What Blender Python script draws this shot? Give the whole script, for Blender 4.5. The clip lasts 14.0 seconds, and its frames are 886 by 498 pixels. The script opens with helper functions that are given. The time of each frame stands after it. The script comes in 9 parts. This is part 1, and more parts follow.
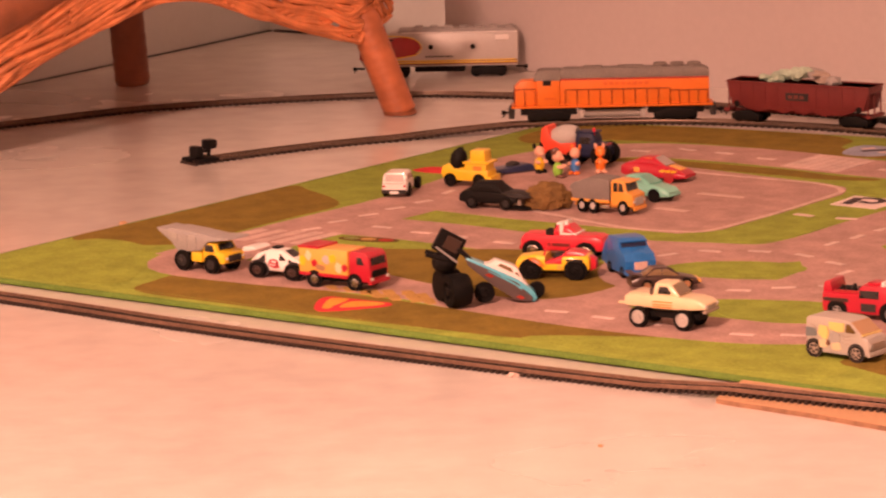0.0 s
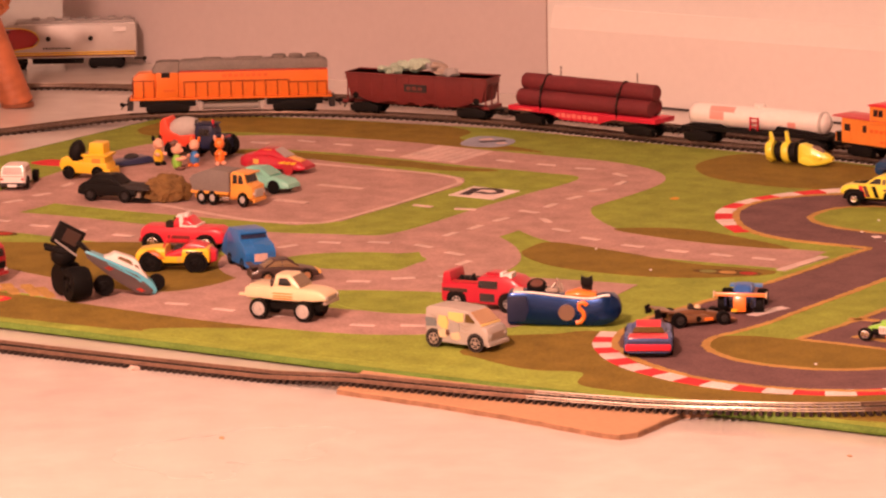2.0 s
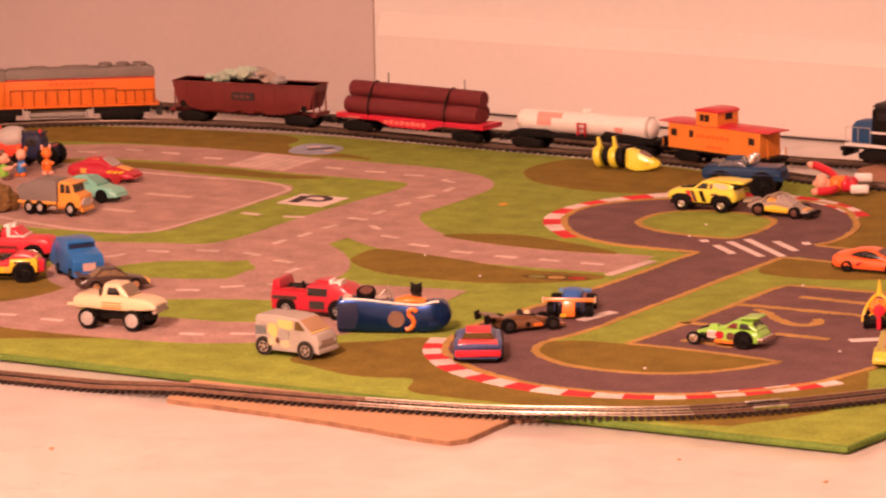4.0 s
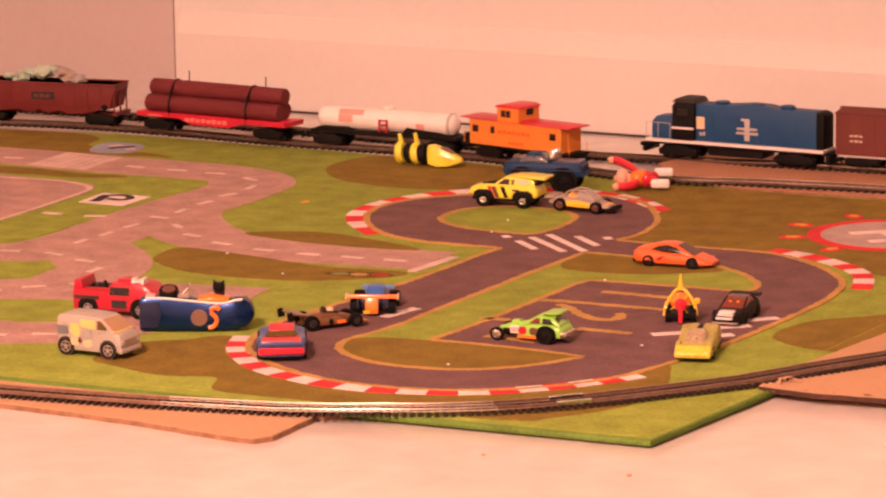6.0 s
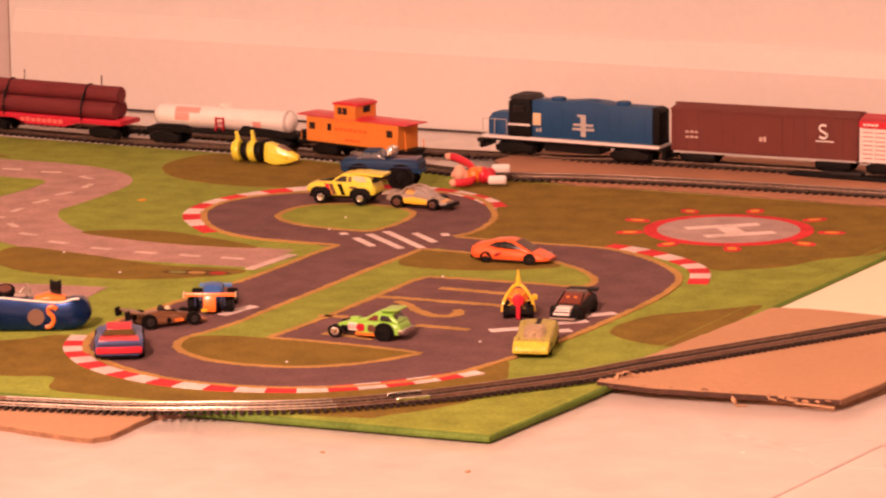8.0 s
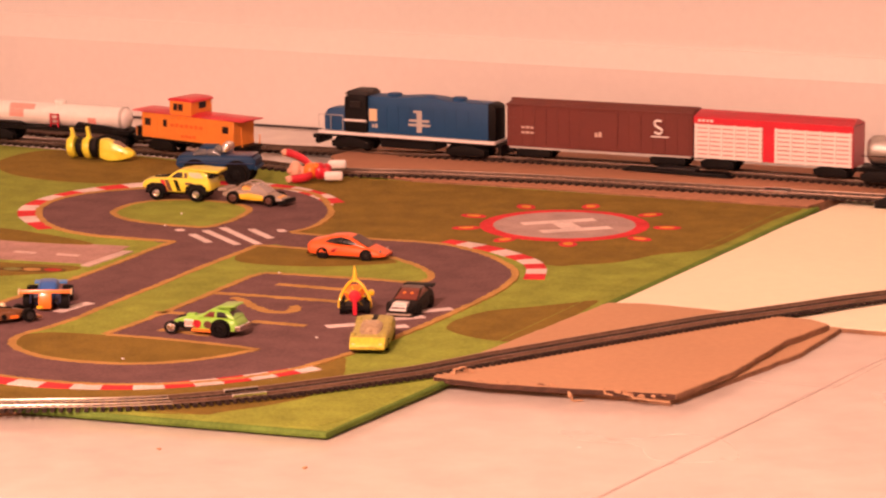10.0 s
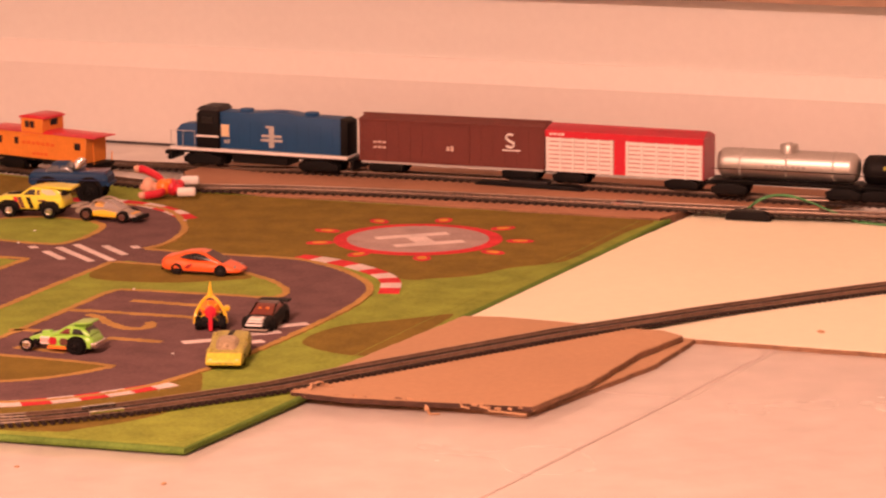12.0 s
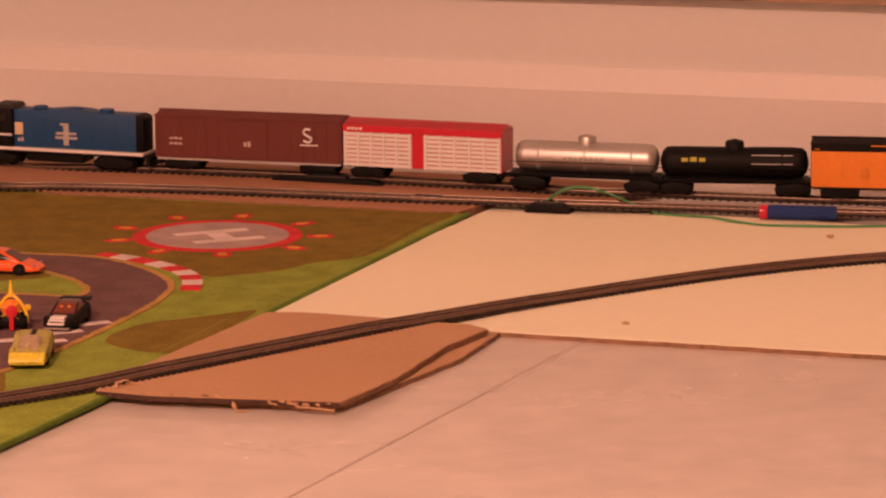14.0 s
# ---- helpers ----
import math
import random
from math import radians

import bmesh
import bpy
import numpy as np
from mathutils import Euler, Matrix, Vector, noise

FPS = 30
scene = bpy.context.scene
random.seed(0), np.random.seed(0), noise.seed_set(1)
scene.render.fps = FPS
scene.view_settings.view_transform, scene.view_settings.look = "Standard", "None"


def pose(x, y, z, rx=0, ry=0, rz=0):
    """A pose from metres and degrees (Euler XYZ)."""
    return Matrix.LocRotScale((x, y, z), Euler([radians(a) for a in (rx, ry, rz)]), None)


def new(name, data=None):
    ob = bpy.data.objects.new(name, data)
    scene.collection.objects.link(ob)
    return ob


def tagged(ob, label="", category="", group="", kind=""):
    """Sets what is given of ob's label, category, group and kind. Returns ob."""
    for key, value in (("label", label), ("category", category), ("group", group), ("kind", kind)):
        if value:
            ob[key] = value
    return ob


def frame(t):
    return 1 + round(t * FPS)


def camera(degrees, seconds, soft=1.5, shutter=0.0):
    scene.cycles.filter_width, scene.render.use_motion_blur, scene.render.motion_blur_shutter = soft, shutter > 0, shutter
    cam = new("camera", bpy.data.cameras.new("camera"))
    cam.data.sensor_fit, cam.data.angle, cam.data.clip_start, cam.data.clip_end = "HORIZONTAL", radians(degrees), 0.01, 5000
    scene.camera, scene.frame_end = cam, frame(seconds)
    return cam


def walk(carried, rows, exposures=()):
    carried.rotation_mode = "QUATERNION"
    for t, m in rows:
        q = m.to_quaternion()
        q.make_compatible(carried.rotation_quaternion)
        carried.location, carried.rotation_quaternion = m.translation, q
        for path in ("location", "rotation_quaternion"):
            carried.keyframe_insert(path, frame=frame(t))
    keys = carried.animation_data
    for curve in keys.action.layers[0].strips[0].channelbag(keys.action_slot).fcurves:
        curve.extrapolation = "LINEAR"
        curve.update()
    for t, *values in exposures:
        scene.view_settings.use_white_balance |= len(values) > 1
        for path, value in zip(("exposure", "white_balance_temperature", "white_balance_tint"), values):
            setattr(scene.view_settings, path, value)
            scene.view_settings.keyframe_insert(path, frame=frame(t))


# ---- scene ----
cam = camera(13.756, 14.0, soft=2.2, shutter=0.4)
EYE = 0.6016
# seconds, yaw, pitch, roll, and the small drift of a camera that pans on one spot
ROWS = [
    (0, -0.000, -10.543, 1.559, 0.0000, 0.0000, 0.0000),
    (0.5, -1.236, -10.648, 1.132, 0.0000, 0.0000, 0.0000),
    (1, -3.335, -10.584, 0.863, 0.0000, 0.0000, 0.0000),
    (1.5, -4.805, -10.675, 0.860, 0.0000, 0.0000, 0.0000),
    (2, -6.023, -10.795, 0.838, 0.0000, 0.0000, 0.0000),
    (2.2, -6.149, -10.819, 1.014, 0.0000, 0.0000, 0.0000),
    (4.3, -9.260, -10.722, 0.838, 0.0000, 0.0000, 0.0000),
    (4.5, -9.597, -10.745, 0.866, 0.0000, 0.0000, 0.0000),
    (5, -10.412, -10.780, 0.816, 0.0000, 0.0000, 0.0000),
    (5.5, -11.146, -10.761, 0.851, 0.0000, 0.0000, 0.0000),
    (6, -11.870, -10.813, 0.765, 0.0000, 0.0000, 0.0000),
    (6.5, -12.462, -10.841, 0.785, 0.0000, 0.0000, 0.0000),
    (7, -13.046, -10.867, 0.794, 0.0000, 0.0000, 0.0000),
    (7.5, -13.701, -10.897, 0.744, 0.0000, 0.0000, 0.0000),
    (8, -14.448, -10.890, 0.648, 0.0000, 0.0000, 0.0000),
    (8.2, -14.707, -10.910, 0.676, 0.0000, 0.0000, 0.0000),
    (10.3, -17.469, -10.958, 0.337, 0.0000, 0.0000, 0.0000),
    (10.5, -17.747, -10.946, 0.387, 0.0000, 0.0000, 0.0000),
    (11, -18.244, -10.945, 0.383, 0.0000, 0.0000, 0.0000),
    (11.5, -18.726, -10.885, 0.403, -0.0046, -0.0038, 0.0010),
    (12, -19.504, -10.774, 0.315, -0.0098, -0.0057, 0.0022),
    (12.5, -20.577, -10.715, 0.252, -0.0135, 0.0083, -0.0002),
    (13, -21.531, -10.750, 0.246, -0.0201, 0.0121, -0.0040),
    (13.5, -22.422, -10.792, 0.340, -0.0227, 0.0094, -0.0022),
    (14, -23.044, -10.855, 0.335, -0.0240, 0.0147, -0.0014),
]
walk(cam, [(t, pose(x, y, EYE + z, 0, 0, yaw) @ pose(0, 0, 0, pitch) @ pose(0, 0, 0, 0, roll) @ pose(0, 0, 0, 90)) for t, yaw, pitch, roll, x, y, z in ROWS],
     exposures=[(0.0, -0.08, 6700, 10), (1.5, -0.02, 6550, 10), (2.2, 0.0, 6500, 10), (8.2, 0.0, 6500, 10), (11.0, 0.0, 6550, 10), (12.0, -0.15, 6700, 11), (13.0, -0.47, 6900, 12), (14.0, -0.76, 7100, 13)])

# ---- light: two warm ceiling bulbs in a closed room ----
world = bpy.data.worlds.new("world")
world.use_nodes = True
world.node_tree.nodes["Background"].inputs[0].default_value = (1.0, 0.75, 0.62, 1)
world.node_tree.nodes["Background"].inputs[1].default_value = 0.012
scene.world = world


def ceiling_bulb(x, y, z, power, size, colour):
    data = bpy.data.lights.new("ceiling_bulb", "AREA")
    data.shape, data.size, data.energy, data.color = "DISK", size, power, colour
    ob = new("ceiling_bulb", data)
    ob.matrix_world = pose(x, y, z)
    return ob


WARM = (1.0, 0.516, 0.384)
ceiling_bulb(-0.9, 0.45, 1.95, 262, 0.40, WARM)


# ---- materials ----
def material(name, colour, rough=0.5, metal=0.0, vary=0.12, grain=300.0, stain=18.0, bump=0.0, coat=0.0, alpha=1.0, gloss=0.5):
    """A surface with fine grain and broader stains round one base colour."""
    m = bpy.data.materials.new(name)
    m.use_nodes = True
    nt = m.node_tree
    bsdf = nt.nodes["Principled BSDF"]
    coord = nt.nodes.new("ShaderNodeTexCoord")
    fine = nt.nodes.new("ShaderNodeTexNoise")
    broad = nt.nodes.new("ShaderNodeTexNoise")
    fine.inputs["Scale"].default_value, fine.inputs["Detail"].default_value = grain, 3
    broad.inputs["Scale"].default_value, broad.inputs["Detail"].default_value = stain, 4
    both = nt.nodes.new("ShaderNodeMath")
    both.operation = "ADD"
    ramp = nt.nodes.new("ShaderNodeMapRange")
    ramp.inputs["From Min"].default_value, ramp.inputs["From Max"].default_value = 0.6, 1.4
    ramp.inputs["To Min"].default_value, ramp.inputs["To Max"].default_value = 1 - vary, 1 + vary
    tint = nt.nodes.new("ShaderNodeMix")
    tint.data_type, tint.blend_type = "RGBA", "MULTIPLY"
    tint.inputs[0].default_value = 1.0
    tint.inputs[6].default_value = (*colour, 1)
    for noise_node in (fine, broad):
        nt.links.new(coord.outputs["Object"], noise_node.inputs["Vector"])
    nt.links.new(fine.outputs[0], both.inputs[0])
    nt.links.new(broad.outputs[0], both.inputs[1])
    nt.links.new(both.outputs[0], ramp.inputs["Value"])
    nt.links.new(ramp.outputs[0], tint.inputs[7])
    nt.links.new(tint.outputs[2], bsdf.inputs["Base Color"])
    rough_map = nt.nodes.new("ShaderNodeMapRange")
    rough_map.inputs["To Min"].default_value, rough_map.inputs["To Max"].default_value = max(rough - 0.08, 0.02), min(rough + 0.1, 1)
    nt.links.new(broad.outputs[0], rough_map.inputs["Value"])
    nt.links.new(rough_map.outputs[0], bsdf.inputs["Roughness"])
    bsdf.inputs["Metallic"].default_value = metal
    bsdf.inputs["Coat Weight"].default_value = coat
    bsdf.inputs["Coat Roughness"].default_value = 0.12
    bsdf.inputs["Alpha"].default_value = alpha
    bsdf.inputs["Specular IOR Level"].default_value = gloss
    if bump:
        b = nt.nodes.new("ShaderNodeBump")
        b.inputs["Strength"].default_value, b.inputs["Distance"].default_value = bump, 0.001
        nt.links.new(fine.outputs[0], b.inputs["Height"])
        nt.links.new(b.outputs[0], bsdf.inputs["Normal"])
    return m


def felt(name, colour):
    return material(name, colour, 0.95, vary=0.30, grain=420, stain=40, bump=0.7, gloss=0.1)


def paint(name, colour, rough=0.3, vary=0.06, coat=0.35, metal=0.0):
    return material(name, colour, rough, metal, vary, 500, 60, 0.02, coat)


def plastic(name, colour, rough=0.45, vary=0.08, gloss=0.4):
    return material(name, colour, rough, 0.0, vary, 400, 60, 0.03, gloss=gloss)


M = {
    "floor": material("floor_vinyl", (0.655, 0.608, 0.565), 0.24, vary=0.13, grain=26, stain=3.2, bump=0.004, coat=0.32),
    "joint": material("floor_joint", (0.50, 0.44, 0.41), 0.7),
    "unseen_wall": material("unseen_dark_wall", (0.42, 0.33, 0.28), 0.8, vary=0.05, grain=60, stain=3),
    "wall": material("wall_paint", (0.70, 0.70, 0.675), 0.75, vary=0.03, grain=120, stain=3, bump=0.05),
    "panel": material("panel_paint", (0.53, 0.47, 0.46), 0.6, vary=0.04, grain=120, stain=3),
    "trim": material("trim_paint", (0.72, 0.69, 0.66), 0.45, vary=0.03, grain=120, stain=5),
    "seam": material("brown_seam", (0.28, 0.185, 0.15), 0.9),
    "gap": material("dark_gap", (0.05, 0.04, 0.04), 0.9),
    "rail_wood": material("brown_wood", (0.36, 0.24, 0.16), 0.5, vary=0.15, grain=60, stain=9),
    "grass": felt("mat_green", (0.265, 0.335, 0.060)),
    "grass_light": felt("mat_light_green", (0.28, 0.348, 0.060)),
    "binding": felt("mat_binding", (0.135, 0.225, 0.046)),
    "brown": felt("mat_olive_brown", (0.21, 0.15, 0.032)),
    "street": felt("mat_mauve_grey", (0.425, 0.280, 0.252)),
    "asphalt": felt("mat_dark_grey", (0.168, 0.098, 0.100)),
    "print_white": felt("mat_white", (0.72, 0.62, 0.60)),
    "print_dash": felt("mat_dash", (0.62, 0.49, 0.46)),
    "print_pale": felt("mat_pale", (0.58, 0.43, 0.39)),
    "print_yellow": felt("mat_yellow", (0.46, 0.285, 0.095)),
    "print_red": felt("mat_red", (0.62, 0.05, 0.06)),
    "print_black": felt("mat_black", (0.06, 0.045, 0.05)),
    "pad_grey": felt("mat_pad_grey", (0.42, 0.32, 0.30)),
    "print_orange": felt("mat_orange", (0.68, 0.33, 0.06)),
    "print_blue": felt("mat_blue_grey", (0.30, 0.33, 0.42)),
    "brown_dark": felt("mat_dark_brown", (0.12, 0.075, 0.025)),
    "print_moss": felt("mat_moss", (0.20, 0.22, 0.07)),
    "print_brick": felt("mat_brick", (0.34, 0.045, 0.035)),
    "card": material("cardboard", (0.50, 0.30, 0.17), 0.85, vary=0.08, grain=200, stain=10, bump=0.1),
    "card_red": material("reddish_cardboard", (0.40, 0.20, 0.115), 0.85, vary=0.1, grain=200, stain=10, bump=0.1),
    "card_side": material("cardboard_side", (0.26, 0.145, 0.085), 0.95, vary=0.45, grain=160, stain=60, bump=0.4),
    "card_gap_shade": material("cardboard_gap_shade", (0.06, 0.028, 0.019), 0.95, vary=0.5, grain=160, stain=60, bump=0.4),
    "foam": material("white_board", (0.90, 0.86, 0.66), 0.7, vary=0.03, grain=100, stain=5),
    "tie": plastic("brown_tie", (0.035, 0.023, 0.019), 0.7, 0.3, 0.2),
    "ballast": plastic("grey_brown_bed", (0.055, 0.036, 0.028), 0.8, 0.3),
    "rail": material("rail_brass", (0.19, 0.135, 0.105), 0.4, 0.8, 0.25, 200, 25),
    "rail_brown": material("rail_brown_brass", (0.25, 0.155, 0.11), 0.42, 0.7, 0.3, 200, 25),
    "rail_nickel": material("rail_nickel", (0.64, 0.56, 0.49), 0.24, 0.95, 0.15, 200, 25),
    "rail_dark": material("rail_tarnished", (0.36, 0.25, 0.19), 0.3, 0.85, 0.3, 200, 25),
    "black": plastic("black_plastic", (0.007, 0.006, 0.006), 0.55, 0.2, 0.15),
    "rubber": plastic("black_rubber", (0.006, 0.0055, 0.0055), 0.65, 0.2, 0.12),
    "chrome": material("chrome", (0.75, 0.73, 0.70), 0.18, 1.0, 0.05),
    "grey": plastic("grey_plastic", (0.34, 0.32, 0.31), 0.55, 0.12),
    "light_grey": plastic("light_grey", (0.46, 0.44, 0.42), 0.5, 0.1),
    "dark_grey": plastic("dark_grey", (0.035, 0.03, 0.03), 0.6, 0.2, 0.25),
    "glass": paint("dark_window", (0.012, 0.010, 0.011), 0.28, coat=0.05),
    "glass_tan": paint("tan_window", (0.42, 0.25, 0.13), 0.2),
    "glass_grey": paint("grey_window", (0.38, 0.33, 0.32), 0.2),
    "white": paint("white_paint", (0.82, 0.79, 0.77)),
    "red": paint("red_paint", (0.46, 0.013, 0.036), coat=0.15),
    "bright_red": paint("bright_red", (0.62, 0.022, 0.045), coat=0.15),
    "orange": paint("orange_paint", (0.88, 0.22, 0.03)),
    "train_orange": plastic("train_orange", (0.78, 0.19, 0.025), 0.4),
    "caboose_orange": plastic("caboose_orange", (0.74, 0.25, 0.04), 0.5),
    "reefer_orange": plastic("reefer_orange", (0.86, 0.27, 0.04), 0.5),
    "yellow": paint("yellow_paint", (0.86, 0.56, 0.03)),
    "lemon": paint("lemon_paint", (0.80, 0.75, 0.06)),
    "olive_yellow": paint("gold_yellow", (0.50, 0.46, 0.065), 0.35),
    "green": paint("lime_paint", (0.28, 0.62, 0.08)),
    "teal": paint("teal_paint", (0.22, 0.58, 0.47)),
    "blue": paint("blue_paint", (0.03, 0.12, 0.42)),
    "bright_blue": paint("bright_blue", (0.05, 0.22, 0.58)),
    "sky": paint("sky_blue", (0.12, 0.50, 0.66)),
    "navy": paint("navy_paint", (0.03, 0.045, 0.12)),
    "denim": plastic("dull_blue", (0.008, 0.044, 0.12), 0.5, gloss=0.25),
    "loco_blue": plastic("loco_blue", (0.010, 0.068, 0.185), 0.45),
    "cream": paint("cream_paint", (0.78, 0.62, 0.40)),
    "copper": paint("copper_paint", (0.52, 0.30, 0.16), 0.3, metal=0.4),
    "maroon": plastic("maroon_plastic", (0.15, 0.020, 0.020), 0.55, 0.18),
    "boxcar": plastic("boxcar_brown", (0.145, 0.034, 0.027), 0.6, 0.1),
    "log": plastic("log_red_brown", (0.145, 0.019, 0.024), 0.7, 0.18),
    "flatcar": plastic("flatcar_red", (0.62, 0.022, 0.055), 0.4),
    "silver": material("silver_paint", (0.50, 0.47, 0.45), 0.42, 0.25, 0.06),
    "skin": plastic("flesh_plastic", (0.80, 0.45, 0.32), 0.45),
    "hay": material("brown_lump", (0.19, 0.105, 0.032), 0.95, vary=0.4, grain=180, stain=70, bump=0.8),
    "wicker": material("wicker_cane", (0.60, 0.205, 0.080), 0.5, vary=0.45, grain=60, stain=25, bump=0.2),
    "wicker_dark": material("wicker_dark_and_shade", (0.25, 0.080, 0.035), 0.5, vary=0.25, grain=60, stain=25),
    "wire": plastic("green_wire", (0.08, 0.28, 0.10), 0.5),
    "foil": plastic("pale_green_foil", (0.42, 0.56, 0.45), 0.5, 0.25),
    "loco_letter": plastic("faded_red_letters", (0.70, 0.14, 0.025), 0.5),
    "deck_letter": plastic("faded_pink_letters", (0.80, 0.20, 0.18), 0.5),
    "pink": paint("faded_pink", (0.78, 0.36, 0.32)),
    "super_orange": paint("supercar_orange", (0.86, 0.135, 0.03), coat=0.2),
    "ochre": paint("ochre_print", (0.80, 0.43, 0.09)),
    "dust": paint("grey_brown_paint", (0.36, 0.29, 0.24), 0.4),
    "soot": paint("sooty_brown", (0.045, 0.022, 0.018), 0.35),
    "cab_blue": paint("cab_blue", (0.015, 0.15, 0.48)),
    "racer_blue": paint("racer_blue", (0.005, 0.034, 0.145), 0.24, coat=0.25, metal=0.7),
    "amber": paint("amber_paint", (0.80, 0.36, 0.06)),
    "bed_grey": plastic("bed_grey", (0.20, 0.175, 0.165), 0.6, 0.12),
    "deep_red": paint("deep_red", (0.36, 0.02, 0.026)),
    "van_grey": paint("van_grey", (0.40, 0.36, 0.325), 0.45, coat=0.1),
    "hull_cream": paint("faded_yellow", (0.74, 0.56, 0.20), 0.4),
    "glass_olive": paint("olive_window", (0.20, 0.135, 0.075), 0.15),
    "glass_brown": paint("brown_window", (0.06, 0.02, 0.016), 0.3, coat=0.05),
    "tank_silver": material("bright_silver", (0.54, 0.52, 0.50), 0.40, 0.85, 0.05),
    "dart_blue": plastic("dart_foam", (0.02, 0.045, 0.17), 0.8, 0.15, 0.2),
    "roof_grey": plastic("roof_grey", (0.19, 0.165, 0.15), 0.6, 0.18),
    "tractor_navy": plastic("tractor_navy", (0.012, 0.018, 0.06), 0.5),
    "copper_dark": paint("dark_copper", (0.24, 0.115, 0.055), 0.32, metal=0.5),
    "slate_glass": paint("slate_window", (0.10, 0.11, 0.13), 0.15),
    "teal_shade": paint("teal_recess_shade", (0.16, 0.42, 0.34), 0.4),
    "dust_cream": paint("faded_cream", (0.62, 0.50, 0.33), 0.45),
    "brown_shade": paint("dark_brown_print", (0.13, 0.05, 0.035), 0.4),
    "blue_worn": material("worn_blue_paint", (0.06, 0.10, 0.25), 0.4, vary=0.35, grain=500, stain=160, coat=0.15),
    "navy_worn": material("worn_navy_paint", (0.035, 0.045, 0.12), 0.45, vary=0.35, grain=500, stain=160),
    "gold_worn": material("worn_gold_paint", (0.40, 0.355, 0.07), 0.42, vary=0.4, grain=500, stain=150, coat=0.1),
    "lemon_worn": material("worn_lemon_paint", (0.70, 0.58, 0.06), 0.4, vary=0.25, grain=500, stain=150, coat=0.1),
    "bubble_tan": material("cloudy_tan_plastic", (0.40, 0.30, 0.18), 0.35, vary=0.4, grain=400, stain=140, coat=0.3),
    "mark_brown": paint("brown_mark", (0.20, 0.12, 0.085), 0.4),
    "glass_red": paint("red_tinted_window", (0.17, 0.032, 0.018), 0.3, coat=0.1),
    "van_blue": paint("faded_blue_print", (0.15, 0.17, 0.19), 0.45),
    "hopper_red": plastic("hopper_red", (0.78, 0.075, 0.035), 0.4),
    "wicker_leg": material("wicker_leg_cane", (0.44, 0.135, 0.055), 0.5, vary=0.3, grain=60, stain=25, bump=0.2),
    "hull_grey": paint("worn_hull_grey", (0.085, 0.064, 0.066), 0.5, coat=0.05),
    "print_tan": plastic("faded_letters", (0.60, 0.46, 0.40), 0.6),
}


# ---- mesh helpers ----
def link(name, bm, mat, parent=None, label="", smooth=False, kind="", category="", group=""):
    mesh = bpy.data.meshes.new(name)
    bmesh.ops.recalc_face_normals(bm, faces=bm.faces[:])
    bm.to_mesh(mesh)
    bm.free()
    if smooth:
        mesh.shade_smooth()
        mesh.set_sharp_from_angle(angle=radians(38))
    mesh.materials.append(M[mat])
    ob = new(name, mesh)
    ob.parent = parent
    return tagged(ob, label, category, group, kind)


def part(name, bm, mat, parent, label="", smooth=True):
    return link(name, bm, mat, parent, label, smooth)


def thing(name, label, category, m, group=""):
    ob = new(name)
    ob.empty_display_size = 0.02
    ob.matrix_world = m
    return tagged(ob, label, category, group)


def soften(bm, width, seg=2, angle=25):
    if width > 0:
        edges = [e for e in bm.edges if len(e.link_faces) == 2 and e.calc_face_angle(0) > radians(angle)]
        bmesh.ops.bevel(bm, geom=edges, offset=width, segments=seg, affect="EDGES", profile=0.6, clamp_overlap=True)
    return bm


def box(x0, x1, y0, y1, z0, z1, bevel=0.0, seg=1, bm=None):
    own = bmesh.new()
    bmesh.ops.create_cube(own, size=1.0, matrix=Matrix.LocRotScale(((x0 + x1) / 2, (y0 + y1) / 2, (z0 + z1) / 2), None, (x1 - x0, y1 - y0, z1 - z0)))
    soften(own, bevel, seg)
    return join(bm, own)


def join(bm, own):
    if bm is None:
        return own
    tmp = bpy.data.meshes.new("tmp")
    own.to_mesh(tmp)
    own.free()
    bm.from_mesh(tmp)
    bpy.data.meshes.remove(tmp)
    return bm


def prism(pts, half, bevel=0.0, belt=None, tuck=0.0, seg=2, nose=0.0, bm=None):
    """A side outline in x, z, as wide as 2 * half; above the belt it leans in by the share tuck, and at both ends it narrows by the share nose."""
    own = bmesh.new()
    ring = [[own.verts.new((x, s * half, z)) for x, z in pts] for s in (-1, 1)]
    own.faces.new(ring[0])
    own.faces.new(ring[1][::-1])
    n = len(pts)
    for i in range(n):
        own.faces.new((ring[0][i], ring[1][i], ring[1][(i + 1) % n], ring[0][(i + 1) % n]))
    top = max(z for x, z in pts)
    x_lo, x_hi = min(x for x, z in pts), max(x for x, z in pts)
    for v in own.verts:
        if belt is not None and v.co.z > belt:
            v.co.y *= 1 - tuck * (v.co.z - belt) / max(top - belt, 1e-6)
        if nose:
            far = abs((v.co.x - (x_lo + x_hi) / 2) / ((x_hi - x_lo) / 2))
            v.co.y *= 1 - nose * max(0, far - 0.6) / 0.4
    bmesh.ops.recalc_face_normals(own, faces=own.faces[:])
    soften(own, bevel, seg)
    return join(bm, own)


def plate(pts, z0, z1, bevel=0.0, bm=None):
    """A flat outline in x, y, from z0 to z1."""
    own = bmesh.new()
    low = [own.verts.new((x, y, z0)) for x, y in pts]
    high = [own.verts.new((x, y, z1)) for x, y in pts]
    own.faces.new(low[::-1])
    own.faces.new(high)
    n = len(pts)
    for i in range(n):
        own.faces.new((low[i], low[(i + 1) % n], high[(i + 1) % n], high[i]))
    bmesh.ops.recalc_face_normals(own, faces=own.faces[:])
    soften(own, bevel)
    return join(bm, own)


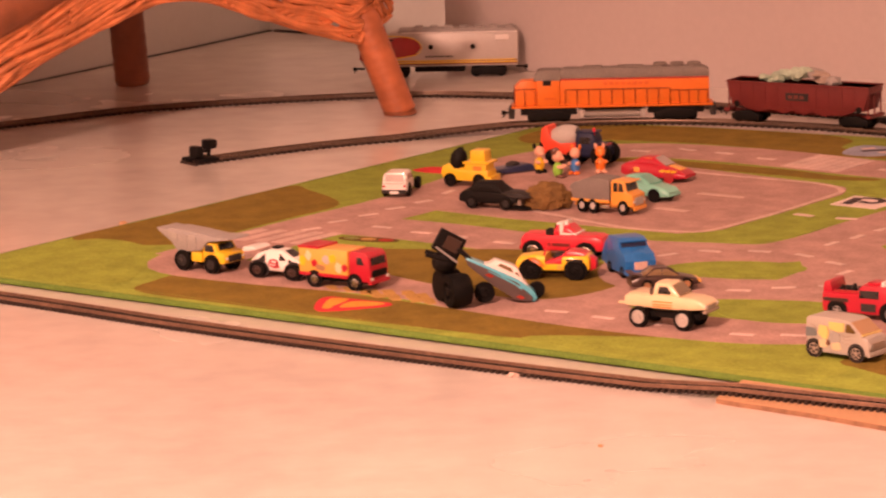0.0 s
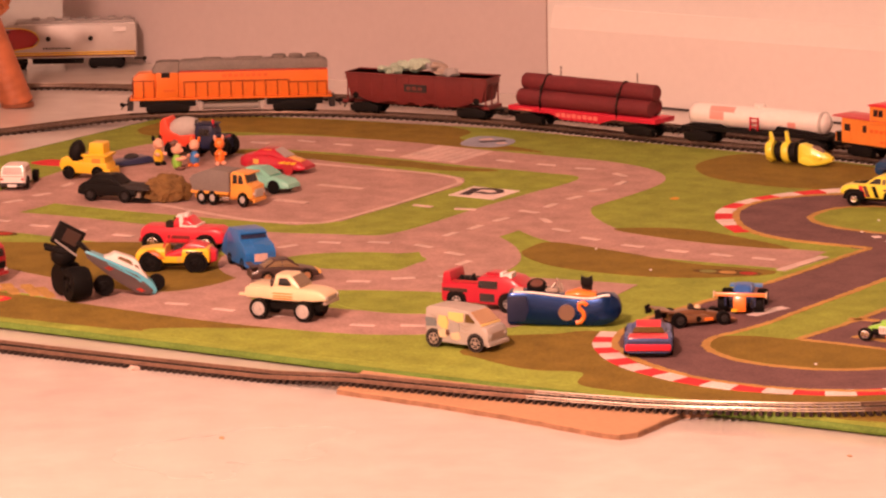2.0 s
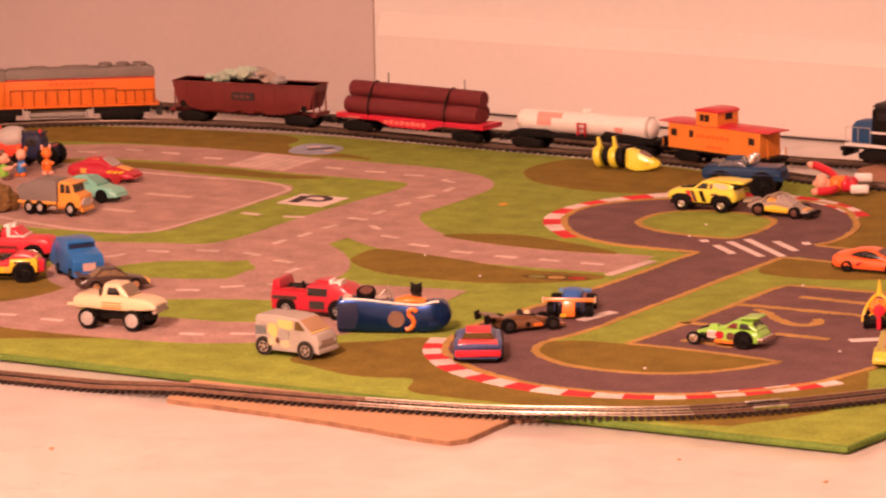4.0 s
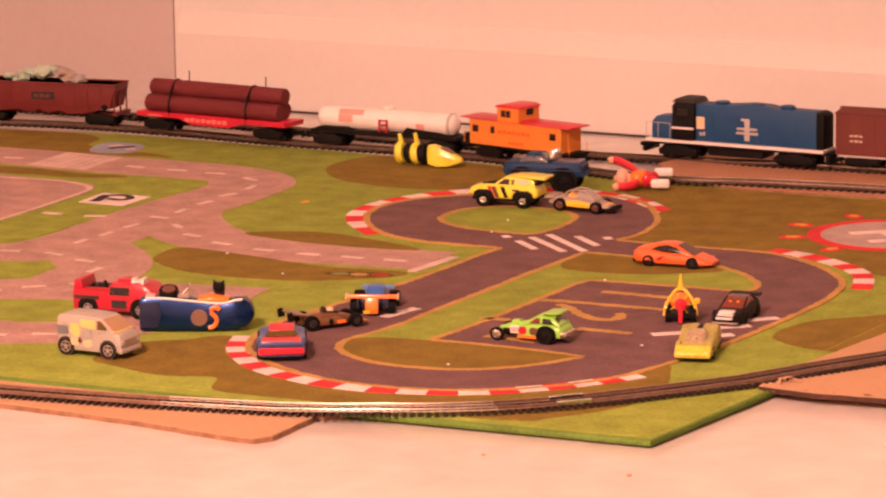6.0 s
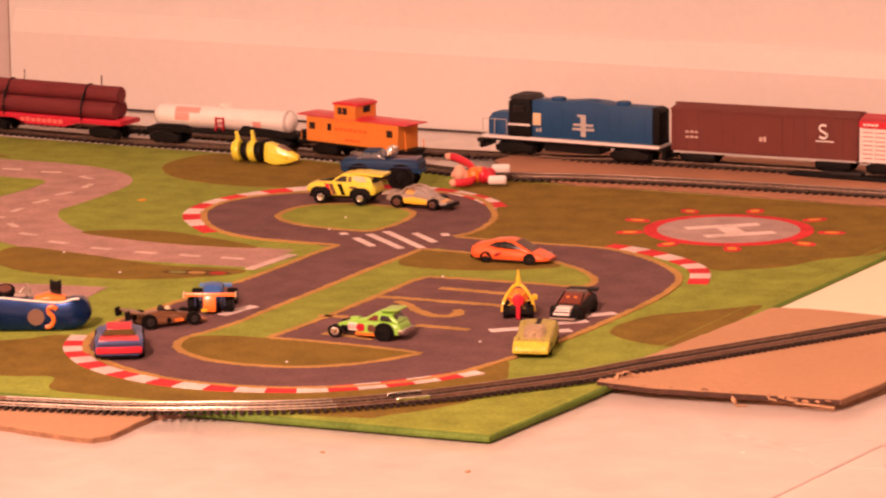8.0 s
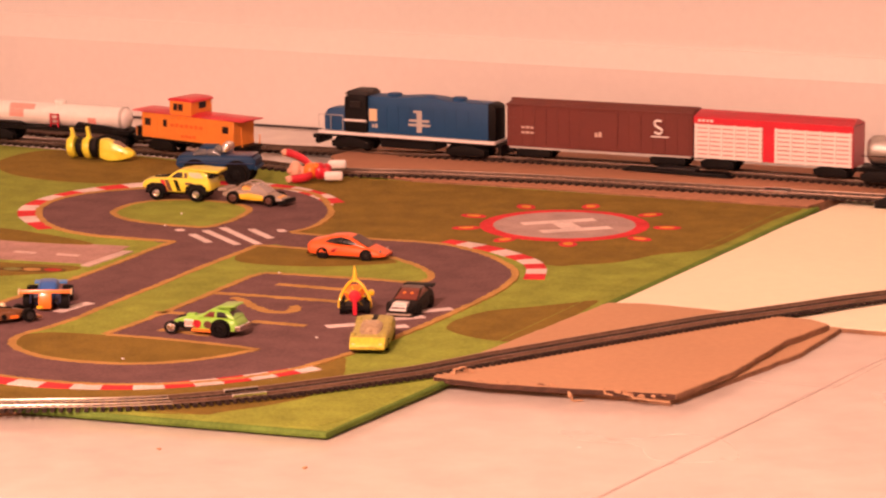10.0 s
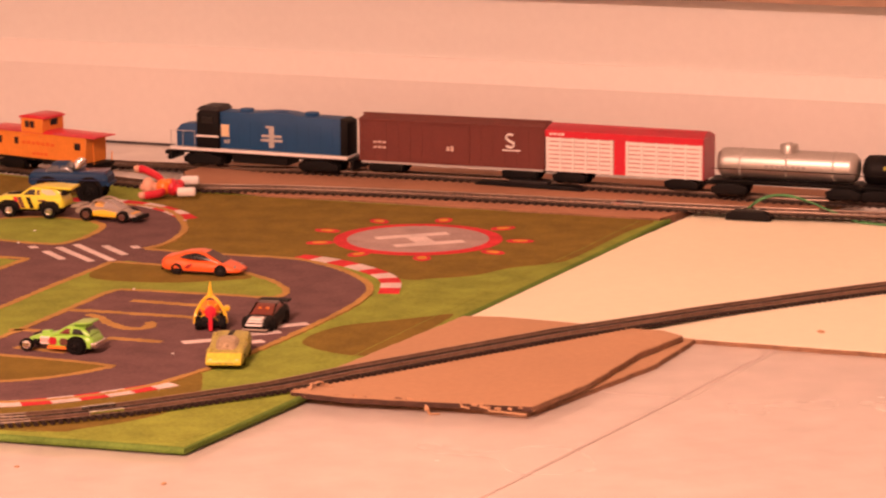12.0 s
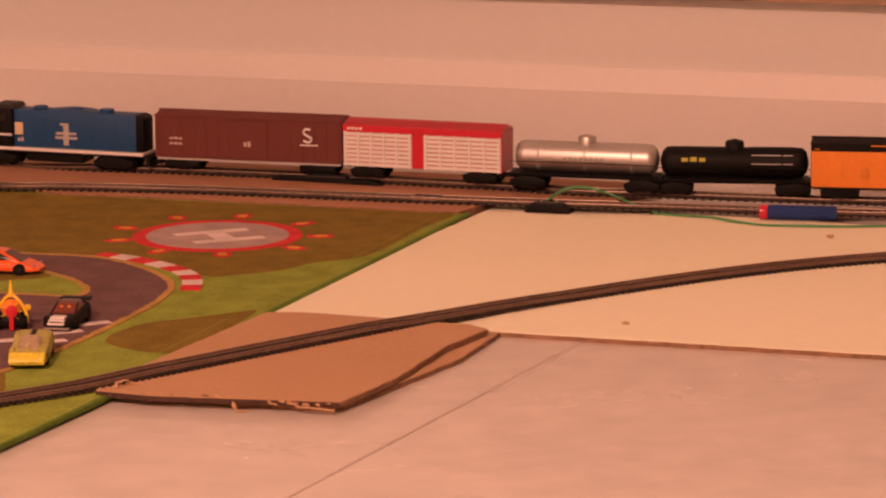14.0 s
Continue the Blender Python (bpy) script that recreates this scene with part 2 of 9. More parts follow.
def rod(a, b, r0, r1=None, seg=12, bm=None):
    """A round bar from a to b."""
    own = bmesh.new()
    a, b = Vector(a), Vector(b)
    d = b - a
    turn = d.to_track_quat("Z", "Y").to_matrix().to_4x4()
    bmesh.ops.create_cone(own, cap_ends=True, segments=seg, radius1=r0, radius2=r0 if r1 is None else r1, depth=d.length,
                          matrix=Matrix.Translation((a + b) / 2) @ turn)
    return join(bm, own)


def lathe(profile, seg=16, m=None, bm=None):
    """Turns radius, height pairs round the z axis."""
    own = bmesh.new()
    rings = [[own.verts.new((r * math.cos(2 * math.pi * i / seg), r * math.sin(2 * math.pi * i / seg), z)) for i in range(seg)] for r, z in profile]
    for a, b in zip(rings, rings[1:]):
        for i in range(seg):
            own.faces.new((a[i], a[(i + 1) % seg], b[(i + 1) % seg], b[i]))
    own.faces.new(rings[0][::-1])
    own.faces.new(rings[-1])
    if m is not None:
        own.transform(m)
    return join(bm, own)


def ball(x, y, z, rx, ry, rz, bm=None, turn=0.0, seg=12):
    own = bmesh.new()
    bmesh.ops.create_uvsphere(own, u_segments=seg, v_segments=max(6, seg * 2 // 3), radius=1.0)
    own.transform(pose(x, y, z, 0, 0, turn) @ Matrix.Diagonal((rx, ry, rz, 1)))
    return join(bm, own)


def spline(pts, step=6, closed=False):
    """A smooth line through pts."""
    pts = [Vector(p) for p in pts]
    n = len(pts)
    out = []
    for i in range(n if closed else n - 1):
        if closed:
            p0, p1, p2, p3 = (pts[(i + k) % n] for k in (-1, 0, 1, 2))
        else:
            p0, p1, p2, p3 = pts[max(i - 1, 0)], pts[i], pts[i + 1], pts[min(i + 2, n - 1)]
        for k in range(step):
            t = k / step
            out.append(0.5 * (2 * p1 + (p2 - p0) * t + (2 * p0 - 5 * p1 + 4 * p2 - p3) * t * t + (3 * p1 - p0 - 3 * p2 + p3) * t ** 3))
    if not closed:
        out.append(pts[-1])
    return out


def even(line, gap):
    """Points at even distances along a line, with the way that it runs there."""
    out, left = [], 0.0
    for a, b in zip(line, line[1:]):
        d = (b - a).length
        s = left
        while s < d:
            out.append((a.lerp(b, s / d), (b - a).normalized()))
            s += gap
        left = s - d
    return out


def ribbon(pts, width, z0, z1, step=6, closed=False, bm=None, raw=False):
    """A band of the given width along a smooth line."""
    own = bmesh.new()
    line = [Vector(p) for p in pts] if raw else spline(pts, step, closed)
    n = len(line)
    rows = []
    for i, p in enumerate(line):
        a = line[(i - 1) % n] if closed or i else p
        b = line[(i + 1) % n] if closed or i < n - 1 else p
        d = (b - a).normalized()
        s = Vector((-d.y, d.x)) * width / 2
        rows.append([own.verts.new((p.x + k * s.x, p.y + k * s.y, z)) for k, z in ((1, z0), (1, z1), (-1, z1), (-1, z0))])
    for i in range(n if closed else n - 1):
        a, b = rows[i], rows[(i + 1) % n]
        for k in range(4):
            own.faces.new((a[k], a[(k + 1) % 4], b[(k + 1) % 4], b[k]))
    if not closed:
        own.faces.new(rows[0])
        own.faces.new(rows[-1][::-1])
    return join(bm, own)


def tube(pts, r, seg=8, step=6, bm=None, closed=False, raw=False):
    own = bmesh.new()
    line = [Vector(p) for p in pts] if raw else spline(pts, step, closed)
    n = len(line)
    rows = []
    for i, p in enumerate(line):
        a = line[(i - 1) % n] if closed or i else p
        b = line[(i + 1) % n] if closed or i < n - 1 else p
        q = (b - a).to_track_quat("Z", "Y").to_matrix()
        rows.append([own.verts.new(p + q @ Vector((r * math.cos(2 * math.pi * k / seg), r * math.sin(2 * math.pi * k / seg), 0))) for k in range(seg)])
    for i in range(n if closed else n - 1):
        a, b = rows[i], rows[(i + 1) % n]
        for k in range(seg):
            own.faces.new((a[k], a[(k + 1) % seg], b[(k + 1) % seg], b[k]))
    if not closed:
        own.faces.new(rows[0][::-1])
        own.faces.new(rows[-1])
    return join(bm, own)


# ---- the room ----
E1 = Vector((0.761, -0.648))          # along the back wall
E2 = Vector((0.648, 0.761))           # into the back wall
CREASE = Vector((0.543, 4.014))


def along(s, d=0.0):
    return CREASE + E1 * s + E2 * d


def slab(a, b, thick, z0, z1, name, mat, label="", bevel=0.0):
    """An upright slab whose near face runs from a to b; its body lies to the left of that way."""
    a, b = Vector(a), Vector(b)
    d = (b - a).normalized()
    nrm = Vector((-d.y, d.x)) * thick
    return link(name, plate([tuple(p) for p in (a, b, b + nrm, a + nrm)], z0, z1, bevel), mat, kind="structure", label=label)


JOG = along(-0.70)
NICHE = along(-0.70, 0.16)
BACK_LEFT = Vector((-0.222, 4.853))
LEFT_FRONT = BACK_LEFT - Vector((0.522, 0.853)) * 4.6
BEHIND = LEFT_FRONT + E1 * 5.4
BACK_RIGHT = along(3.4)
link("floor", plate([(-4.2, -3.8), (4.8, -3.8), (4.8, 5.8), (-4.2, 5.8)], -0.05, 0.0), "floor", kind="structure", label="pale beige vinyl floor with faint worn marks")
link("ceiling", plate([(-4.2, -3.8), (4.8, -3.8), (4.8, 5.8), (-4.2, 5.8)], 2.4, 2.45), "wall", kind="structure")
slab(along(0.0009), BACK_RIGHT, 0.12, 0, 2.4, "wall_back", "wall", "white painted wall above a moulded baseboard")
slab(JOG, along(-0.0009), 0.16, 0, 2.4, "wall_panel", "panel", "plain mauve-grey painted panel beside the white wall")
slab(BACK_LEFT, NICHE + E1 * 0.1, 0.12, 0, 2.4, "wall_niche", "wall", "white painted wall behind the corner")
slab(LEFT_FRONT, BACK_LEFT, 0.12, 0.0011, 2.4, "wall_left", "wall", "white painted wall with a dark gap at the floor")
# unseen walls, coloured dark so that they bounce less light
slab(BEHIND, LEFT_FRONT, 0.12, 0, 2.4, "wall_behind", "unseen_wall")
slab(BACK_RIGHT, BEHIND, 0.12, 0, 2.4, "wall_right", "unseen_wall")
# baseboard with a sloping moulding, dark seam below and at the panel's edge
base = bmesh.new()
lo, hi = along(0.012), BACK_RIGHT
for prof in ([(0.0, 0.002), (-0.012, 0.002), (-0.012, 0.080), (-0.004, 0.103), (0.0, 0.103)],):
    ends = [[base.verts.new((p.x + E2.x * d, p.y + E2.y * d, z)) for d, z in prof] for p in (lo, hi)]
    base.faces.new(ends[0])
    base.faces.new(ends[1][::-1])
    for i in range(len(prof)):
        j = (i + 1) % len(prof)
        base.faces.new((ends[0][i], ends[1][i], ends[1][j], ends[0][j]))
link("baseboard", base, "trim", kind="structure", label="white baseboard with a sloping moulded top edge")
slab(along(0.05, -0.015), along(3.3, -0.015), 0.012, 0.0, 0.002, "trim_seam", "gap")
slab(along(-0.0008, 0.0006), along(0.0008, 0.0006), 0.01, 0.0, 2.4, "trim_crease", "seam", "thin dark seam between panel and wall")
slab(LEFT_FRONT, BACK_LEFT + Vector((0.003, -0.003)), 0.005, 0.0, 0.0011, "trim_gap", "gap", "dark gap under the wall")
slab(BACK_LEFT + Vector((0.006, -0.012)), NICHE + E1 * 0.02 - E2 * 0.008, 0.006, 0.0, 0.0022, "trim_gap_niche", "gap", "dark gap under the wall")
slab(along(0.3, -0.022), along(3.3, -0.022), 0.02, 0.174, 0.22, "trim_rail", "rail_wood", "brown wooden rail on the wall")
# joints between the sheets of vinyl
for a, b, w in (((0.68, 2.066), (1.30, 2.644), 0.0028), ((0.960, 2.427), (1.021, 2.373), 0.001)):
    link("trim_floor_joint", ribbon([a, b], w, -0.001, 0.0003), "joint", kind="structure", label="thin grey joint in the floor")
link("trim_floor_sheet", plate([(0.960, 2.427), (1.021, 2.373), (1.155, 2.504), (1.10, 2.556)], -0.001, 0.0002), "floor", kind="structure", label="faint patch of newer vinyl")


# ---- the play mat, in its own u, v ----
MAT = pose(-0.447, 3.171, 0, 0, 0, -37.08)
TOP = 0.006
play_mat = thing("play_mat", "green printed play mat with roads and a race track", "play mat", MAT)
part("mat_base", plate([(0, 0), (0.45, -0.004), (0.9, -0.012), (1.363, -0.012), (1.385, 0.141), (1.416, 0.461), (1.450, 0.75), (1.468, 0.918), (1.30, 0.925), (1.08, 0.934), (0.90, 0.960), (0.77, 0.986), (0.368, 1.020), (0.18, 1.0), (0.0, 0.965)], 0.0004, TOP, 0.002), "grass", play_mat)
part("mat_binding", tube([(-0.001, 0.965, 0.0033), (0.0, 0.0, 0.0033), (0.45, -0.005, 0.004), (0.9, -0.013, 0.004), (1.364, -0.013, 0.004), (1.386, 0.141, 0.004), (1.417, 0.461, 0.004), (1.451, 0.75, 0.004), (1.469, 0.918, 0.004)], 0.0027, 8, raw=True), "binding", play_mat, "raised bright green binding round the edge")
LAYER = 0.00012
part("mat_stitch", tube([(1.362 - 0.02, -0.004, 0.0058), (1.366, 0.143, 0.0058), (1.397, 0.463, 0.0058), (1.431, 0.752, 0.0058), (1.445, 0.90, 0.0058)], 0.0005, 6, raw=True), "grass", play_mat, "stitched groove")
part("mat_stitch", tube([(0.02, 0.016, 0.0058), (0.45, 0.012, 0.0058), (0.9, 0.004, 0.0058), (1.342, 0.004, 0.0058)], 0.0005, 6, raw=True), "grass", play_mat, "stitched groove")


def level(k):
    return TOP - 0.0005, TOP + LAYER * k


def patch(name, pts, mat, k, step=6, smooth_line=True):
    z0, z1 = level(k)
    line = [tuple(p) for p in spline([Vector(p) for p in pts], step, True)] if smooth_line else pts
    return part(name, plate(line, z0, z1), mat, play_mat, smooth=False)


def band(name, pts, width, mat, k, closed=False, step=6, raw=False):
    z0, z1 = level(k)
    if mat != "print_yellow":
        return part(name, ribbon(pts, width, z0, z1, step, closed, raw=raw), mat, play_mat, smooth=False)
    # woven yellow lines have frayed edges
    line = [p for p, d in even(spline(pts, step, closed), 0.0035)]
    own = ribbon(line, width, z0, z1, closed=closed, raw=True)
    fray = random.Random(len(line))
    own.verts.ensure_lookup_table()
    for i, p in enumerate(line):
        for pair in ((0, 1), (2, 3)):
            k = 1 + fray.uniform(-0.32, 0.32)
            for q in pair:
                v = own.verts[4 * i + q]
                v.co.x, v.co.y = p.x + (v.co.x - p.x) * k, p.y + (v.co.y - p.y) * k
    return part(name, own, mat, play_mat, smooth=False)


def dash(u, v, turn, length=0.024, width=0.0055, mat="print_dash", k=6, name="lane_dash"):
    c, s = math.cos(radians(turn)), math.sin(radians(turn))
    pts = [(u + c * a - s * b, v + s * a + c * b) for a, b in ((-length / 2, -width / 2), (length / 2, -width / 2), (length / 2, width / 2), (-length / 2, width / 2))]
    return patch(name, pts, mat, k, smooth_line=False)


def ellipse(u, v, a, b, turn=0.0, n=28):
    c, s = math.cos(radians(turn)), math.sin(radians(turn))
    return [(u + c * a * math.cos(2 * math.pi * i / n) - s * b * math.sin(2 * math.pi * i / n),
             v + s * a * math.cos(2 * math.pi * i / n) + c * b * math.sin(2 * math.pi * i / n)) for i in range(n)]


# brown ground
patch("brown_patch", [(0.003, 0.175), (0.003, 0.27), (0.003, 0.37), (0.003, 0.487), (0.033, 0.482), (0.111, 0.433), (0.117, 0.356), (0.118, 0.29), (0.122, 0.236), (0.107, 0.19), (0.058, 0.17)], "brown", 1)
patch("brown_patch", [(0.227, 0.012), (0.208, 0.056), (0.212, 0.093), (0.259, 0.104), (0.343, 0.094), (0.442, 0.089), (0.505, 0.084), (0.558, 0.088), (0.615, 0.086), (0.683, 0.082), (0.714, 0.071), (0.655, 0.03), (0.612, 0.016), (0.553, 0.012), (0.459, 0.008), (0.335, 0.008)], "brown", 1)
patch("brown_patch", [(0.24, 0.22), (0.26, 0.25), (0.33, 0.285), (0.42, 0.325), (0.53, 0.29), (0.570, 0.22), (0.54, 0.145), (0.42, 0.16), (0.32, 0.19)], "brown", 3)
patch("brown_patch", [(0.03, 0.955), (0.02, 0.86), (0.06, 0.82), (0.10, 0.865), (0.17, 0.89), (0.235, 0.90), (0.30, 0.90), (0.375, 0.895), (0.44, 0.90), (0.483, 0.903), (0.44, 0.922), (0.365, 0.94), (0.350, 0.985), (0.31, 1.006), (0.24, 1.002), (0.17, 0.992), (0.10, 0.975)], "brown", 1)
patch("brown_patch", [(0.16, 0.765), (0.218, 0.787), (0.279, 0.795), (0.338, 0.797), (0.398, 0.796), (0.441, 0.788), (0.492, 0.790), (0.491, 0.778), (0.443, 0.763), (0.408, 0.765), (0.354, 0.766), (0.296, 0.765), (0.235, 0.762)], "brown", 5)
patch("brown_patch", [(0.745, 0.565), (0.80, 0.592), (0.87, 0.575), (0.925, 0.548), (0.86, 0.54), (0.79, 0.548)], "brown", 4)
patch("brown_patch", [(0.722, 0.45), (0.728, 0.485), (0.80, 0.472), (0.88, 0.452), (0.955, 0.455), (0.945, 0.425), (0.88, 0.388), (0.79, 0.388), (0.735, 0.42)], "brown", 4)
patch("brown_patch", [(0.655, 0.90), (0.653, 0.954), (0.67, 0.985), (0.716, 0.990), (0.78, 0.975), (0.84, 0.955), (0.90, 0.90), (0.86, 0.85), (0.78, 0.825), (0.70, 0.845)], "brown", 1)
patch("brown_patch", [(0.877, 0.109), (0.885, 0.133), (0.913, 0.154), (0.94, 0.178), (1.016, 0.152), (1.123, 0.095), (1.196, 0.136), (1.238, 0.179), (1.285, 0.208), (1.302, 0.18), (1.314, 0.141), (1.315, 0.095), (1.305, 0.049), (1.288, 0.02), (1.263, 0.006), (1.229, 0.0), (1.185, 0.006), (1.10, 0.004), (1.048, 0.004), (1.013, 0.012), (0.997, 0.046), (0.966, 0.038), (0.941, 0.04), (0.901, 0.055), (0.881, 0.065)], "brown", 1)
patch("brown_patch", [(1.326, 0.332), (1.325, 0.357), (1.336, 0.394), (1.362, 0.42), (1.386, 0.443), (1.406, 0.462), (1.408, 0.433), (1.405, 0.373), (1.402, 0.33), (1.394, 0.299), (1.374, 0.296), (1.349, 0.306), (1.332, 0.32)], "brown", 1)
patch("brown_patch", [(0.99, 0.93), (1.08, 0.928), (1.20, 0.921), (1.40, 0.913), (1.457, 0.910), (1.448, 0.84), (1.436, 0.715), (1.423, 0.685), (1.397, 0.659), (1.376, 0.618), (1.347, 0.596), (1.319, 0.588), (1.22, 0.65), (1.08, 0.63), (1.06, 0.74), (1.01, 0.83), (0.97, 0.90)], "brown", 1)
patch("light_patch", [(0.62, 0.02), (0.72, 0.075), (0.82, 0.10), (0.90, 0.045), (0.88, 0.012), (0.75, 0.003)], "grass_light", 2)
patch("light_patch", [(1.27, 0.0), (1.30, 0.05), (1.34, 0.12), (1.372, 0.12), (1.352, 0.0)], "grass_light", 2)
patch("light_patch", [(0.03, 0.02), (0.02, 0.17), (0.10, 0.17), (0.17, 0.08), (0.18, 0.02)], "grass_light", 2)

# streets
MAIN_STREETS = [
    ([(0.17, 0.15), (0.168, 0.32), (0.17, 0.47), (0.155, 0.6), (0.13, 0.74), (0.18, 0.83), (0.3, 0.855), (0.45, 0.845), (0.56, 0.84), (0.618, 0.81), (0.632, 0.75), (0.627, 0.6), (0.626, 0.47), (0.6, 0.41), (0.53, 0.385), (0.4, 0.35)], 0.088),
    ([(0.43, 0.355), (0.4, 0.35), (0.27, 0.355), (0.17, 0.345)], 0.087),
    ([(0.627, 0.66), (0.66, 0.595), (0.73, 0.53), (0.82, 0.505), (0.96, 0.51)], 0.082),
    ([(0.17, 0.2), (0.19, 0.13), (0.28, 0.125), (0.42, 0.14), (0.52, 0.125), (0.65, 0.115), (0.77, 0.125), (0.83, 0.17)], 0.085),
]
SIDE_STREETS = [
    ([(0.8, 0.14), (0.835, 0.18), (0.84, 0.24), (0.8, 0.29)], 0.084),
    ([(0.82, 0.28), (0.72, 0.285), (0.64, 0.25), (0.6, 0.2)], 0.083),
    ([(0.62, 0.24), (0.59, 0.19), (0.585, 0.12)], 0.082),
    ([(0.626, 0.47), (0.68, 0.42), (0.712, 0.36), (0.714, 0.27)], 0.085),
    ([(0.54, 0.39), (0.535, 0.32), (0.58, 0.26), (0.65, 0.265)], 0.07),
    ([(0.78, 0.3), (0.84, 0.31), (0.885, 0.315)], 0.075),
]
for i, (pts, w) in enumerate(MAIN_STREETS + SIDE_STREETS):
    band("street", pts, w, "street", 2 + 0.13 * i)
patch("parking_lot", [(0.17, 0.45), (0.30, 0.445), (0.48, 0.455), (0.506, 0.49), (0.506, 0.70), (0.493, 0.735), (0.46, 0.745), (0.30, 0.765), (0.17, 0.78)], "street", 3, smooth_line=False)
band("parking_line", [(0.30, 0.487), (0.34, 0.477), (0.38, 0.466), (0.431, 0.456), (0.480, 0.464), (0.499, 0.484), (0.503, 0.53), (0.504, 0.61), (0.500, 0.70), (0.494, 0.719), (0.476, 0.735), (0.44, 0.744), (0.36, 0.742), (0.28, 0.745)], 0.0058, "print_pale", 6)
for u, v, n in ((0.408, 0.642, 0.05), (0.409, 0.5545, 0.036)):
    dash(u, v, -2, n, 0.009, "print_pale", name="bay_line")
patch("grass_island", ellipse(0.615, 0.338, 0.062, 0.034, 28), "grass", 4, smooth_line=False)
patch("grass_island", ellipse(0.752, 0.206, 0.062, 0.044, 12), "grass", 4, smooth_line=False)
patch("grass_island", [(0.30, 0.405), (0.40, 0.425), (0.49, 0.432), (0.52, 0.47), (0.535, 0.555), (0.57, 0.56), (0.583, 0.52), (0.565, 0.455), (0.50, 0.42), (0.40, 0.405)], "grass", 4)
patch("grass_island", [(0.37, 0.757), (0.45, 0.775), (0.52, 0.79), (0.585, 0.79), (0.59, 0.72), (0.575, 0.71), (0.51, 0.712), (0.47, 0.75)], "grass", 4)
patch("crosswalk", [(0.367, 0.815), (0.365, 0.893), (0.435, 0.885), (0.437, 0.808)], "print_pale", 5, smooth_line=False)
for i in range(6):
    dash(0.373 + 0.0115 * i, 0.850 - 0.001 * i, 90, 0.070, 0.0040, "print_dash", 6, "crosswalk_bar")
for i in range(5):
    dash(0.135 + 0.018 * i, 0.262 + 0.004 * i, 88, 0.06, 0.011, "print_pale", name="crosswalk_bar")
# lane dashes of the long street, the cross streets and the near streets
LONG_STREET = [(0.191, 0.829, 4), (0.229, 0.858, -6), (0.275, 0.856, 0), (0.332, 0.845, 0), (0.474, 0.841, -7), (0.523, 0.838, 5), (0.568, 0.835, 8), (0.615, 0.818, -32), (0.638, 0.778, 96), (0.637, 0.733, 72), (0.637, 0.688, 80), (0.637, 0.642, 93), (0.632, 0.560, 84), (0.631, 0.516, 90), (0.628, 0.477, 92)]
CROSS_STREETS = [(0.530, 0.364, 70), (0.553, 0.396, 12), (0.592, 0.416, 11), (0.636, 0.418, -15), (0.678, 0.400, -15), (0.706, 0.368, 92), (0.635, 0.605, -8), (0.671, 0.573, -45), (0.706, 0.538, -18), (0.749, 0.513, -12), (0.798, 0.5, -3), (0.843, 0.496, 0), (0.885, 0.497, -6), (0.925, 0.498, 0), (0.532, 0.588, -5), (0.576, 0.591, 13), (0.724, 0.315, 56), (0.695, 0.288, 40), (0.669, 0.260, 20)]
NEAR_STREETS = [(0.765, 0.113, 12), (0.801, 0.130, 20), (0.587, 0.115, 8), (0.634, 0.113, 0), (0.68, 0.112, 0), (0.173, 0.313, 72), (0.170, 0.356, 72), (0.174, 0.397, 70), (0.174, 0.438, 72), (0.176, 0.480, 78), (0.165, 0.535, 100), (0.225, 0.352, 3), (0.274, 0.347, 6), (0.316, 0.346, 2), (0.370, 0.342, 0), (0.42, 0.350, 3), (0.47, 0.360, 8)]
for u, v, a in LONG_STREET + CROSS_STREETS + NEAR_STREETS:
    dash(u, v, a, 0.020, 0.0062)
# parking sign
patch("sign_board", [(0.524, 0.648), (0.521, 0.699), (0.573, 0.697), (0.574, 0.646)], "print_white", 5, smooth_line=False)
band("sign_letter", [(0.537, 0.655), (0.531, 0.690)], 0.0105, "print_black", 6)
band("sign_letter", [(0.534, 0.690), (0.549, 0.693), (0.560, 0.683), (0.556, 0.671), (0.541, 0.673)], 0.0080, "print_black", 6.3)
patch("blue_sign", [(0.382, 0.910), (0.371, 0.952), (0.384, 0.968), (0.418, 0.958), (0.427, 0.924), (0.412, 0.906)], "print_blue", 4)
for u, v, w, mname in ((0.398, 0.936, 0.016, "print_black"), (0.408, 0.946, 0.012, "print_black"), (0.390, 0.948, 0.014, "print_dash"), (0.416, 0.934, 0.010, "print_dash")):
    dash(u, v, 50, w, 0.009, mname, 5, "sign_bar")
patch("orange_dot", ellipse(0.722, 0.726, 0.004, 0.005, 0, 10), "print_orange", 5, smooth_line=False)
patch("red_sign", [(0.3997, 0.035), (0.386, 0.0587), (0.3862, 0.0723), (0.4026, 0.0742), (0.4237, 0.0752), (0.448, 0.0754), (0.4532, 0.065), (0.4439, 0.0492), (0.4315, 0.0326), (0.419, 0.0212), (0.4104, 0.0233)], "print_red", 4)
patch("sign_flame", [(0.4103, 0.0321), (0.3983, 0.052), (0.3925, 0.0668), (0.4029, 0.0726), (0.4092, 0.0671), (0.4136, 0.0428), (0.4172, 0.0333)], "print_orange", 5)
patch("sign_flame", [(0.4218, 0.0412), (0.4148, 0.0613), (0.422, 0.0698), (0.4426, 0.0723), (0.4453, 0.065), (0.4355, 0.0524)], "print_orange", 5)
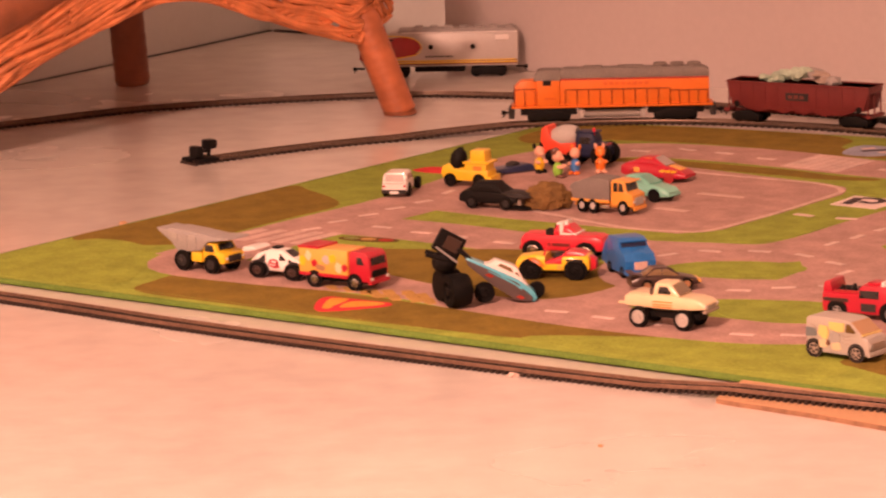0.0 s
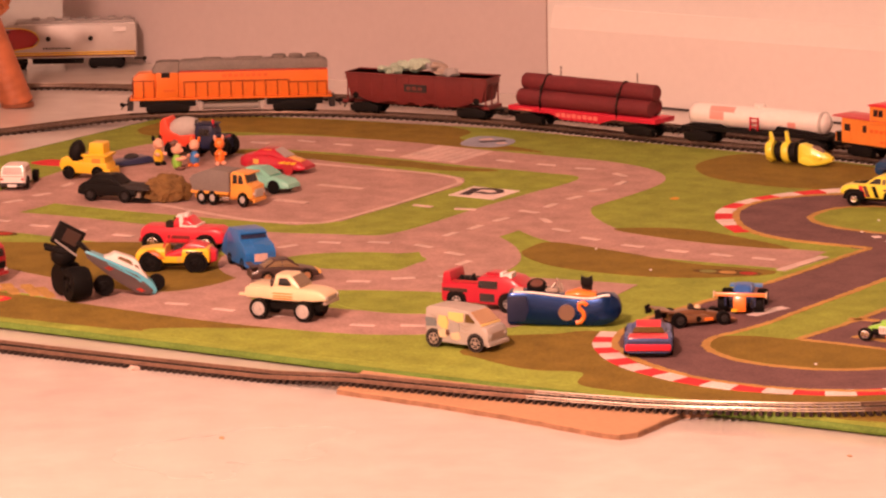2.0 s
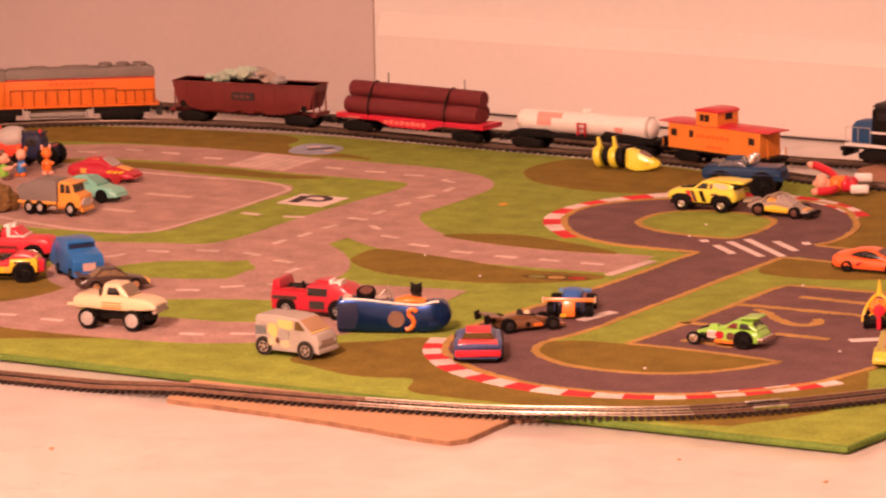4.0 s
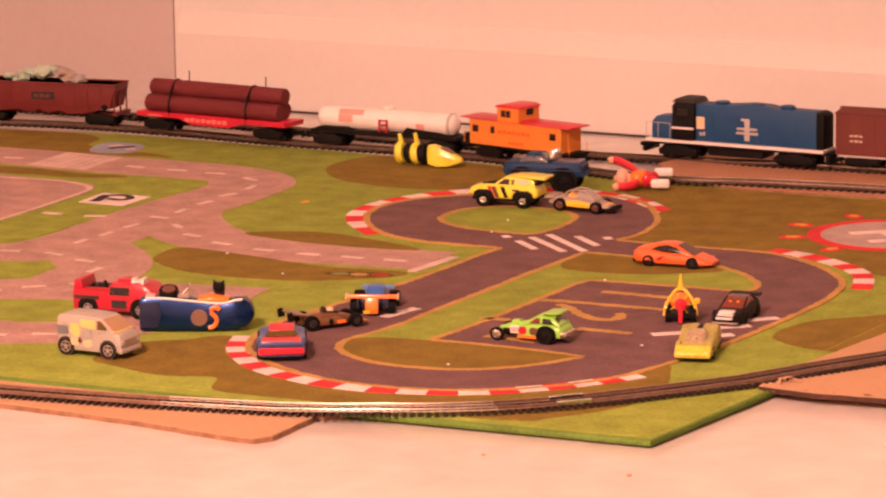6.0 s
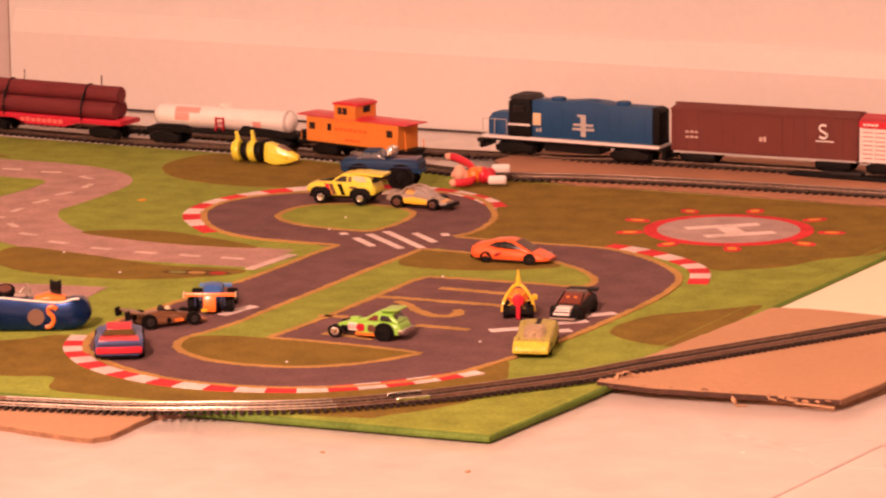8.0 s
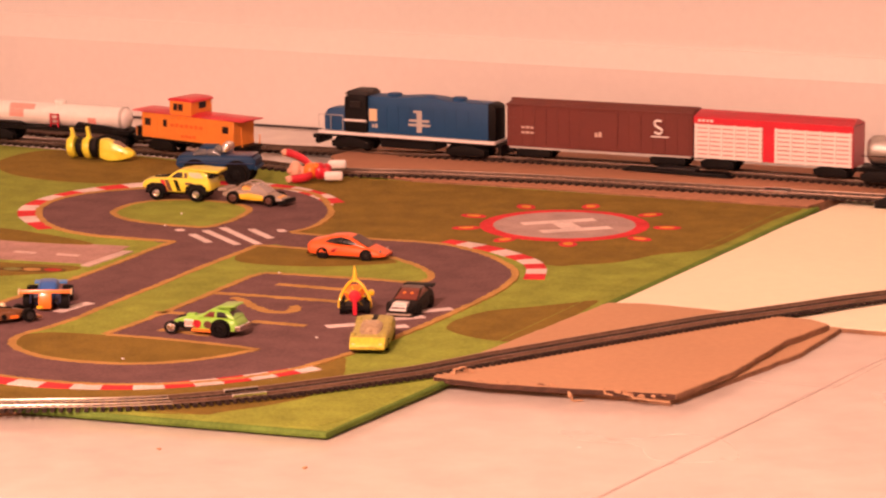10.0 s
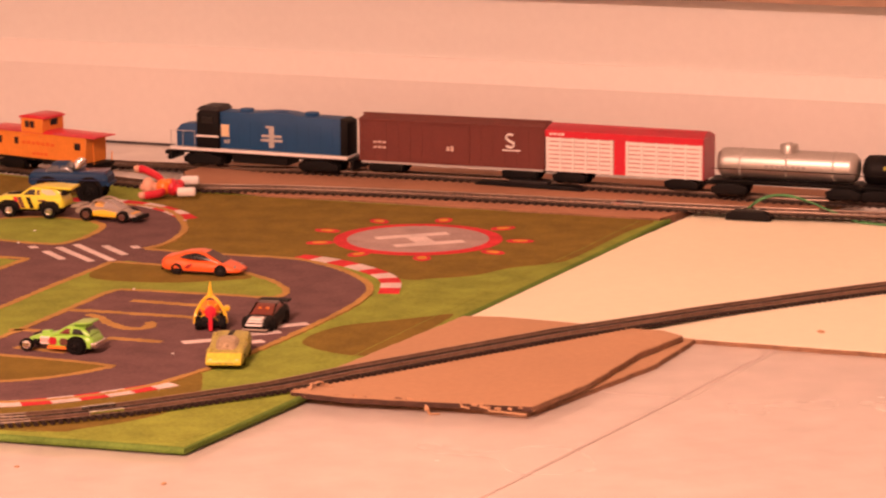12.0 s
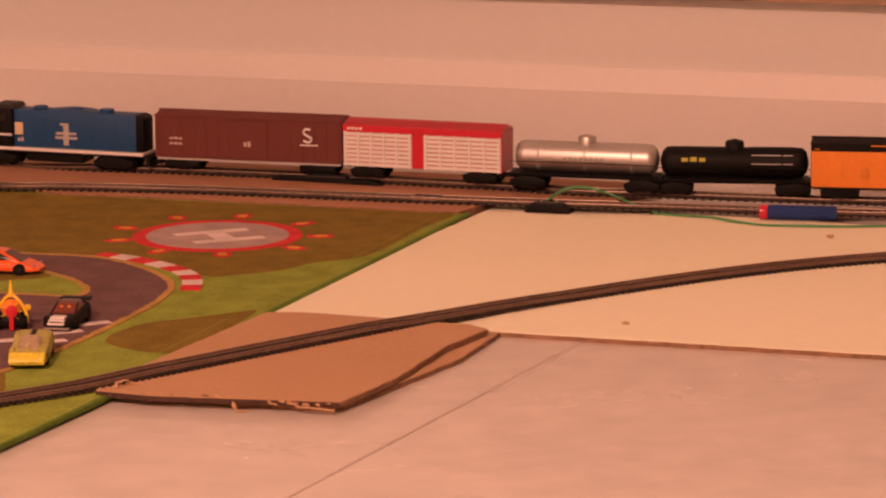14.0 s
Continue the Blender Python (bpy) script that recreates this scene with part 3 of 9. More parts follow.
for a, b in (((0.3897, 0.111), (0.4096, 0.0945)), ((0.3985, 0.1112), (0.4288, 0.0889)), ((0.4107, 0.118), (0.4456, 0.0875)), ((0.4268, 0.1224), (0.4655, 0.0896)), ((0.4452, 0.1189), (0.4816, 0.0888)), ((0.3727, 0.1108), (0.3927, 0.0969)), ((0.3558, 0.1079), (0.3748, 0.098))):
    band("hazard_bar", [a, b], 0.0095, "print_yellow", 6)
patch("red_wedge", [(0.055, 0.622), (0.062, 0.650), (0.100, 0.638), (0.09, 0.620)], "print_red", 4)
for u, v in ((0.252, 0.297), (0.924, 0.431)):
    patch("round_sign", ellipse(u, v, 0.030, 0.0105, 12), "brown_dark", 5, smooth_line=False)
    for k, mname in ((-0.0165, "print_moss"), (0.0, "print_yellow"), (0.0175, "print_brick")):
        patch("sign_lamp", ellipse(u + k, v + k * 0.2, 0.0078, 0.0062, 0, 12), mname, 6, smooth_line=False)

# race circuit
RING_LEFT = [(0.986, 0.581), (0.962, 0.582), (0.932, 0.583), (0.901, 0.587), (0.867, 0.602), (0.841, 0.626), (0.819, 0.658), (0.807, 0.684), (0.800, 0.714), (0.801, 0.745), (0.812, 0.773), (0.830, 0.796), (0.856, 0.818)]
RING_RIGHT = [(0.925, 0.845), (0.965, 0.853), (0.999, 0.845), (1.028, 0.818), (1.054, 0.773), (1.068, 0.738), (1.074, 0.698), (1.072, 0.669), (1.064, 0.651)]
OUTER_LINE = [(0.986, 0.581), (0.982, 0.538), (0.979, 0.469), (0.973, 0.399), (0.960, 0.30), (0.951, 0.235), (0.955, 0.195), (0.963, 0.164), (0.976, 0.137), (0.996, 0.116), (1.023, 0.095), (1.059, 0.075), (1.092, 0.065), (1.124, 0.062), (1.156, 0.065), (1.188, 0.075), (1.217, 0.090), (1.239, 0.109), (1.258, 0.132), (1.275, 0.163), (1.289, 0.211),
              (1.298, 0.249), (1.305, 0.295), (1.310, 0.337), (1.315, 0.387), (1.319, 0.443), (1.319, 0.492), (1.312, 0.536), (1.297, 0.567), (1.273, 0.597), (1.242, 0.625), (1.215, 0.641), (1.187, 0.646), (1.150, 0.645), (1.10, 0.647), (1.064, 0.651)]
ISLAND_LEFT = [(1.062, 0.587), (1.054, 0.479), (1.050, 0.39), (1.046, 0.325), (1.043, 0.262), (1.038, 0.230), (1.030, 0.197), (1.034, 0.174), (1.046, 0.156), (1.071, 0.138), (1.101, 0.129), (1.138, 0.130), (1.164, 0.139), (1.187, 0.156), (1.207, 0.181), (1.221, 0.208)]
ISLAND_MOUTH = [(1.221, 0.208), (1.193, 0.213), (1.160, 0.217), (1.128, 0.219), (1.089, 0.219)]
ISLAND_BACK = [(1.089, 0.219), (1.098, 0.285), (1.104, 0.381), (1.108, 0.456), (1.113, 0.478)]
ISLAND_RIGHT = [(1.113, 0.478), (1.135, 0.480), (1.159, 0.480), (1.207, 0.481), (1.236, 0.480), (1.250, 0.486), (1.249, 0.507), (1.237, 0.529), (1.214, 0.554), (1.186, 0.574), (1.156, 0.583), (1.106, 0.586), (1.062, 0.587)]
RING = RING_LEFT + RING_RIGHT
LOWER = [(1.028, 0.62)] + OUTER_LINE
ISLAND = ISLAND_LEFT + ISLAND_MOUTH[1:] + ISLAND_BACK[1:] + ISLAND_RIGHT[1:-1]
# middles of the painted kerb blocks, in turn white and red
KERB_LOW = [(0.953, 0.169), (0.959, 0.150), (0.967, 0.134), (0.979, 0.118), (0.992, 0.103), (1.007, 0.089), (1.025, 0.077), (1.044, 0.068), (1.062, 0.061), (1.083, 0.055), (1.107, 0.052), (1.131, 0.053), (1.152, 0.057), (1.173, 0.063), (1.194, 0.071), (1.212, 0.083), (1.228, 0.096), (1.243, 0.111), (1.257, 0.127), (1.269, 0.143), (1.279, 0.158)]
KERB_TOP = [(0.844, 0.614), (0.822, 0.637), (0.805, 0.661), (0.795, 0.687), (0.791, 0.713), (0.792, 0.740), (0.798, 0.765), (0.807, 0.787), (0.820, 0.809), (0.838, 0.830), (0.862, 0.848), (0.890, 0.860), (0.918, 0.866), (0.945, 0.867), (0.970, 0.862), (0.992, 0.852), (1.011, 0.839), (1.027, 0.825), (1.041, 0.808)]
KERB_RIGHT = [(1.216, 0.653), (1.233, 0.648), (1.254, 0.637), (1.275, 0.622), (1.292, 0.608), (1.306, 0.593), (1.317, 0.575), (1.324, 0.555), (1.329, 0.535)]
patch("race_track", RING, "asphalt", 4)
patch("race_track", LOWER, "asphalt", 5, 8)
patch("infield", ISLAND, "grass", 6, 3)
patch("infield_brown", [(1.033, 0.199), (1.037, 0.176), (1.048, 0.159), (1.071, 0.142), (1.101, 0.133), (1.138, 0.134), (1.162, 0.142), (1.185, 0.159), (1.204, 0.182), (1.216, 0.206), (1.193, 0.210), (1.160, 0.214), (1.128, 0.216), (1.089, 0.217), (1.05, 0.213)], "brown", 7, 4)
patch("infield_brown", [(1.064, 0.582), (1.062, 0.54), (1.075, 0.515), (1.11, 0.51), (1.15, 0.518), (1.195, 0.545), (1.20, 0.558), (1.184, 0.571), (1.156, 0.579), (1.106, 0.582)], "brown", 7, 4)
TEAR = [(0.879, 0.686), (0.874, 0.725), (0.884, 0.752), (0.908, 0.768), (0.937, 0.771), (0.966, 0.764), (0.988, 0.742), (0.994, 0.708), (0.993, 0.677), (0.985, 0.652), (0.968, 0.649), (0.938, 0.652), (0.907, 0.662)]
patch("infield", TEAR, "grass", 6, 4)
band("track_line", TEAR, 0.0060, "print_yellow", 8, True)
for pts in (RING_LEFT, RING_RIGHT, OUTER_LINE, ISLAND_LEFT, ISLAND_MOUTH, ISLAND_BACK, ISLAND_RIGHT):
    band("track_line", pts, 0.0060, "print_yellow", 8)
for a, b in (((1.141, 0.438), (1.203, 0.435)), ((1.106, 0.390), (1.215, 0.390)), ((1.092, 0.306), (1.118, 0.310)), ((1.123, 0.249), (1.168, 0.241)), ((1.178, 0.299), (1.224, 0.297))):
    band("bay_line", [a, b], 0.0080, "print_yellow", 8)
band("bay_curl", [(1.128, 0.378), (1.140, 0.370), (1.154, 0.354), (1.172, 0.339), (1.185, 0.336), (1.192, 0.343), (1.191, 0.357), (1.183, 0.364)], 0.0085, "print_yellow", 8)
for a, b in (((0.987, 0.616), (1.016, 0.586)), ((0.991, 0.636), (1.044, 0.584)), ((1.000, 0.653), (1.060, 0.592)), ((1.027, 0.654), (1.060, 0.620)), ((0.966, 0.634), (0.972, 0.628)), ((1.052, 0.660), (1.058, 0.652))):
    band("zebra_bar", [a, b], 0.0068, "print_white", 8)
for u, v, a, n in ((1.250, 0.307, 38, 0.026), (1.284, 0.346, 40, 0.036), (1.296, 0.381, 42, 0.034), (1.290, 0.315, 40, 0.020)):
    dash(u, v, a, n, 0.010, "print_white", 8, "grid_box")
for u, v, a, n in ((1.022, 0.294, 78, 0.024), (1.026, 0.314, 70, 0.018)):
    dash(u, v, a, n, 0.010, "print_white", 8, "grid_box")
dash(0.963, 0.494, 84, 0.070, 0.009, "print_dash", 8, "stop_line")


def kerb(pts, width, first):
    """Painted blocks, each reaching half-way to its neighbours."""
    line = [Vector(p) for p in pts]
    line = [line[0] * 1.5 - line[1] * 0.5] + [(a + b) / 2 for a, b in zip(line, line[1:])] + [line[-1] * 1.5 - line[-2] * 0.5]
    fine = spline(line, 4)
    z0, z1 = level(7)
    for i in range(len(pts)):
        part("kerb_block", ribbon(fine[i * 4:i * 4 + 5], width, z0, z1, raw=True), "print_red" if (i + first) % 2 else "print_white", play_mat, smooth=False)


kerb(KERB_LOW, 0.0165, 0)
kerb(KERB_TOP, 0.0180, 1)
kerb(KERB_RIGHT, 0.0170, 1)
# landing pad
patch("landing_ring", ellipse(1.281, 0.760, 0.075, 0.075), "print_red", 5, smooth_line=False)
patch("landing_pad", ellipse(1.281, 0.760, 0.063, 0.063), "pad_grey", 6, smooth_line=False)
HC, HS = math.cos(radians(37)), math.sin(radians(37))


def pad_bar(x0, x1, y0, y1, name="pad_letter", mat="print_white", k=7):
    patch(name, [(1.281 + HC * x - HS * y, 0.760 + HS * x + HC * y) for x, y in ((x0, y0), (x1, y0), (x1, y1), (x0, y1))], mat, k, smooth_line=False)


pad_bar(-0.034, 0.034, 0.010, 0.023)
pad_bar(-0.030, 0.034, -0.031, -0.018)
pad_bar(-0.008, 0.010, -0.018, 0.010)
for u, v in ((1.190, 0.778), (1.220, 0.835), (1.275, 0.855), (1.338, 0.832), (1.370, 0.777), (1.362, 0.720), (1.311, 0.678), (1.253, 0.680), (1.203, 0.721)):
    a = math.degrees(math.atan2(v - 0.760, u - 1.281))
    patch("pad_lamp", ellipse(u, v, 0.0125, 0.0080, a, 12), "print_red", 5, smooth_line=False)
    patch("pad_lamp_glow", ellipse(u, v, 0.0070, 0.0045, a, 10), "print_orange", 6, smooth_line=False)


# ---- cardboard and boards under the rails ----
def sheet(name, pts, z0, z1, mat, edge, label, category, front=None):
    """A flat board with uneven sides; those from the corner number front on may have an edge of their own."""
    root = thing(name, label, category, Matrix())
    rough = random.Random(name + label)
    torn, first = [], 0
    for i, p in enumerate(pts):
        if i == front:
            first = len(torn)
        a, b = Vector(p), Vector(pts[(i + 1) % len(pts)])
        n = max(1, int((b - a).length / 0.009))
        torn += [tuple(a.lerp(b, k / n) + (Vector((rough.uniform(-1, 1), rough.uniform(-1, 1))) * 0.0007 if k else Vector((0, 0)))) for k in range(n)]
    part("sheet", plate(torn, z0 + 0.0006, z1), mat, root, smooth=False)
    ring = [Vector(p) for p in torn]
    if front is None:
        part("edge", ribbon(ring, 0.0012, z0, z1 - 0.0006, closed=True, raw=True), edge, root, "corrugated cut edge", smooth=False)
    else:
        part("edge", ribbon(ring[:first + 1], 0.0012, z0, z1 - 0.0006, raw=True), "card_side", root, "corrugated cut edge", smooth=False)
        # front edge coloured dark for the shaded gap between the sheets
        part("front_edge", ribbon(ring[first:] + ring[:1], 0.0012, z0, z1 - 0.0004, raw=True), edge, root, "torn edge, dark for the shaded gap", smooth=False)
    return root


sheet("cardboard_sheet", [(0.195, 2.592), (0.220, 2.652), (0.240, 2.674), (0.287, 2.631), (0.345, 2.575), (0.448, 2.500), (0.450, 2.478), (0.428, 2.476), (0.400, 2.440), (0.388, 2.425), (0.375, 2.421), (0.366, 2.427), (0.334, 2.461), (0.300, 2.498), (0.264, 2.533)], 0.0, 0.0042, "card", "card_side", "tan corrugated cardboard sheet under the front rails", "cardboard")
sheet("cardboard_sheet", [(0.748, 2.463), (0.761, 2.487), (0.954, 2.668), (0.980, 2.655), (1.001, 2.636), (1.021, 2.617), (1.064, 2.574), (1.080, 2.560), (1.086, 2.538), (1.031, 2.493), (0.958, 2.411), (0.893, 2.357), (0.859, 2.380), (0.823, 2.402), (0.779, 2.431)], 0.0050, 0.0090, "card", "card_gap_shade", "thick torn cardboard sheet on the corner of the mat", "cardboard", 11)
sheet("cardboard_sheet", [(0.761, 2.477), (0.820, 2.425), (0.891, 2.362), (0.967, 2.418), (1.037, 2.474), (1.108, 2.554), (1.06, 2.60), (0.99, 2.52), (0.88, 2.44), (0.79, 2.49)], 0.0, 0.0040, "card", "card_side", "lower cardboard sheet with a torn dark edge", "cardboard")
sheet("white_board", [(0.965, 2.690), (1.098, 2.546), (1.207, 2.454), (1.329, 2.350), (1.75, 2.0), (2.1, 2.30), (1.62, 2.78), (1.335, 3.062), (1.13, 2.865)], 0.0, 0.0042, "foam", "card_side", "cream white foam board beside the play mat", "board")
sheet("cardboard_strip", [(0.925, 3.325), (0.972, 3.262), (1.061, 3.192), (1.146, 3.119), (1.229, 3.047), (1.268, 3.014), (1.32, 3.052), (1.40, 2.99), (1.50, 3.07), (1.40, 3.16), (1.29, 3.25), (1.20, 3.33), (1.09, 3.42), (0.99, 3.465), (0.935, 3.42)], 0.0005, 0.0082, "card_red", "card_side", "reddish cardboard strip under the rear rails", "cardboard")


# ---- model railway ----
def track(name, pts, z, gap, rail_mat, label, bed_from=-9.0, stretches=()):
    """Rails on ties; the bed between the ties begins at x = bed_from, and stretches of x take a rail metal of their own."""
    root = thing(name, label, "track", Matrix())
    line = spline([Vector(p) for p in pts], 16)

    def height(p):
        return z(p) if callable(z) else z
    ties = bmesh.new()
    for p, d in even(line, gap):
        s = Vector((-d.y, d.x))
        h0 = height(p)
        c = [p + d * a + s * b for a, b in ((-0.0014, -0.0145), (0.0014, -0.0145), (0.0014, 0.0145), (-0.0014, 0.0145))]
        low = [ties.verts.new((q.x, q.y, h0)) for q in c]
        high = [ties.verts.new((q.x, q.y, h0 + 0.0024)) for q in c]
        ties.faces.new(high)
        for k in range(4):
            ties.faces.new((low[k], low[(k + 1) % 4], high[(k + 1) % 4], high[k]))
    tagged(part("tie_strip", ties, "tie", root, "dark brown plastic ties", False), kind="stuff")
    samples = even(line, 0.012) + [(line[-1], (line[-1] - line[-2]).normalized())]
    for side in (-1, 1):
        off = [Vector((p.x - d.y * side * 0.0085, p.y + d.x * side * 0.0085, height(p))) for p, d in samples]
        rows = []
        for q, (p, d) in zip(off, samples):
            s = Vector((-d.y, d.x))
            rows.append([(q.x + s.x * k, q.y + s.y * k, q.z + hz) for k, hz in ((-0.0013, 0.0024), (-0.0006, 0.0032), (-0.0008, 0.0041), (-0.0005, 0.0049), (0.0005, 0.0049), (0.0008, 0.0041), (0.0006, 0.0032), (0.0013, 0.0024))])
        for x0, x1, metal in ((-9.0, 9.0, rail_mat),) if not stretches else stretches:
            piece = [i for i, (p, d) in enumerate(samples) if x0 <= p.x <= x1]
            rail_bm = bmesh.new()
            rings = [[rail_bm.verts.new(q) for q in rows[i]] for i in piece]
            for a, b in zip(rings, rings[1:]):
                for k in range(8):
                    rail_bm.faces.new((a[k], a[(k + 1) % 8], b[(k + 1) % 8], b[k]))
            part("rail", rail_bm, metal, root, "worn metal rail", False)
    if bed_from < 9.0:
        web = bmesh.new()
        rows = []
        for p, d in samples:
            if p.x < bed_from:
                continue
            s = Vector((-d.y, d.x))
            h0 = height(p)
            rows.append([web.verts.new((p.x + s.x * k, p.y + s.y * k, h0 + hz)) for k, hz in ((-0.0095, 0.0), (-0.0092, 0.0016), (0.0092, 0.0016), (0.0095, 0.0))])
        for a, b in zip(rows, rows[1:]):
            for k in range(3):
                web.faces.new((a[k], a[k + 1], b[k + 1], b[k]))
        part("track_bed", web, "ballast", root, "", False)
    return line


def ramp(p, steps):
    for (x0, z0), (x1, z1) in zip(steps, steps[1:]):
        if p.x <= x1:
            t = max(0.0, min(1.0, (p.x - x0) / (x1 - x0)))
            return z0 + (z1 - z0) * t
    return steps[-1][1]


INNER = [(-0.260, 3.749), (-0.179, 3.808), (-0.089, 3.858), (0.030, 3.898), (0.134, 3.909), (0.248, 3.901), (0.357, 3.858), (0.472, 3.778), (0.616, 3.639), (0.770, 3.505), (0.894, 3.344), (0.979, 3.282), (1.075, 3.219), (1.160, 3.155), (1.247, 3.087), (1.331, 3.025), (1.404, 2.973), (1.620, 2.850), (1.950, 2.610), (2.300, 2.330)]
OUTER = [(-0.946, 3.683), (-0.697, 3.922), (-0.487, 4.047), (-0.320, 4.151), (-0.076, 4.201), (0.067, 4.176), (0.249, 4.083), (0.419, 3.965), (0.599, 3.797), (0.750, 3.645), (0.885, 3.528), (1.010, 3.398), (1.108, 3.322), (1.195, 3.252), (1.277, 3.177), (1.363, 3.099), (1.430, 3.035), (1.650, 2.905), (2.000, 2.680), (2.400, 2.380)]
FRONT = [(-0.793, 3.356), (-0.595, 3.212), (-0.376, 3.055), (-0.200, 2.907), (0.000, 2.755), (0.150, 2.650), (0.280, 2.563), (0.380, 2.506), (0.455, 2.470), (0.530, 2.450), (0.600, 2.450), (0.680, 2.465), (0.780, 2.491), (0.900, 2.534), (1.020, 2.577), (1.140, 2.621), (1.254, 2.650), (1.368, 2.670), (1.478, 2.675), (1.620, 2.662), (1.850, 2.630), (2.100, 2.580)]
Z_INNER = lambda p: ramp(p, [(-0.3, 0.0), (-0.05, 0.0), (0.08, 0.0063), (0.90, 0.0063), (1.0, 0.0084), (1.30, 0.0084), (1.40, 0.0084), (1.55, 0.0044), (3, 0.0044)])
Z_OUTER = lambda p: ramp(p, [(-1, 0.0), (0.90, 0.0), (1.05, 0.0084), (1.45, 0.0084), (1.6, 0.0044), (3, 0.0044)])
Z_FRONT = lambda p: ramp(p, [(-1, 0.0), (0.15, 0.0), (0.21, 0.0044), (0.40, 0.0046), (0.47, 0.0066), (0.74, 0.0072), (0.80, 0.0092), (1.00, 0.0092), (1.10, 0.0060), (1.2, 0.0044), (3, 0.0044)])
LINE_INNER = track("rear_inner_track", INNER, Z_INNER, 0.0079, "rail", "model railway track with brown ties behind the mat")
LINE_OUTER = track("rear_outer_track", OUTER, Z_OUTER, 0.0079, "rail", "model railway track curving along the wall")
LINE_FRONT = track("front_track", FRONT, Z_FRONT, 0.0056, "rail_dark", "dark model railway track curving along the near edge of the mat", 0.62,
                   ((-9.0, 0.335, "rail_brown"), (0.325, 0.56, "rail_nickel"), (0.55, 9.0, "rail_dark")))


# ---- rolling stock: x forward, z = 0 on the rail heads ----
RAIL = 0.0049


def spot(line, z, x, ahead=1):
    """A pose on the track where it crosses x."""
    for a, b in zip(line, line[1:]):
        if a.x <= x <= b.x:
            p = a.lerp(b, (x - a.x) / (b.x - a.x))
            return p, math.degrees(math.atan2(b.y - a.y, b.x - a.x)), z(p) + RAIL
    return line[-1], -40.0, RAIL


def bogie(root, x, span=0.024, r=0.0048, mat="black", name="truck"):
    side = [(x - span / 2 - 0.006, 0.0085), (x - span / 2 - 0.005, 0.0028), (x - span / 2 + 0.004, 0.0022), (x - 0.004, 0.0018), (x + 0.004, 0.0018), (x + span / 2 - 0.004, 0.0022), (x + span / 2 + 0.005, 0.0028), (x + span / 2 + 0.006, 0.0085), (x + 0.007, 0.0122), (x - 0.007, 0.0122)]
    frame_bm = None
    for s in (-1, 1):
        half = prism(side, 0.0016, 0.0006)
        bmesh.ops.translate(half, verts=half.verts[:], vec=(0, s * 0.0128, 0))
        frame_bm = join(frame_bm, half)
    box(x - 0.005, x + 0.005, -0.012, 0.012, 0.004, 0.012, bm=frame_bm)
    truck = part(name, frame_bm, mat, root)
    for k in (-1, 1):
        own = None
        for s in (-1, 1):
            own = lathe([(r + 0.0009, 0.0), (r + 0.0009, 0.0008), (r, 0.0010), (r - 0.0002, 0.0026), (r - 0.0014, 0.0026)], 16, pose(x + k * span / 2, s * 0.0072, r, -90 * s, 0, 0), own)
        rod((x + k * span / 2, -0.0085, r), (x + k * span / 2, 0.0085, r), 0.0012, bm=own)
        part("wheelset", own, "black", truck)


def coupler(root, x, way):
    own = box(x - 0.002, x + way * 0.010 if way > 0 else x + 0.002, -0.0012, 0.0012, 0.0085, 0.0105) if way > 0 else box(x - 0.010, x + 0.002, -0.0012, 0.0012, 0.0085, 0.0105)
    box(x + way * 0.010 - 0.002, x + way * 0.010 + 0.002, -0.003, 0.002, 0.0075, 0.0115, 0.0006, bm=own)
    rod((x + way * 0.007, 0, 0.009), (x + way * 0.011, 0, 0.004), 0.0006, bm=own)
    part("coupler", own, "black", root)


def gear(root, half, span=0.024, inset=0.022, mat="black"):
    for s in (-1, 1):
        bogie(root, s * (half - inset), span, mat=mat)
        coupler(root, s * half, s)


def wagon(name, label, category, x, line, z, group):
    p, a, h = spot(line, z, x)
    return thing(name, label, category, pose(p.x, p.y, h, 0, 0, a), group)


def bars(root, x, z, width, height, mat, y, rows=1, name="lettering"):
    """Unreadable lettering on the near side as plain bars."""
    n = max(2, int(width / (height * 1.6)))
    own = None
    for i in range(n):
        w = width / n
        own = box(x - width / 2 + i * w, x - width / 2 + (i + 0.72) * w, -y - 0.00025, -y + 0.0005, z, z + height * (0.85 + 0.15 * (i % 2)), bm=own)
    part(name, own, mat, root, smooth=False)


def ribs(root, xs, half, z0, z1, mat, w=0.0008, out=0.0006, name="side_rib"):
    for x in xs:
        for s in (-1, 1):
            part(name, box(x - w / 2, x + w / 2, s * half - out, s * half + out, z0, z1), mat, root, smooth=False)


def railing(root, x0, x1, y, z0, z1, n, mat):
    own = rod((x0, y, z1), (x1, y, z1), 0.0004, seg=6)
    for i in range(n):
        x = x0 + (x1 - x0) * i / (n - 1)
        rod((x, y, z0), (x, y, z1), 0.0004, seg=6, bm=own)
    part("handrail", own, mat, root)


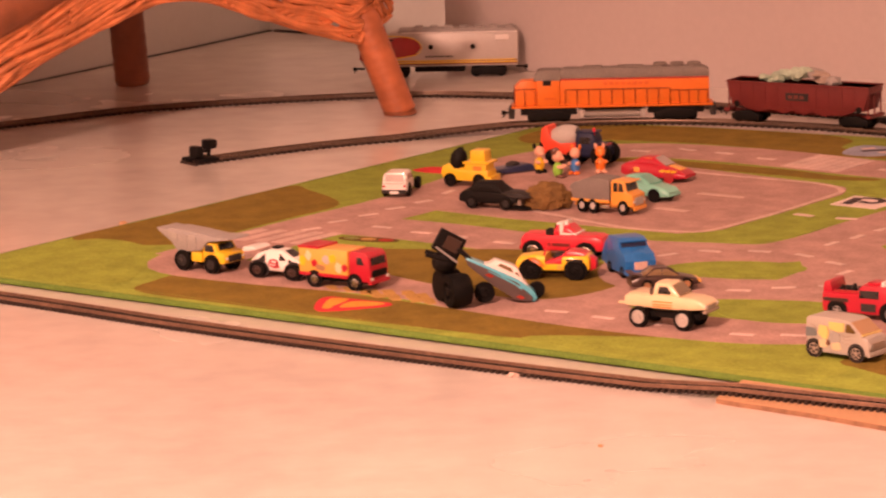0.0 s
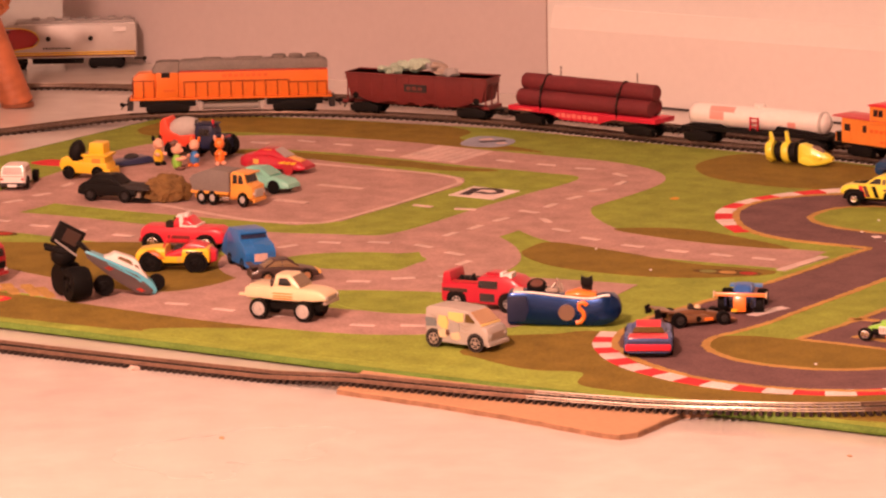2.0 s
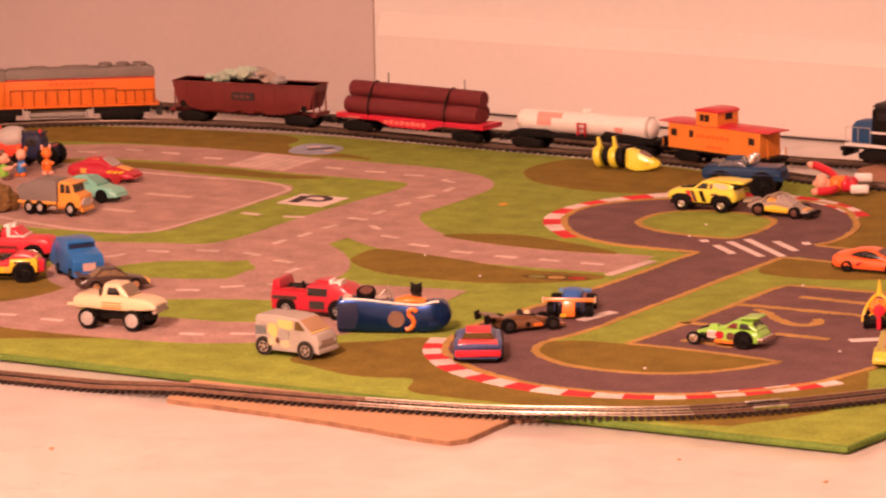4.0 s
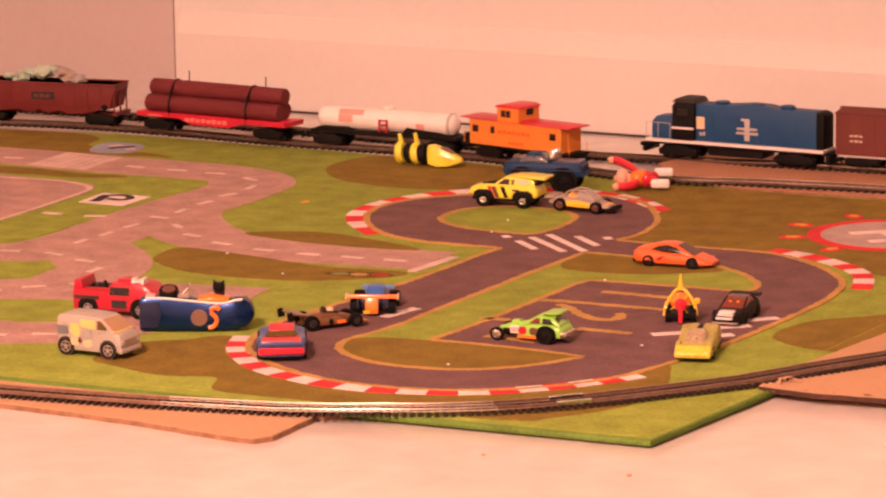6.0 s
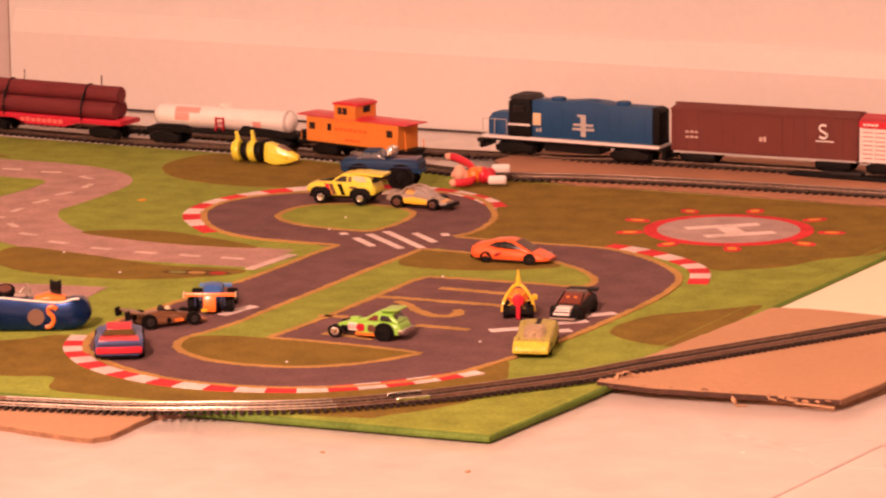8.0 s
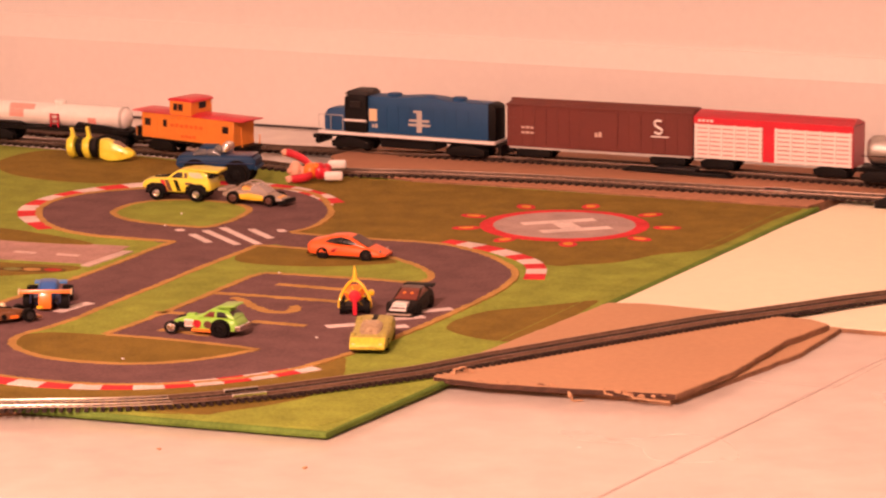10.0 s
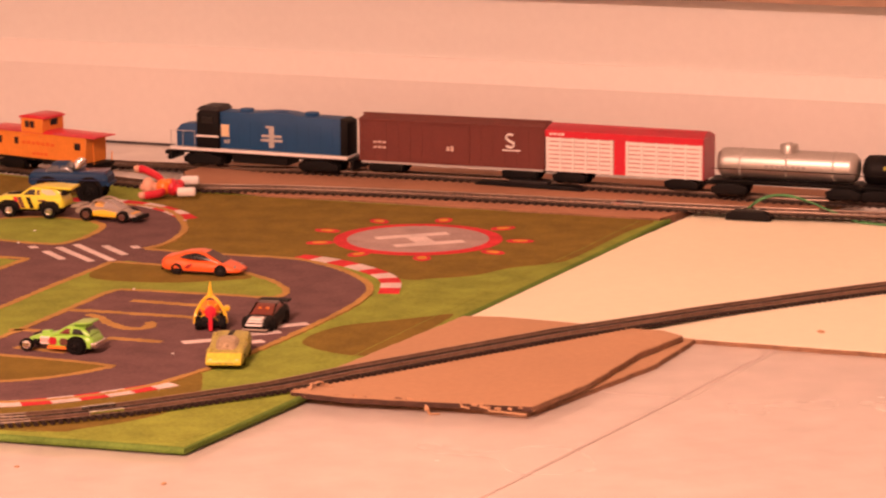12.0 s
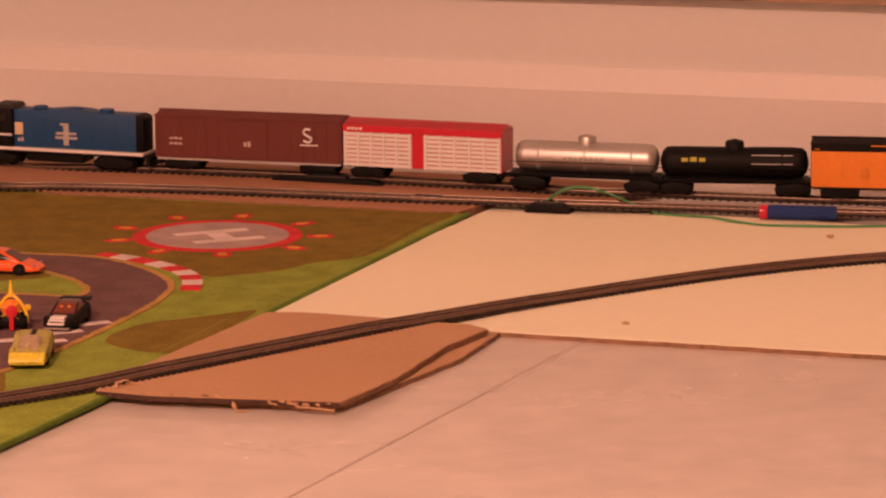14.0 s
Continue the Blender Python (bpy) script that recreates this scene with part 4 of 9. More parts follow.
def diesel_hood(x):
    root = wagon("diesel_locomotive", "orange model diesel locomotive with a grey roof on the track", "locomotive", x, LINE_INNER, Z_INNER, "standing train")
    h = 0.108
    part("frame", box(-h, h, -0.0155, 0.0155, 0.0152, 0.0178, 0.0006), "train_orange", root)
    part("fuel_tank", rod((-0.030, 0, 0.0085), (0.030, 0, 0.0085), 0.0060, seg=16), "light_grey", root, "grey round fuel tank")
    part("tank_skirt", box(-0.036, 0.036, -0.0125, 0.0125, 0.0125, 0.0152), "black", root)
    for s in (-1, 1):
        part("tank_end", box(s * 0.033 - 0.0015, s * 0.033 + 0.0015, -0.0125, 0.0125, 0.004, 0.0140), "light_grey", root, "pale tank end")
        # black block added for the shaded space between truck and frame
        part("truck_shade_block", box(s * 0.068 - 0.030, s * 0.068 + 0.030, -0.0138, 0.0138, 0.0080, 0.0152, 0.0008), "black", root, "black block for the shaded space above the truck")
    # low nose and cab at one end
    part("nose", prism([(-h + 0.004, 0.0178), (-h + 0.004, 0.0385), (-h + 0.010, 0.0440), (-h + 0.028, 0.0450), (-h + 0.028, 0.0178)], 0.0118, 0.0012, 0.036, 0.15), "train_orange", root)
    part("cab", prism([(-h + 0.028, 0.0178), (-h + 0.028, 0.0450), (-h + 0.052, 0.0450), (-h + 0.052, 0.0178)], 0.0152, 0.0006), "train_orange", root)
    part("cab_roof", prism([(-h + 0.024, 0.0448), (-h + 0.028, 0.0545), (-h + 0.033, 0.0560), (-h + 0.053, 0.0560), (-h + 0.053, 0.0448)], 0.0150, 0.0010, 0.046, 0.25), "roof_grey", root, "grey cab roof")
    part("cab_window", box(-h + 0.034, -h + 0.043, -0.0156, 0.0156, 0.0398, 0.0452, 0.0003), "glass", root, "dark cab window")
    part("number_bars", box(-h + 0.036, -h + 0.048, -0.0155, -0.0150, 0.0245, 0.0265), "loco_letter", root, smooth=False)
    part("hood", prism([(-h + 0.052, 0.0178), (-h + 0.052, 0.0462), (h - 0.006, 0.0462), (h - 0.004, 0.044), (h - 0.004, 0.0178)], 0.0124, 0.0006), "train_orange", root)
    part("hood_line", box(-h + 0.052, h - 0.005, -0.0127, 0.0127, 0.0448, 0.0460), "red", root, "thin red line under the roof", smooth=False)
    part("hood_roof", prism([(-h + 0.052, 0.0460), (-h + 0.052, 0.0545), (-h + 0.058, 0.0570), (h - 0.010, 0.0570), (h - 0.004, 0.0535), (h - 0.004, 0.0460)], 0.0126, 0.0020, 0.047, 0.2), "roof_grey", root, "weathered grey hood roof")
    for fx in (0.052, 0.070, 0.088):
        part("roof_fan", lathe([(0.0075, 0.0560), (0.0075, 0.0600), (0.0062, 0.0608), (0.002, 0.0604)], 16, pose(fx, 0, 0)), "roof_grey", root)
    for fx, w in ((-0.020, 0.010), (0.020, 0.014)):
        part("roof_hatch", box(fx - w, fx + w, -0.006, 0.006, 0.0560, 0.0586, 0.0008), "roof_grey", root)
    ribs(root, [-0.047 + 0.0125 * i for i in range(12)], 0.0124, 0.019, 0.036, "caboose_orange", 0.0006, 0.0003, "door_seam")
    for s in (-1, 1):
        railing(root, -0.050, 0.062, s * 0.0152, 0.0178, 0.0350, 10, "maroon")
        railing(root, 0.062, h - 0.006, s * 0.0152, 0.0178, 0.0325, 5, "maroon")
        railing(root, -h + 0.003, -h + 0.026, s * 0.0152, 0.0178, 0.0365, 3, "maroon")
        part("pilot", box(s * h - 0.003, s * h + 0.003, -0.0145, 0.0145, 0.0045, 0.0155, 0.0005), "dark_grey", root, "dark end steps")
        bogie(root, s * 0.068, 0.034, 0.0056)
        coupler(root, s * (h - 0.001), s)
    bars(root, 0.016, 0.0388, 0.050, 0.0036, "loco_letter", 0.0125)
    return root


def hopper_car(x):
    root = wagon("hopper_car", "dark maroon model hopper car heaped with scraps", "hopper car", x, LINE_INNER, Z_INNER, "standing train")
    h = 0.083
    part("hopper_body", prism([(-h, 0.0375), (-h, 0.0435), (h, 0.0435), (h, 0.0375), (h - 0.020, 0.0165), (h - 0.035, 0.013), (0.028, 0.0115), (0.018, 0.0155), (0.006, 0.0115), (-0.006, 0.0155), (-0.018, 0.0115), (-0.028, 0.0155), (-h + 0.035, 0.013), (-h + 0.020, 0.0165)], 0.0165, 0.0006), "maroon", root)
    part("side_panel", prism([(-h + 0.006, 0.0185), (-h, 0.0435), (h, 0.0435), (h - 0.006, 0.0185)], 0.0172, 0.0006), "maroon", root)
    part("top_rim", ribbon([(-h, -0.0172), (h, -0.0172), (h, 0.0172), (-h, 0.0172)], 0.0024, 0.0425, 0.0446, closed=True, raw=False, step=1), "maroon", root)
    ribs(root, [-h + 0.016 + 0.0148 * i for i in range(10)], 0.0172, 0.0185, 0.0425, "maroon", 0.0010, 0.0004)
    for s in (-1, 1):
        own = None
        for y in (-0.0155, 0.0155, 0.0):
            own = rod((s * (h - 0.002), y, 0.012), (s * (h - 0.002), y, 0.038), 0.0009, seg=6, bm=own)
        part("end_post", own, "maroon", root)
        part("end_sill", box(s * h - 0.004, s * h + 0.002, -0.0165, 0.0165, 0.0115, 0.0145), "maroon", root)
        part("brake_wheel", lathe([(0.0035, 0), (0.0035, 0.0012), (0.002, 0.0014)], 12, pose(s * (h - 0.012), -0.0165, 0.020, 90)), "black", root)
    part("centre_sill", box(-h + 0.004, h - 0.004, -0.005, 0.005, 0.0105, 0.0135), "maroon", root)
    part("name_plate", box(-0.013, 0.013, -0.0184, -0.0172, 0.0265, 0.0345), "dark_grey", root, "dark plate with pale bars", smooth=False)
    bars(root, 0.0, 0.0285, 0.020, 0.004, "boxcar", 0.0185)
    gear(root, h, 0.022, 0.020)
    return root


def scrap_heap(x):
    p, a, z = spot(LINE_INNER, Z_INNER, x)
    root = thing("scrap_heap", "pale green crumpled scraps lying on the hopper car", "scrap", pose(p.x, p.y, z + 0.0445, 0, 0, a))
    rng = random.Random(4)
    for i in range(12):
        own = bmesh.new()
        bmesh.ops.create_icosphere(own, subdivisions=2, radius=1.0)
        for v in own.verts:
            v.co *= 0.75 + 0.5 * rng.random()
        own.transform(pose(-0.030 + 0.0075 * i + rng.uniform(-0.003, 0.003), rng.uniform(-0.006, 0.006), rng.uniform(0.002, 0.013) - 0.0004 * abs(i - 4), rng.uniform(-20, 20), rng.uniform(-15, 15), rng.uniform(0, 90)) @ Matrix.Diagonal((rng.uniform(0.008, 0.013), rng.uniform(0.005, 0.009), rng.uniform(0.003, 0.007), 1)))
        part("scrap_piece", own, "foil" if i < 7 else ("grey" if i % 2 else "dust"), root, smooth=False)


def log_flat(x):
    root = wagon("log_flatcar", "bright red model flatcar on the track", "flatcar", x, LINE_INNER, Z_INNER, "standing train")
    h = 0.094
    part("deck", prism([(-h, 0.0150), (-h, 0.0200), (h, 0.0200), (h, 0.0150), (0.040, 0.0150), (0.024, 0.0098), (-0.024, 0.0098), (-0.040, 0.0150)], 0.0170, 0.0006), "flatcar", root)
    part("deck_rim", box(-h, h, -0.0176, 0.0176, 0.0172, 0.0198, 0.0004), "flatcar", root)
    bars(root, -0.004, 0.0128, 0.055, 0.0042, "deck_letter", 0.0172)
    bars(root, -0.070, 0.0158, 0.018, 0.002, "deck_letter", 0.0178)
    for px in (-0.052, 0.046):
        for s in (-1, 1):
            part("stake", rod((px, s * 0.0178, 0.017), (px + 0.001, s * 0.0178, 0.044 if s < 0 else 0.060), 0.0006, seg=6), "dark_grey", root)
    gear(root, h, 0.024, 0.024)
    p, a, z = spot(LINE_INNER, Z_INNER, x)
    for y, zz, off in ((-0.0088, 0.0287, 0.000), (0.0088, 0.0287, -0.005), (-0.0010, 0.0442, 0.001)):
        log = thing("log", "red-brown toy log lying on the flatcar", "log", pose(p.x, p.y, z, 0, 0, a), "logs on the flatcar")
        r = 0.0088
        prof = [(r * 0.90, -0.084), (r, -0.0825)] + [(r * (1 + 0.012 * math.sin(i * 2.1)), -0.082 + 0.164 * i / 12) for i in range(1, 12)] + [(r, 0.0825), (r * 0.90, 0.084)]
        part("log_body", lathe(prof, 20, pose(off, y, zz, 0, 90, 0)), "log", log)
    for px in (-0.052, 0.046):
        chain = thing("tie_band", "dark band round the stacked logs", "band", pose(p.x, p.y, z, 0, 0, a), "log bands")
        part("band_loop", tube([(px, -0.0172, 0.0205), (px, -0.0180, 0.0300), (px, -0.0105, 0.0460), (px, -0.0010, 0.0534), (px, 0.0085, 0.0460), (px, 0.0180, 0.0300), (px, 0.0172, 0.0205)], 0.0011, 6, 4), "black", chain)


def frame_tank(x):
    root = wagon("tank_car", "white model tank car with red patches on a black frame", "tank car", x, LINE_INNER, Z_INNER, "standing train")
    h = 0.083
    part("frame", box(-h, h, -0.0135, 0.0135, 0.0125, 0.0165, 0.0005), "black", root)
    part("saddle", prism([(0.020, 0.0165), (0.026, 0.0230), (0.060, 0.0200), (0.080, 0.0165)], 0.0125, 0.0006), "black", root)
    part("saddle", prism([(-0.079, 0.0165), (-0.070, 0.0200), (-0.040, 0.0200), (-0.035, 0.0165)], 0.0125, 0.0006), "black", root)
    r = 0.0114
    part("tank", lathe([(0.002, -0.079), (r * 0.7, -0.077), (r * 0.97, -0.073), (r, -0.068), (r, 0.068), (r * 0.97, 0.073), (r * 0.7, 0.077), (0.002, 0.079)], 24, pose(0, 0, 0.0272, 0, 90, 0)), "white", root, "white tank")
    part("end_cap", lathe([(0.0117, 0), (0.0117, 0.003), (0.0095, 0.0035)], 24, pose(0.070, 0, 0.0272, 0, 90, 0)), "light_grey", root, "grey end disc")
    part("dome", lathe([(0.006, 0.036), (0.006, 0.0410), (0.005, 0.0422), (0.001, 0.0425)], 16), "white", root)
    for px, w, low, high in ((-0.038, 0.028, 28, 62), (-0.0435, 0.016, -12, 27), (0.041, 0.009, -32, 2)):
        patch_bm = bmesh.new()
        rows = [[patch_bm.verts.new((xx, -(r + 0.00025) * math.cos(radians(a)), 0.0272 + (r + 0.00025) * math.sin(radians(a)))) for a in (low, low + (high - low) / 3, low + (high - low) * 2 / 3, high)] for xx in (px - w / 2, px, px + w / 2)]
        for a, b in zip(rows, rows[1:]):
            for k in range(3):
                patch_bm.faces.new((a[k], b[k], b[k + 1], a[k + 1]))
        part("red_patch", patch_bm, "pink", root, "faded red patch")
    for lx in (-0.0050, 0.0035):
        part("ladder_side", box(lx, lx + 0.0015, -0.0136, -0.0118, 0.0165, 0.0300), "red", root, "dark red ladder side")
    for lz in (0.0195, 0.0240, 0.0285):
        part("ladder_rung", box(-0.0050, 0.0050, -0.0134, -0.0120, lz, lz + 0.0012), "red", root, "dark red rung")
    gear(root, h, 0.022, 0.020)


def caboose(x):
    root = wagon("caboose", "orange model caboose with a red roof and cupola", "caboose", x, LINE_INNER, Z_INNER, "standing train")
    h = 0.058
    part("body", box(-h, h, -0.0160, 0.0160, 0.0135, 0.0385, 0.0007), "caboose_orange", root)
    part("under_sill", box(-h - 0.010, h + 0.010, -0.0155, 0.0155, 0.0115, 0.0138), "black", root)
    part("roof", prism([(-h - 0.012, 0.0385), (-h - 0.012, 0.0398), (-h, 0.0412), (h, 0.0412), (h + 0.012, 0.0398), (h + 0.012, 0.0385)], 0.0172, 0.0006, 0.039, 0.5), "bright_red", root, "red overhanging roof")
    part("cupola", box(-0.022, 0.0052, -0.0163, 0.0163, 0.0360, 0.0530, 0.0006), "caboose_orange", root)
    part("cupola_roof", prism([(-0.0245, 0.0524), (-0.0230, 0.0545), (-0.0160, 0.0558), (0.0004, 0.0558), (0.0062, 0.0545), (0.0072, 0.0524)], 0.0168, 0.0008), "bright_red", root, "red cupola roof")
    for wx, wz, w in ((-0.0140, 0.0440, 0.0040), (-0.0075, 0.0440, 0.0040), (-0.050, 0.0265, 0.006), (0.048, 0.0265, 0.006), (-0.028, 0.0268, 0.0035)):
        for s in (-1, 1):
            y = 0.0163 if wz > 0.04 else 0.0160
            win = part("window_frame", box(wx - w / 2 - 0.0006, wx + w / 2 + 0.0006, s * y - 0.0005, s * y + 0.0005, wz - 0.0006, wz + 0.0062), "maroon", root, smooth=False)
            part("pane", box(wx - w / 2, wx + w / 2, s * y - 0.0008, s * y + 0.0008, wz, wz + 0.0056), "glass", win, smooth=False)
    part("cupola_ledge", box(-0.0225, 0.0057, -0.0168, 0.0168, 0.0352, 0.0364, 0.0003), "caboose_orange", root)
    part("cupola_window", box(0.0048, 0.0058, -0.004, 0.006, 0.0455, 0.0515), "glass", root, smooth=False)
    bars(root, 0.000, 0.0268, 0.042, 0.0036, "loco_letter", 0.0161)
    bars(root, -0.010, 0.0350, 0.022, 0.0020, "loco_letter", 0.0161)
    bars(root, 0.002, 0.0170, 0.020, 0.0030, "loco_letter", 0.0161)
    ribs(root, [-h + 0.004 + 0.0079 * i for i in range(14)], 0.0160, 0.014, 0.038, "caboose_orange", 0.0003, 0.0002, "board_seam")
    for s in (-1, 1):
        for y in (-0.0135, 0.0135):
            part("brake_stand", rod((s * (h + 0.0085), y, 0.0138), (s * (h + 0.0085), y, 0.0225), 0.0005, seg=6), "caboose_orange", root)
        part("end_platform", box(min(s * (h + 0.003), s * (h + 0.011)), max(s * (h + 0.003), s * (h + 0.011)), -0.0125, 0.0125, 0.0090, 0.0125 if s > 0 else 0.0230, 0.0005), "black", root, "black end platform")
        part("end_door", box(s * h - 0.0008, s * h + 0.0008, -0.005, 0.005, 0.0140, 0.033), "caboose_orange", root)
        bogie(root, s * 0.036, 0.020)
        coupler(root, s * (h + 0.010), s)


def streamliner(px, py, turn):
    root = thing("streamlined_locomotive", "silver model locomotive with a red nose, standing on the floor", "locomotive", pose(px, py, 0.0008, 0, 0, turn))
    h = 0.095
    body_pts = [(-h + 0.006, 0.013), (-h, 0.020), (-h + 0.001, 0.034), (-h + 0.012, 0.043), (-h + 0.030, 0.0500), (-h + 0.040, 0.0545), (h - 0.001, 0.0545), (h - 0.001, 0.013)]
    part("body", prism(body_pts, 0.0172, 0.0022, 0.042, 0.22), "silver", root)
    part("roof_edge", box(-h + 0.050, h - 0.002, -0.0150, 0.0150, 0.0528, 0.0540), "white", root, "white roof edge", smooth=False)
    part("roof", prism([(-h + 0.044, 0.0530), (-h + 0.047, 0.0575), (h - 0.004, 0.0575), (h - 0.002, 0.0530)], 0.0140, 0.0024), "grey", root, "grey ribbed roof")
    for i in range(7):
        part("roof_vent", box(-0.030 + 0.018 * i, -0.020 + 0.018 * i, -0.008, 0.008, 0.0570, 0.0600, 0.0008), "grey", root)
    nose_pts = [(-h + 0.0035, 0.0200), (-h - 0.0005, 0.0240), (-h, 0.0345), (-h + 0.012, 0.0435), (-h + 0.030, 0.0505), (-h + 0.056, 0.0490), (-h + 0.069, 0.0440), (-h + 0.074, 0.0360), (-h + 0.066, 0.0270), (-h + 0.036, 0.0205)]
    part("nose_panel", prism(nose_pts, 0.01745, 0.0006, 0.042, 0.22), "deep_red", root, "dark red nose panel")
    line = [(x, -0.01765, z) for x, z in nose_pts[4:]] + [(h - 0.004, -0.01765, 0.0205)]
    part("nose_trim", tube([Vector(p) for p in line], 0.0007, 6, 3), "yellow", root, "yellow trim line")
    for z, m in ((0.0178, "yellow"), (0.0160, "maroon"), (0.0198, "maroon")):
        part("side_stripe", box(-h + 0.020, h - 0.002, -0.01755, 0.01755, z - 0.0007, z + 0.0007), m, root, smooth=False)
    for wx in (-h + 0.085, h - 0.055):
        for s in (-1, 1):
            part("porthole", lathe([(0.0030, 0), (0.0030, 0.0006), (0.0022, 0.0007)], 14, pose(wx, s * 0.0172, 0.0365, 90 if s < 0 else -90)), "black", root)
    part("number_box", box(h - 0.028, h - 0.012, -0.01705, 0.016, 0.0440, 0.0495), "white", root, "white number box", smooth=False)
    bars(root, h - 0.095, 0.0240, 0.034, 0.0022, "dark_grey", 0.01735)
    part("cab_glass", prism([(-h + 0.029, 0.0440), (-h + 0.033, 0.0495), (-h + 0.040, 0.0495), (-h + 0.040, 0.0440)], 0.0175, 0.0003, 0.042, 0.22), "glass", root)
    for s in (-1, 1):
        bogie(root, s * 0.058, 0.030, 0.0056)
        coupler(root, s * (h - 0.002), s)
    part("belly_box", box(-0.030, 0.030, -0.012, 0.012, 0.006, 0.0135, 0.001), "black", root)


def blue_diesel(x):
    root = wagon("diesel_locomotive", "blue model diesel locomotive with a black cab on the track", "locomotive", x, LINE_OUTER, Z_OUTER, "running train")
    h = 0.098
    part("frame", box(-h, h, -0.0155, 0.0155, 0.0130, 0.0150, 0.0004), "black", root)
    part("sill_stripe", box(-h + 0.001, h - 0.004, -0.0159, 0.0159, 0.0150, 0.0180, 0.0003), "white", root, "white sill stripe")
    part("under_tank", box(-0.030, 0.030, -0.0135, 0.0135, 0.005, 0.013, 0.001), "black", root)
    part("nose", prism([(-h + 0.006, 0.0180), (-h + 0.006, 0.0340), (-h + 0.010, 0.0395), (-h + 0.034, 0.0415), (-h + 0.034, 0.0180)], 0.0110, 0.0012, 0.034, 0.15), "loco_blue", root)
    part("cab", prism([(-h + 0.030, 0.0180), (-h + 0.030, 0.0520), (-h + 0.034, 0.0560), (-h + 0.052, 0.0560), (-h + 0.054, 0.0520), (-h + 0.054, 0.0180)], 0.0154, 0.0010, 0.050, 0.12), "black", root, "black cab")
    part("cab_roof", prism([(-h + 0.029, 0.0548), (-h + 0.034, 0.0590), (-h + 0.052, 0.0590), (-h + 0.057, 0.0548)], 0.0140, 0.0010), "dark_grey", root)
    for s in (-1, 1):
        part("cab_window", box(-h + 0.036, -h + 0.048, s * 0.0155 - 0.0004, s * 0.0155 + 0.0004, 0.0425, 0.0490), "glass", root, smooth=False)
        part("cab_stripe", box(-h + 0.030, -h + 0.054, s * 0.0155 - 0.0005, s * 0.0155 + 0.0005, 0.0290, 0.0310), "white", root, "white stripe", smooth=False)
    part("cab_card", box(-h + 0.0555, -h + 0.064, -0.0122, -0.0112, 0.030, 0.042), "cream", root, "cream patch", smooth=False)
    part("hood", prism([(-h + 0.054, 0.0180), (-h + 0.054, 0.0545), (-0.010, 0.0545), (0.010, 0.0565), (0.030, 0.0560), (0.040, 0.0540), (h - 0.012, 0.0535), (h - 0.006, 0.0500), (h - 0.006, 0.0180)], 0.0116, 0.0016), "loco_blue", root)
    part("hood_end", prism([(h - 0.013, 0.0180), (h - 0.013, 0.0542), (h - 0.007, 0.0520), (h - 0.005, 0.050), (h - 0.005, 0.0180)], 0.0118, 0.0008), "black", root, "black hood end")
    for fx in (-0.020, 0.018, 0.050):
        part("roof_fan", lathe([(0.0072, 0.0535), (0.0072, 0.0568), (0.006, 0.0573), (0.002, 0.0570)], 16, pose(fx, 0, 0)), "loco_blue", root)
    mark = box(0.009, 0.0145, -0.0120, -0.0112, 0.0215, 0.0430)
    box(0.000, 0.0235, -0.0119, -0.0112, 0.0275, 0.0300, bm=mark)
    box(0.001, 0.0225, -0.0121, -0.0112, 0.0318, 0.0342, bm=mark)
    box(0.0055, 0.0125, -0.0122, -0.0112, 0.0408, 0.0430, bm=mark)
    part("emblem", mark, "light_grey", root, "white emblem of crossed bars", smooth=False)
    bars(root, -0.036, 0.0235, 0.007, 0.004, "light_grey", 0.0117)
    ribs(root, [-0.036 + 0.0125 * i for i in range(10)], 0.0116, 0.0185, 0.046, "loco_blue", 0.0005, 0.0003, "door_seam")
    for s in (-1, 1):
        railing(root, -h + 0.002, -h + 0.028, s * 0.0150, 0.018, 0.034, 3, "light_grey")
        part("pilot", box(s * h - 0.002, s * h + 0.002, -0.0145, 0.0145, 0.0045, 0.0145, 0.0005), "black", root)
        bogie(root, s * 0.062, 0.030, 0.0056)
        coupler(root, s * (h - 0.001), s)


